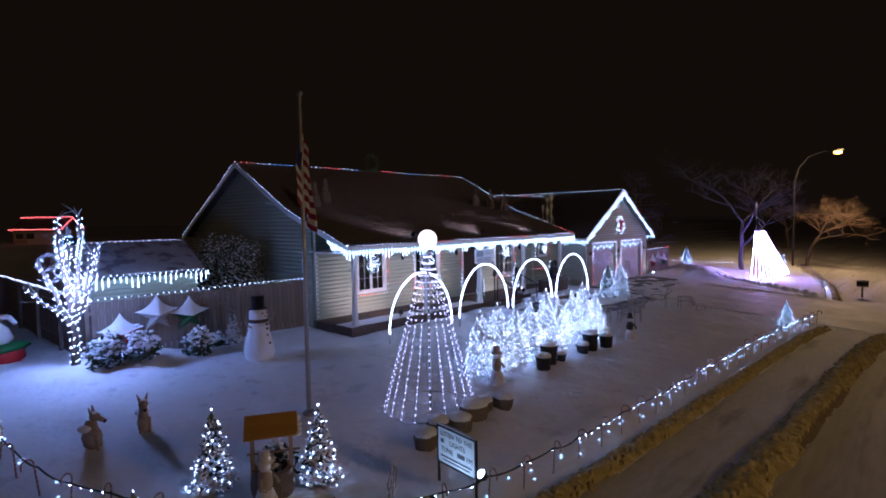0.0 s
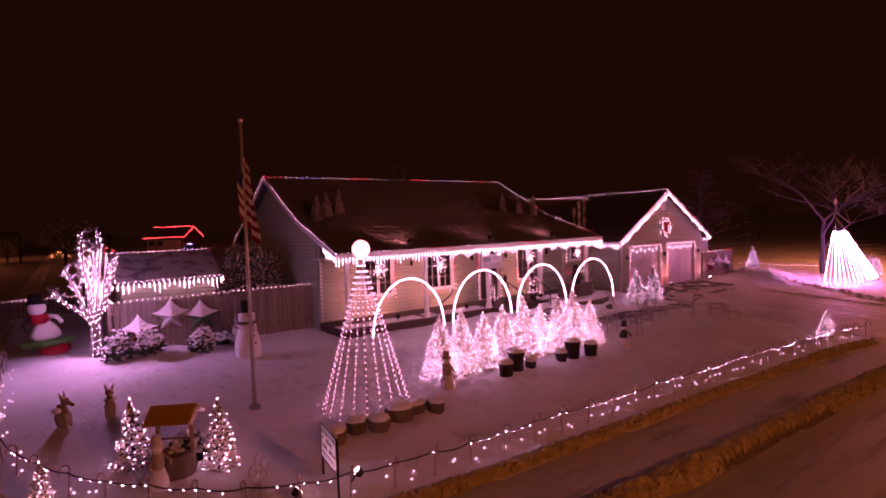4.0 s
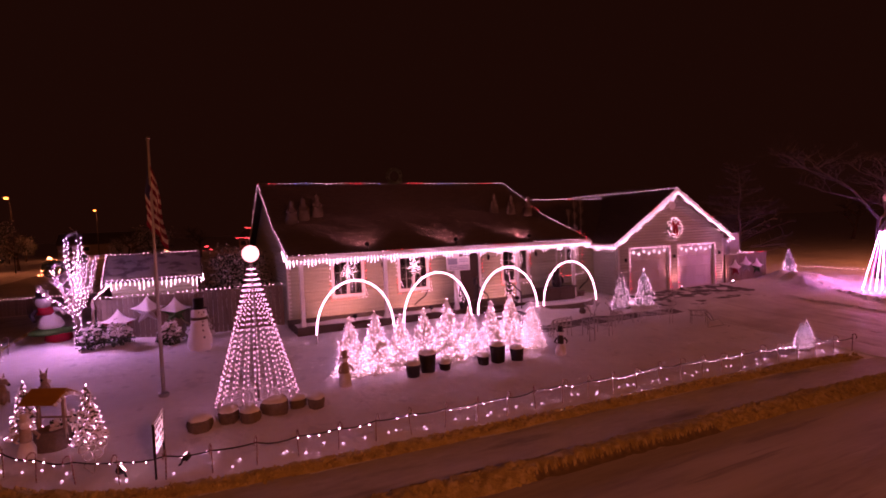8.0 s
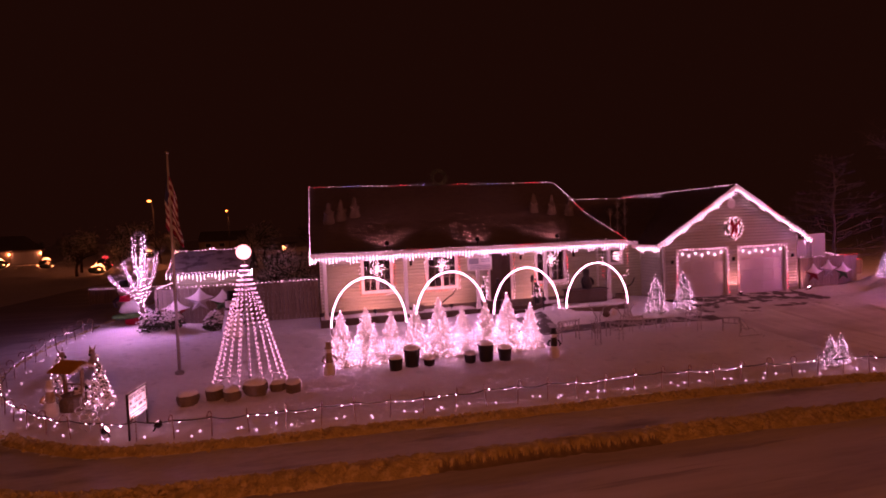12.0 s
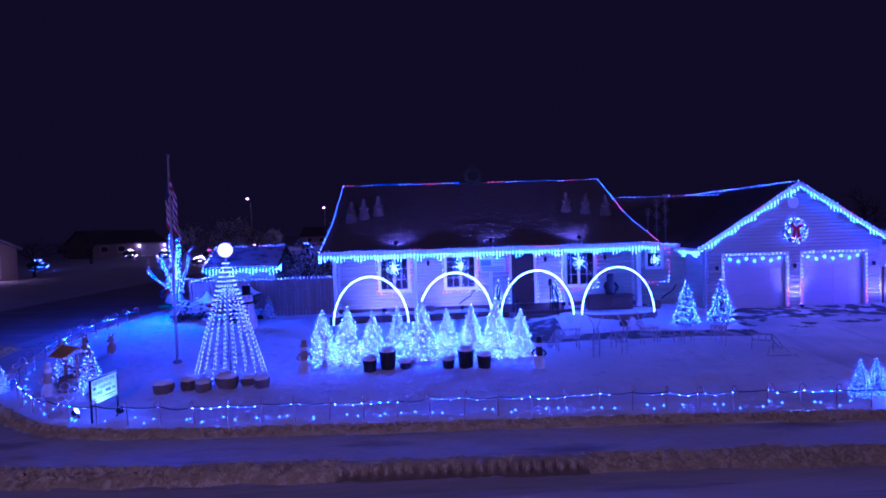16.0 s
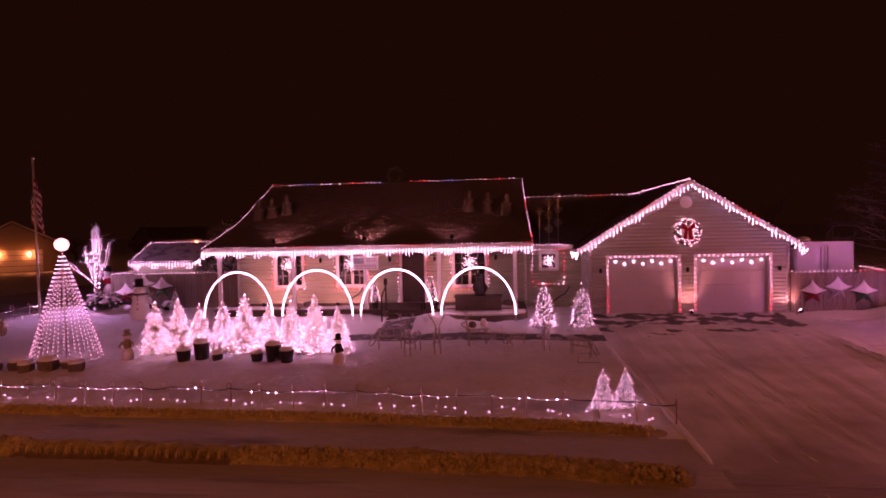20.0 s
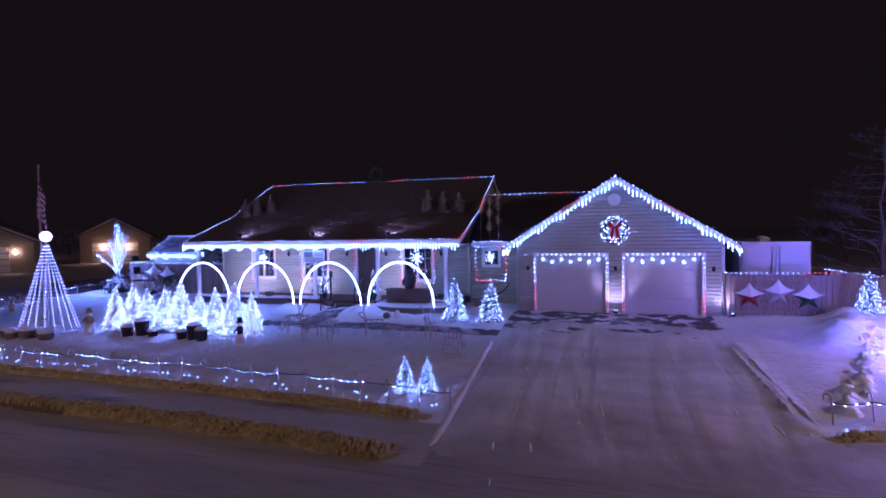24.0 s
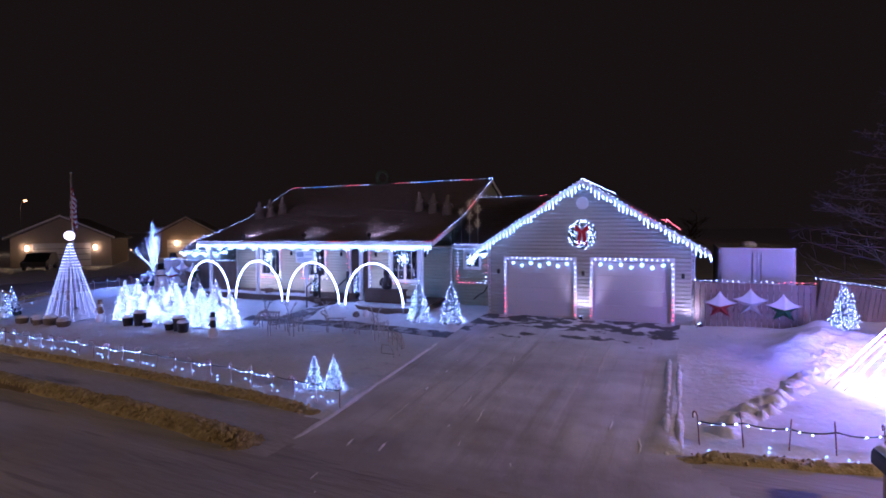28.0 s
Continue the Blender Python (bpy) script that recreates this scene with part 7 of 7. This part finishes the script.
gable_house(-23.7, 25.0, 48, 8.0, 11.0, 2.75, 4.65, "neighbour's gabled house with a lamp either side of its garage door", 2.7, 2.0, (1.0, 0.6, 0.25))
gable_house(-27.5, 42.0, 40, 7.0, 9.0, 2.9, 4.9, "neighbour's house with a warm lamp under the eave", 1.2, 14.0, (1.0, 0.45, 0.1))
neighbour(19.8, 122, -38, 8, 7, "far house outlined with red lights", False, REDBULB)
neighbour(-12 - 34, 104, 60, 15, 9, "far dark house down the side street", True)
neighbour(-14, 150, 0, 16, 9, "far house at the end of the side street", False)
rnd = random.Random(12)
for i, (x, y, h) in enumerate(((-16, 58, 6.5), (-14, 82, 7.5), (-3, 100, 7), (8, 90, 8), (30, 70, 8), (44, 40, 7), (60, 48, 9), (-36, 74, 7), (-60, 44, 8), (75, 30, 8), (62, 12, 7), (-26, 48, 5.5))):
    bare_tree(x, y, h, 60 + i, "distant leafless tree in the dark", BARK, 4, "distant trees")
for i in range(16):
    x, y = rnd.uniform(-70, 10), rnd.uniform(60, 170)
    rime_tree(x, y, rnd.uniform(3, 5.5), 100 + i, "distant snowy garden tree")
for i, (x, y, h) in enumerate(((-12.0, 63.2, 5.4), (-18.6, 66.0, 4.8))):
    rime_tree(x, y, h, 140 + i, "broad snowy garden tree in a street lamp's light")
GARDEN = [BULB, WARM, REDBULB, BLUEBULB]
for i, (x, y) in enumerate(((-6.2, 60), (-15, 61), (-18, 72), (-30, 84), (-9, 95), (2, 112), (-24, 112), (14, 66), (-34, 60), (-40, 92), (10, 128), (22, 108), (-52, 50), (26, 130))):
    lamps, h = Mesh(), rnd.uniform(0.8, 1.8)
    for _ in range(46):
        a, u = rnd.uniform(0, 2 * pi), rnd.random()
        q = (0.3 + 1.1 * (1 - u)) * rnd.uniform(0.5, 1.0)
        lamps.bulb((q * math.cos(a), q * math.sin(a), 0.2 + h * u), 0.055)
    shrub = Mesh()
    shrub.ball((0, 0, h * 0.45), 1.0, h * 0.55, 10, 7, 0, 0.5)
    ob = thing("lit_shrub", "far garden shrub hung with coloured lights", "shrub", "far lit shrubs", mesh=shrub, mats=NEEDLE, at=(x, y, 0))
    stuff(part("bulbs", lamps, GARDEN[i % 4 if i % 3 else 1], ob))
for x, y, turn in ((-20.6, 21.4, -40), (-6, 64, 95)):
    car = thing("parked_car", "dark snow-dusted car parked at the kerb", "car", "parked cars", at=pose(x, y, -0.02, 0, 0, turn))
    m = Mesh()
    m.slab([(-2.2, -0.85, 0.35), (2.2, -0.85, 0.35), (2.25, -0.85, 0.75), (1.2, -0.85, 0.9), (0.6, -0.75, 1.42), (-1.2, -0.75, 1.45), (-2.1, -0.8, 0.95)], (0, 1.7, 0))
    part("body", m, DARK, car)
    for u in (-1.35, 1.35):
        for s in (-0.8, 0.8):
            m = Mesh()
            m.lathe([(0.1, -0.1), (0.31, -0.1), (0.33, 0), (0.31, 0.1), (0.1, 0.1)], seg=14)
            part("wheel", m, BLACK, car).matrix_basis = pose(u, s, 0.33, 90)
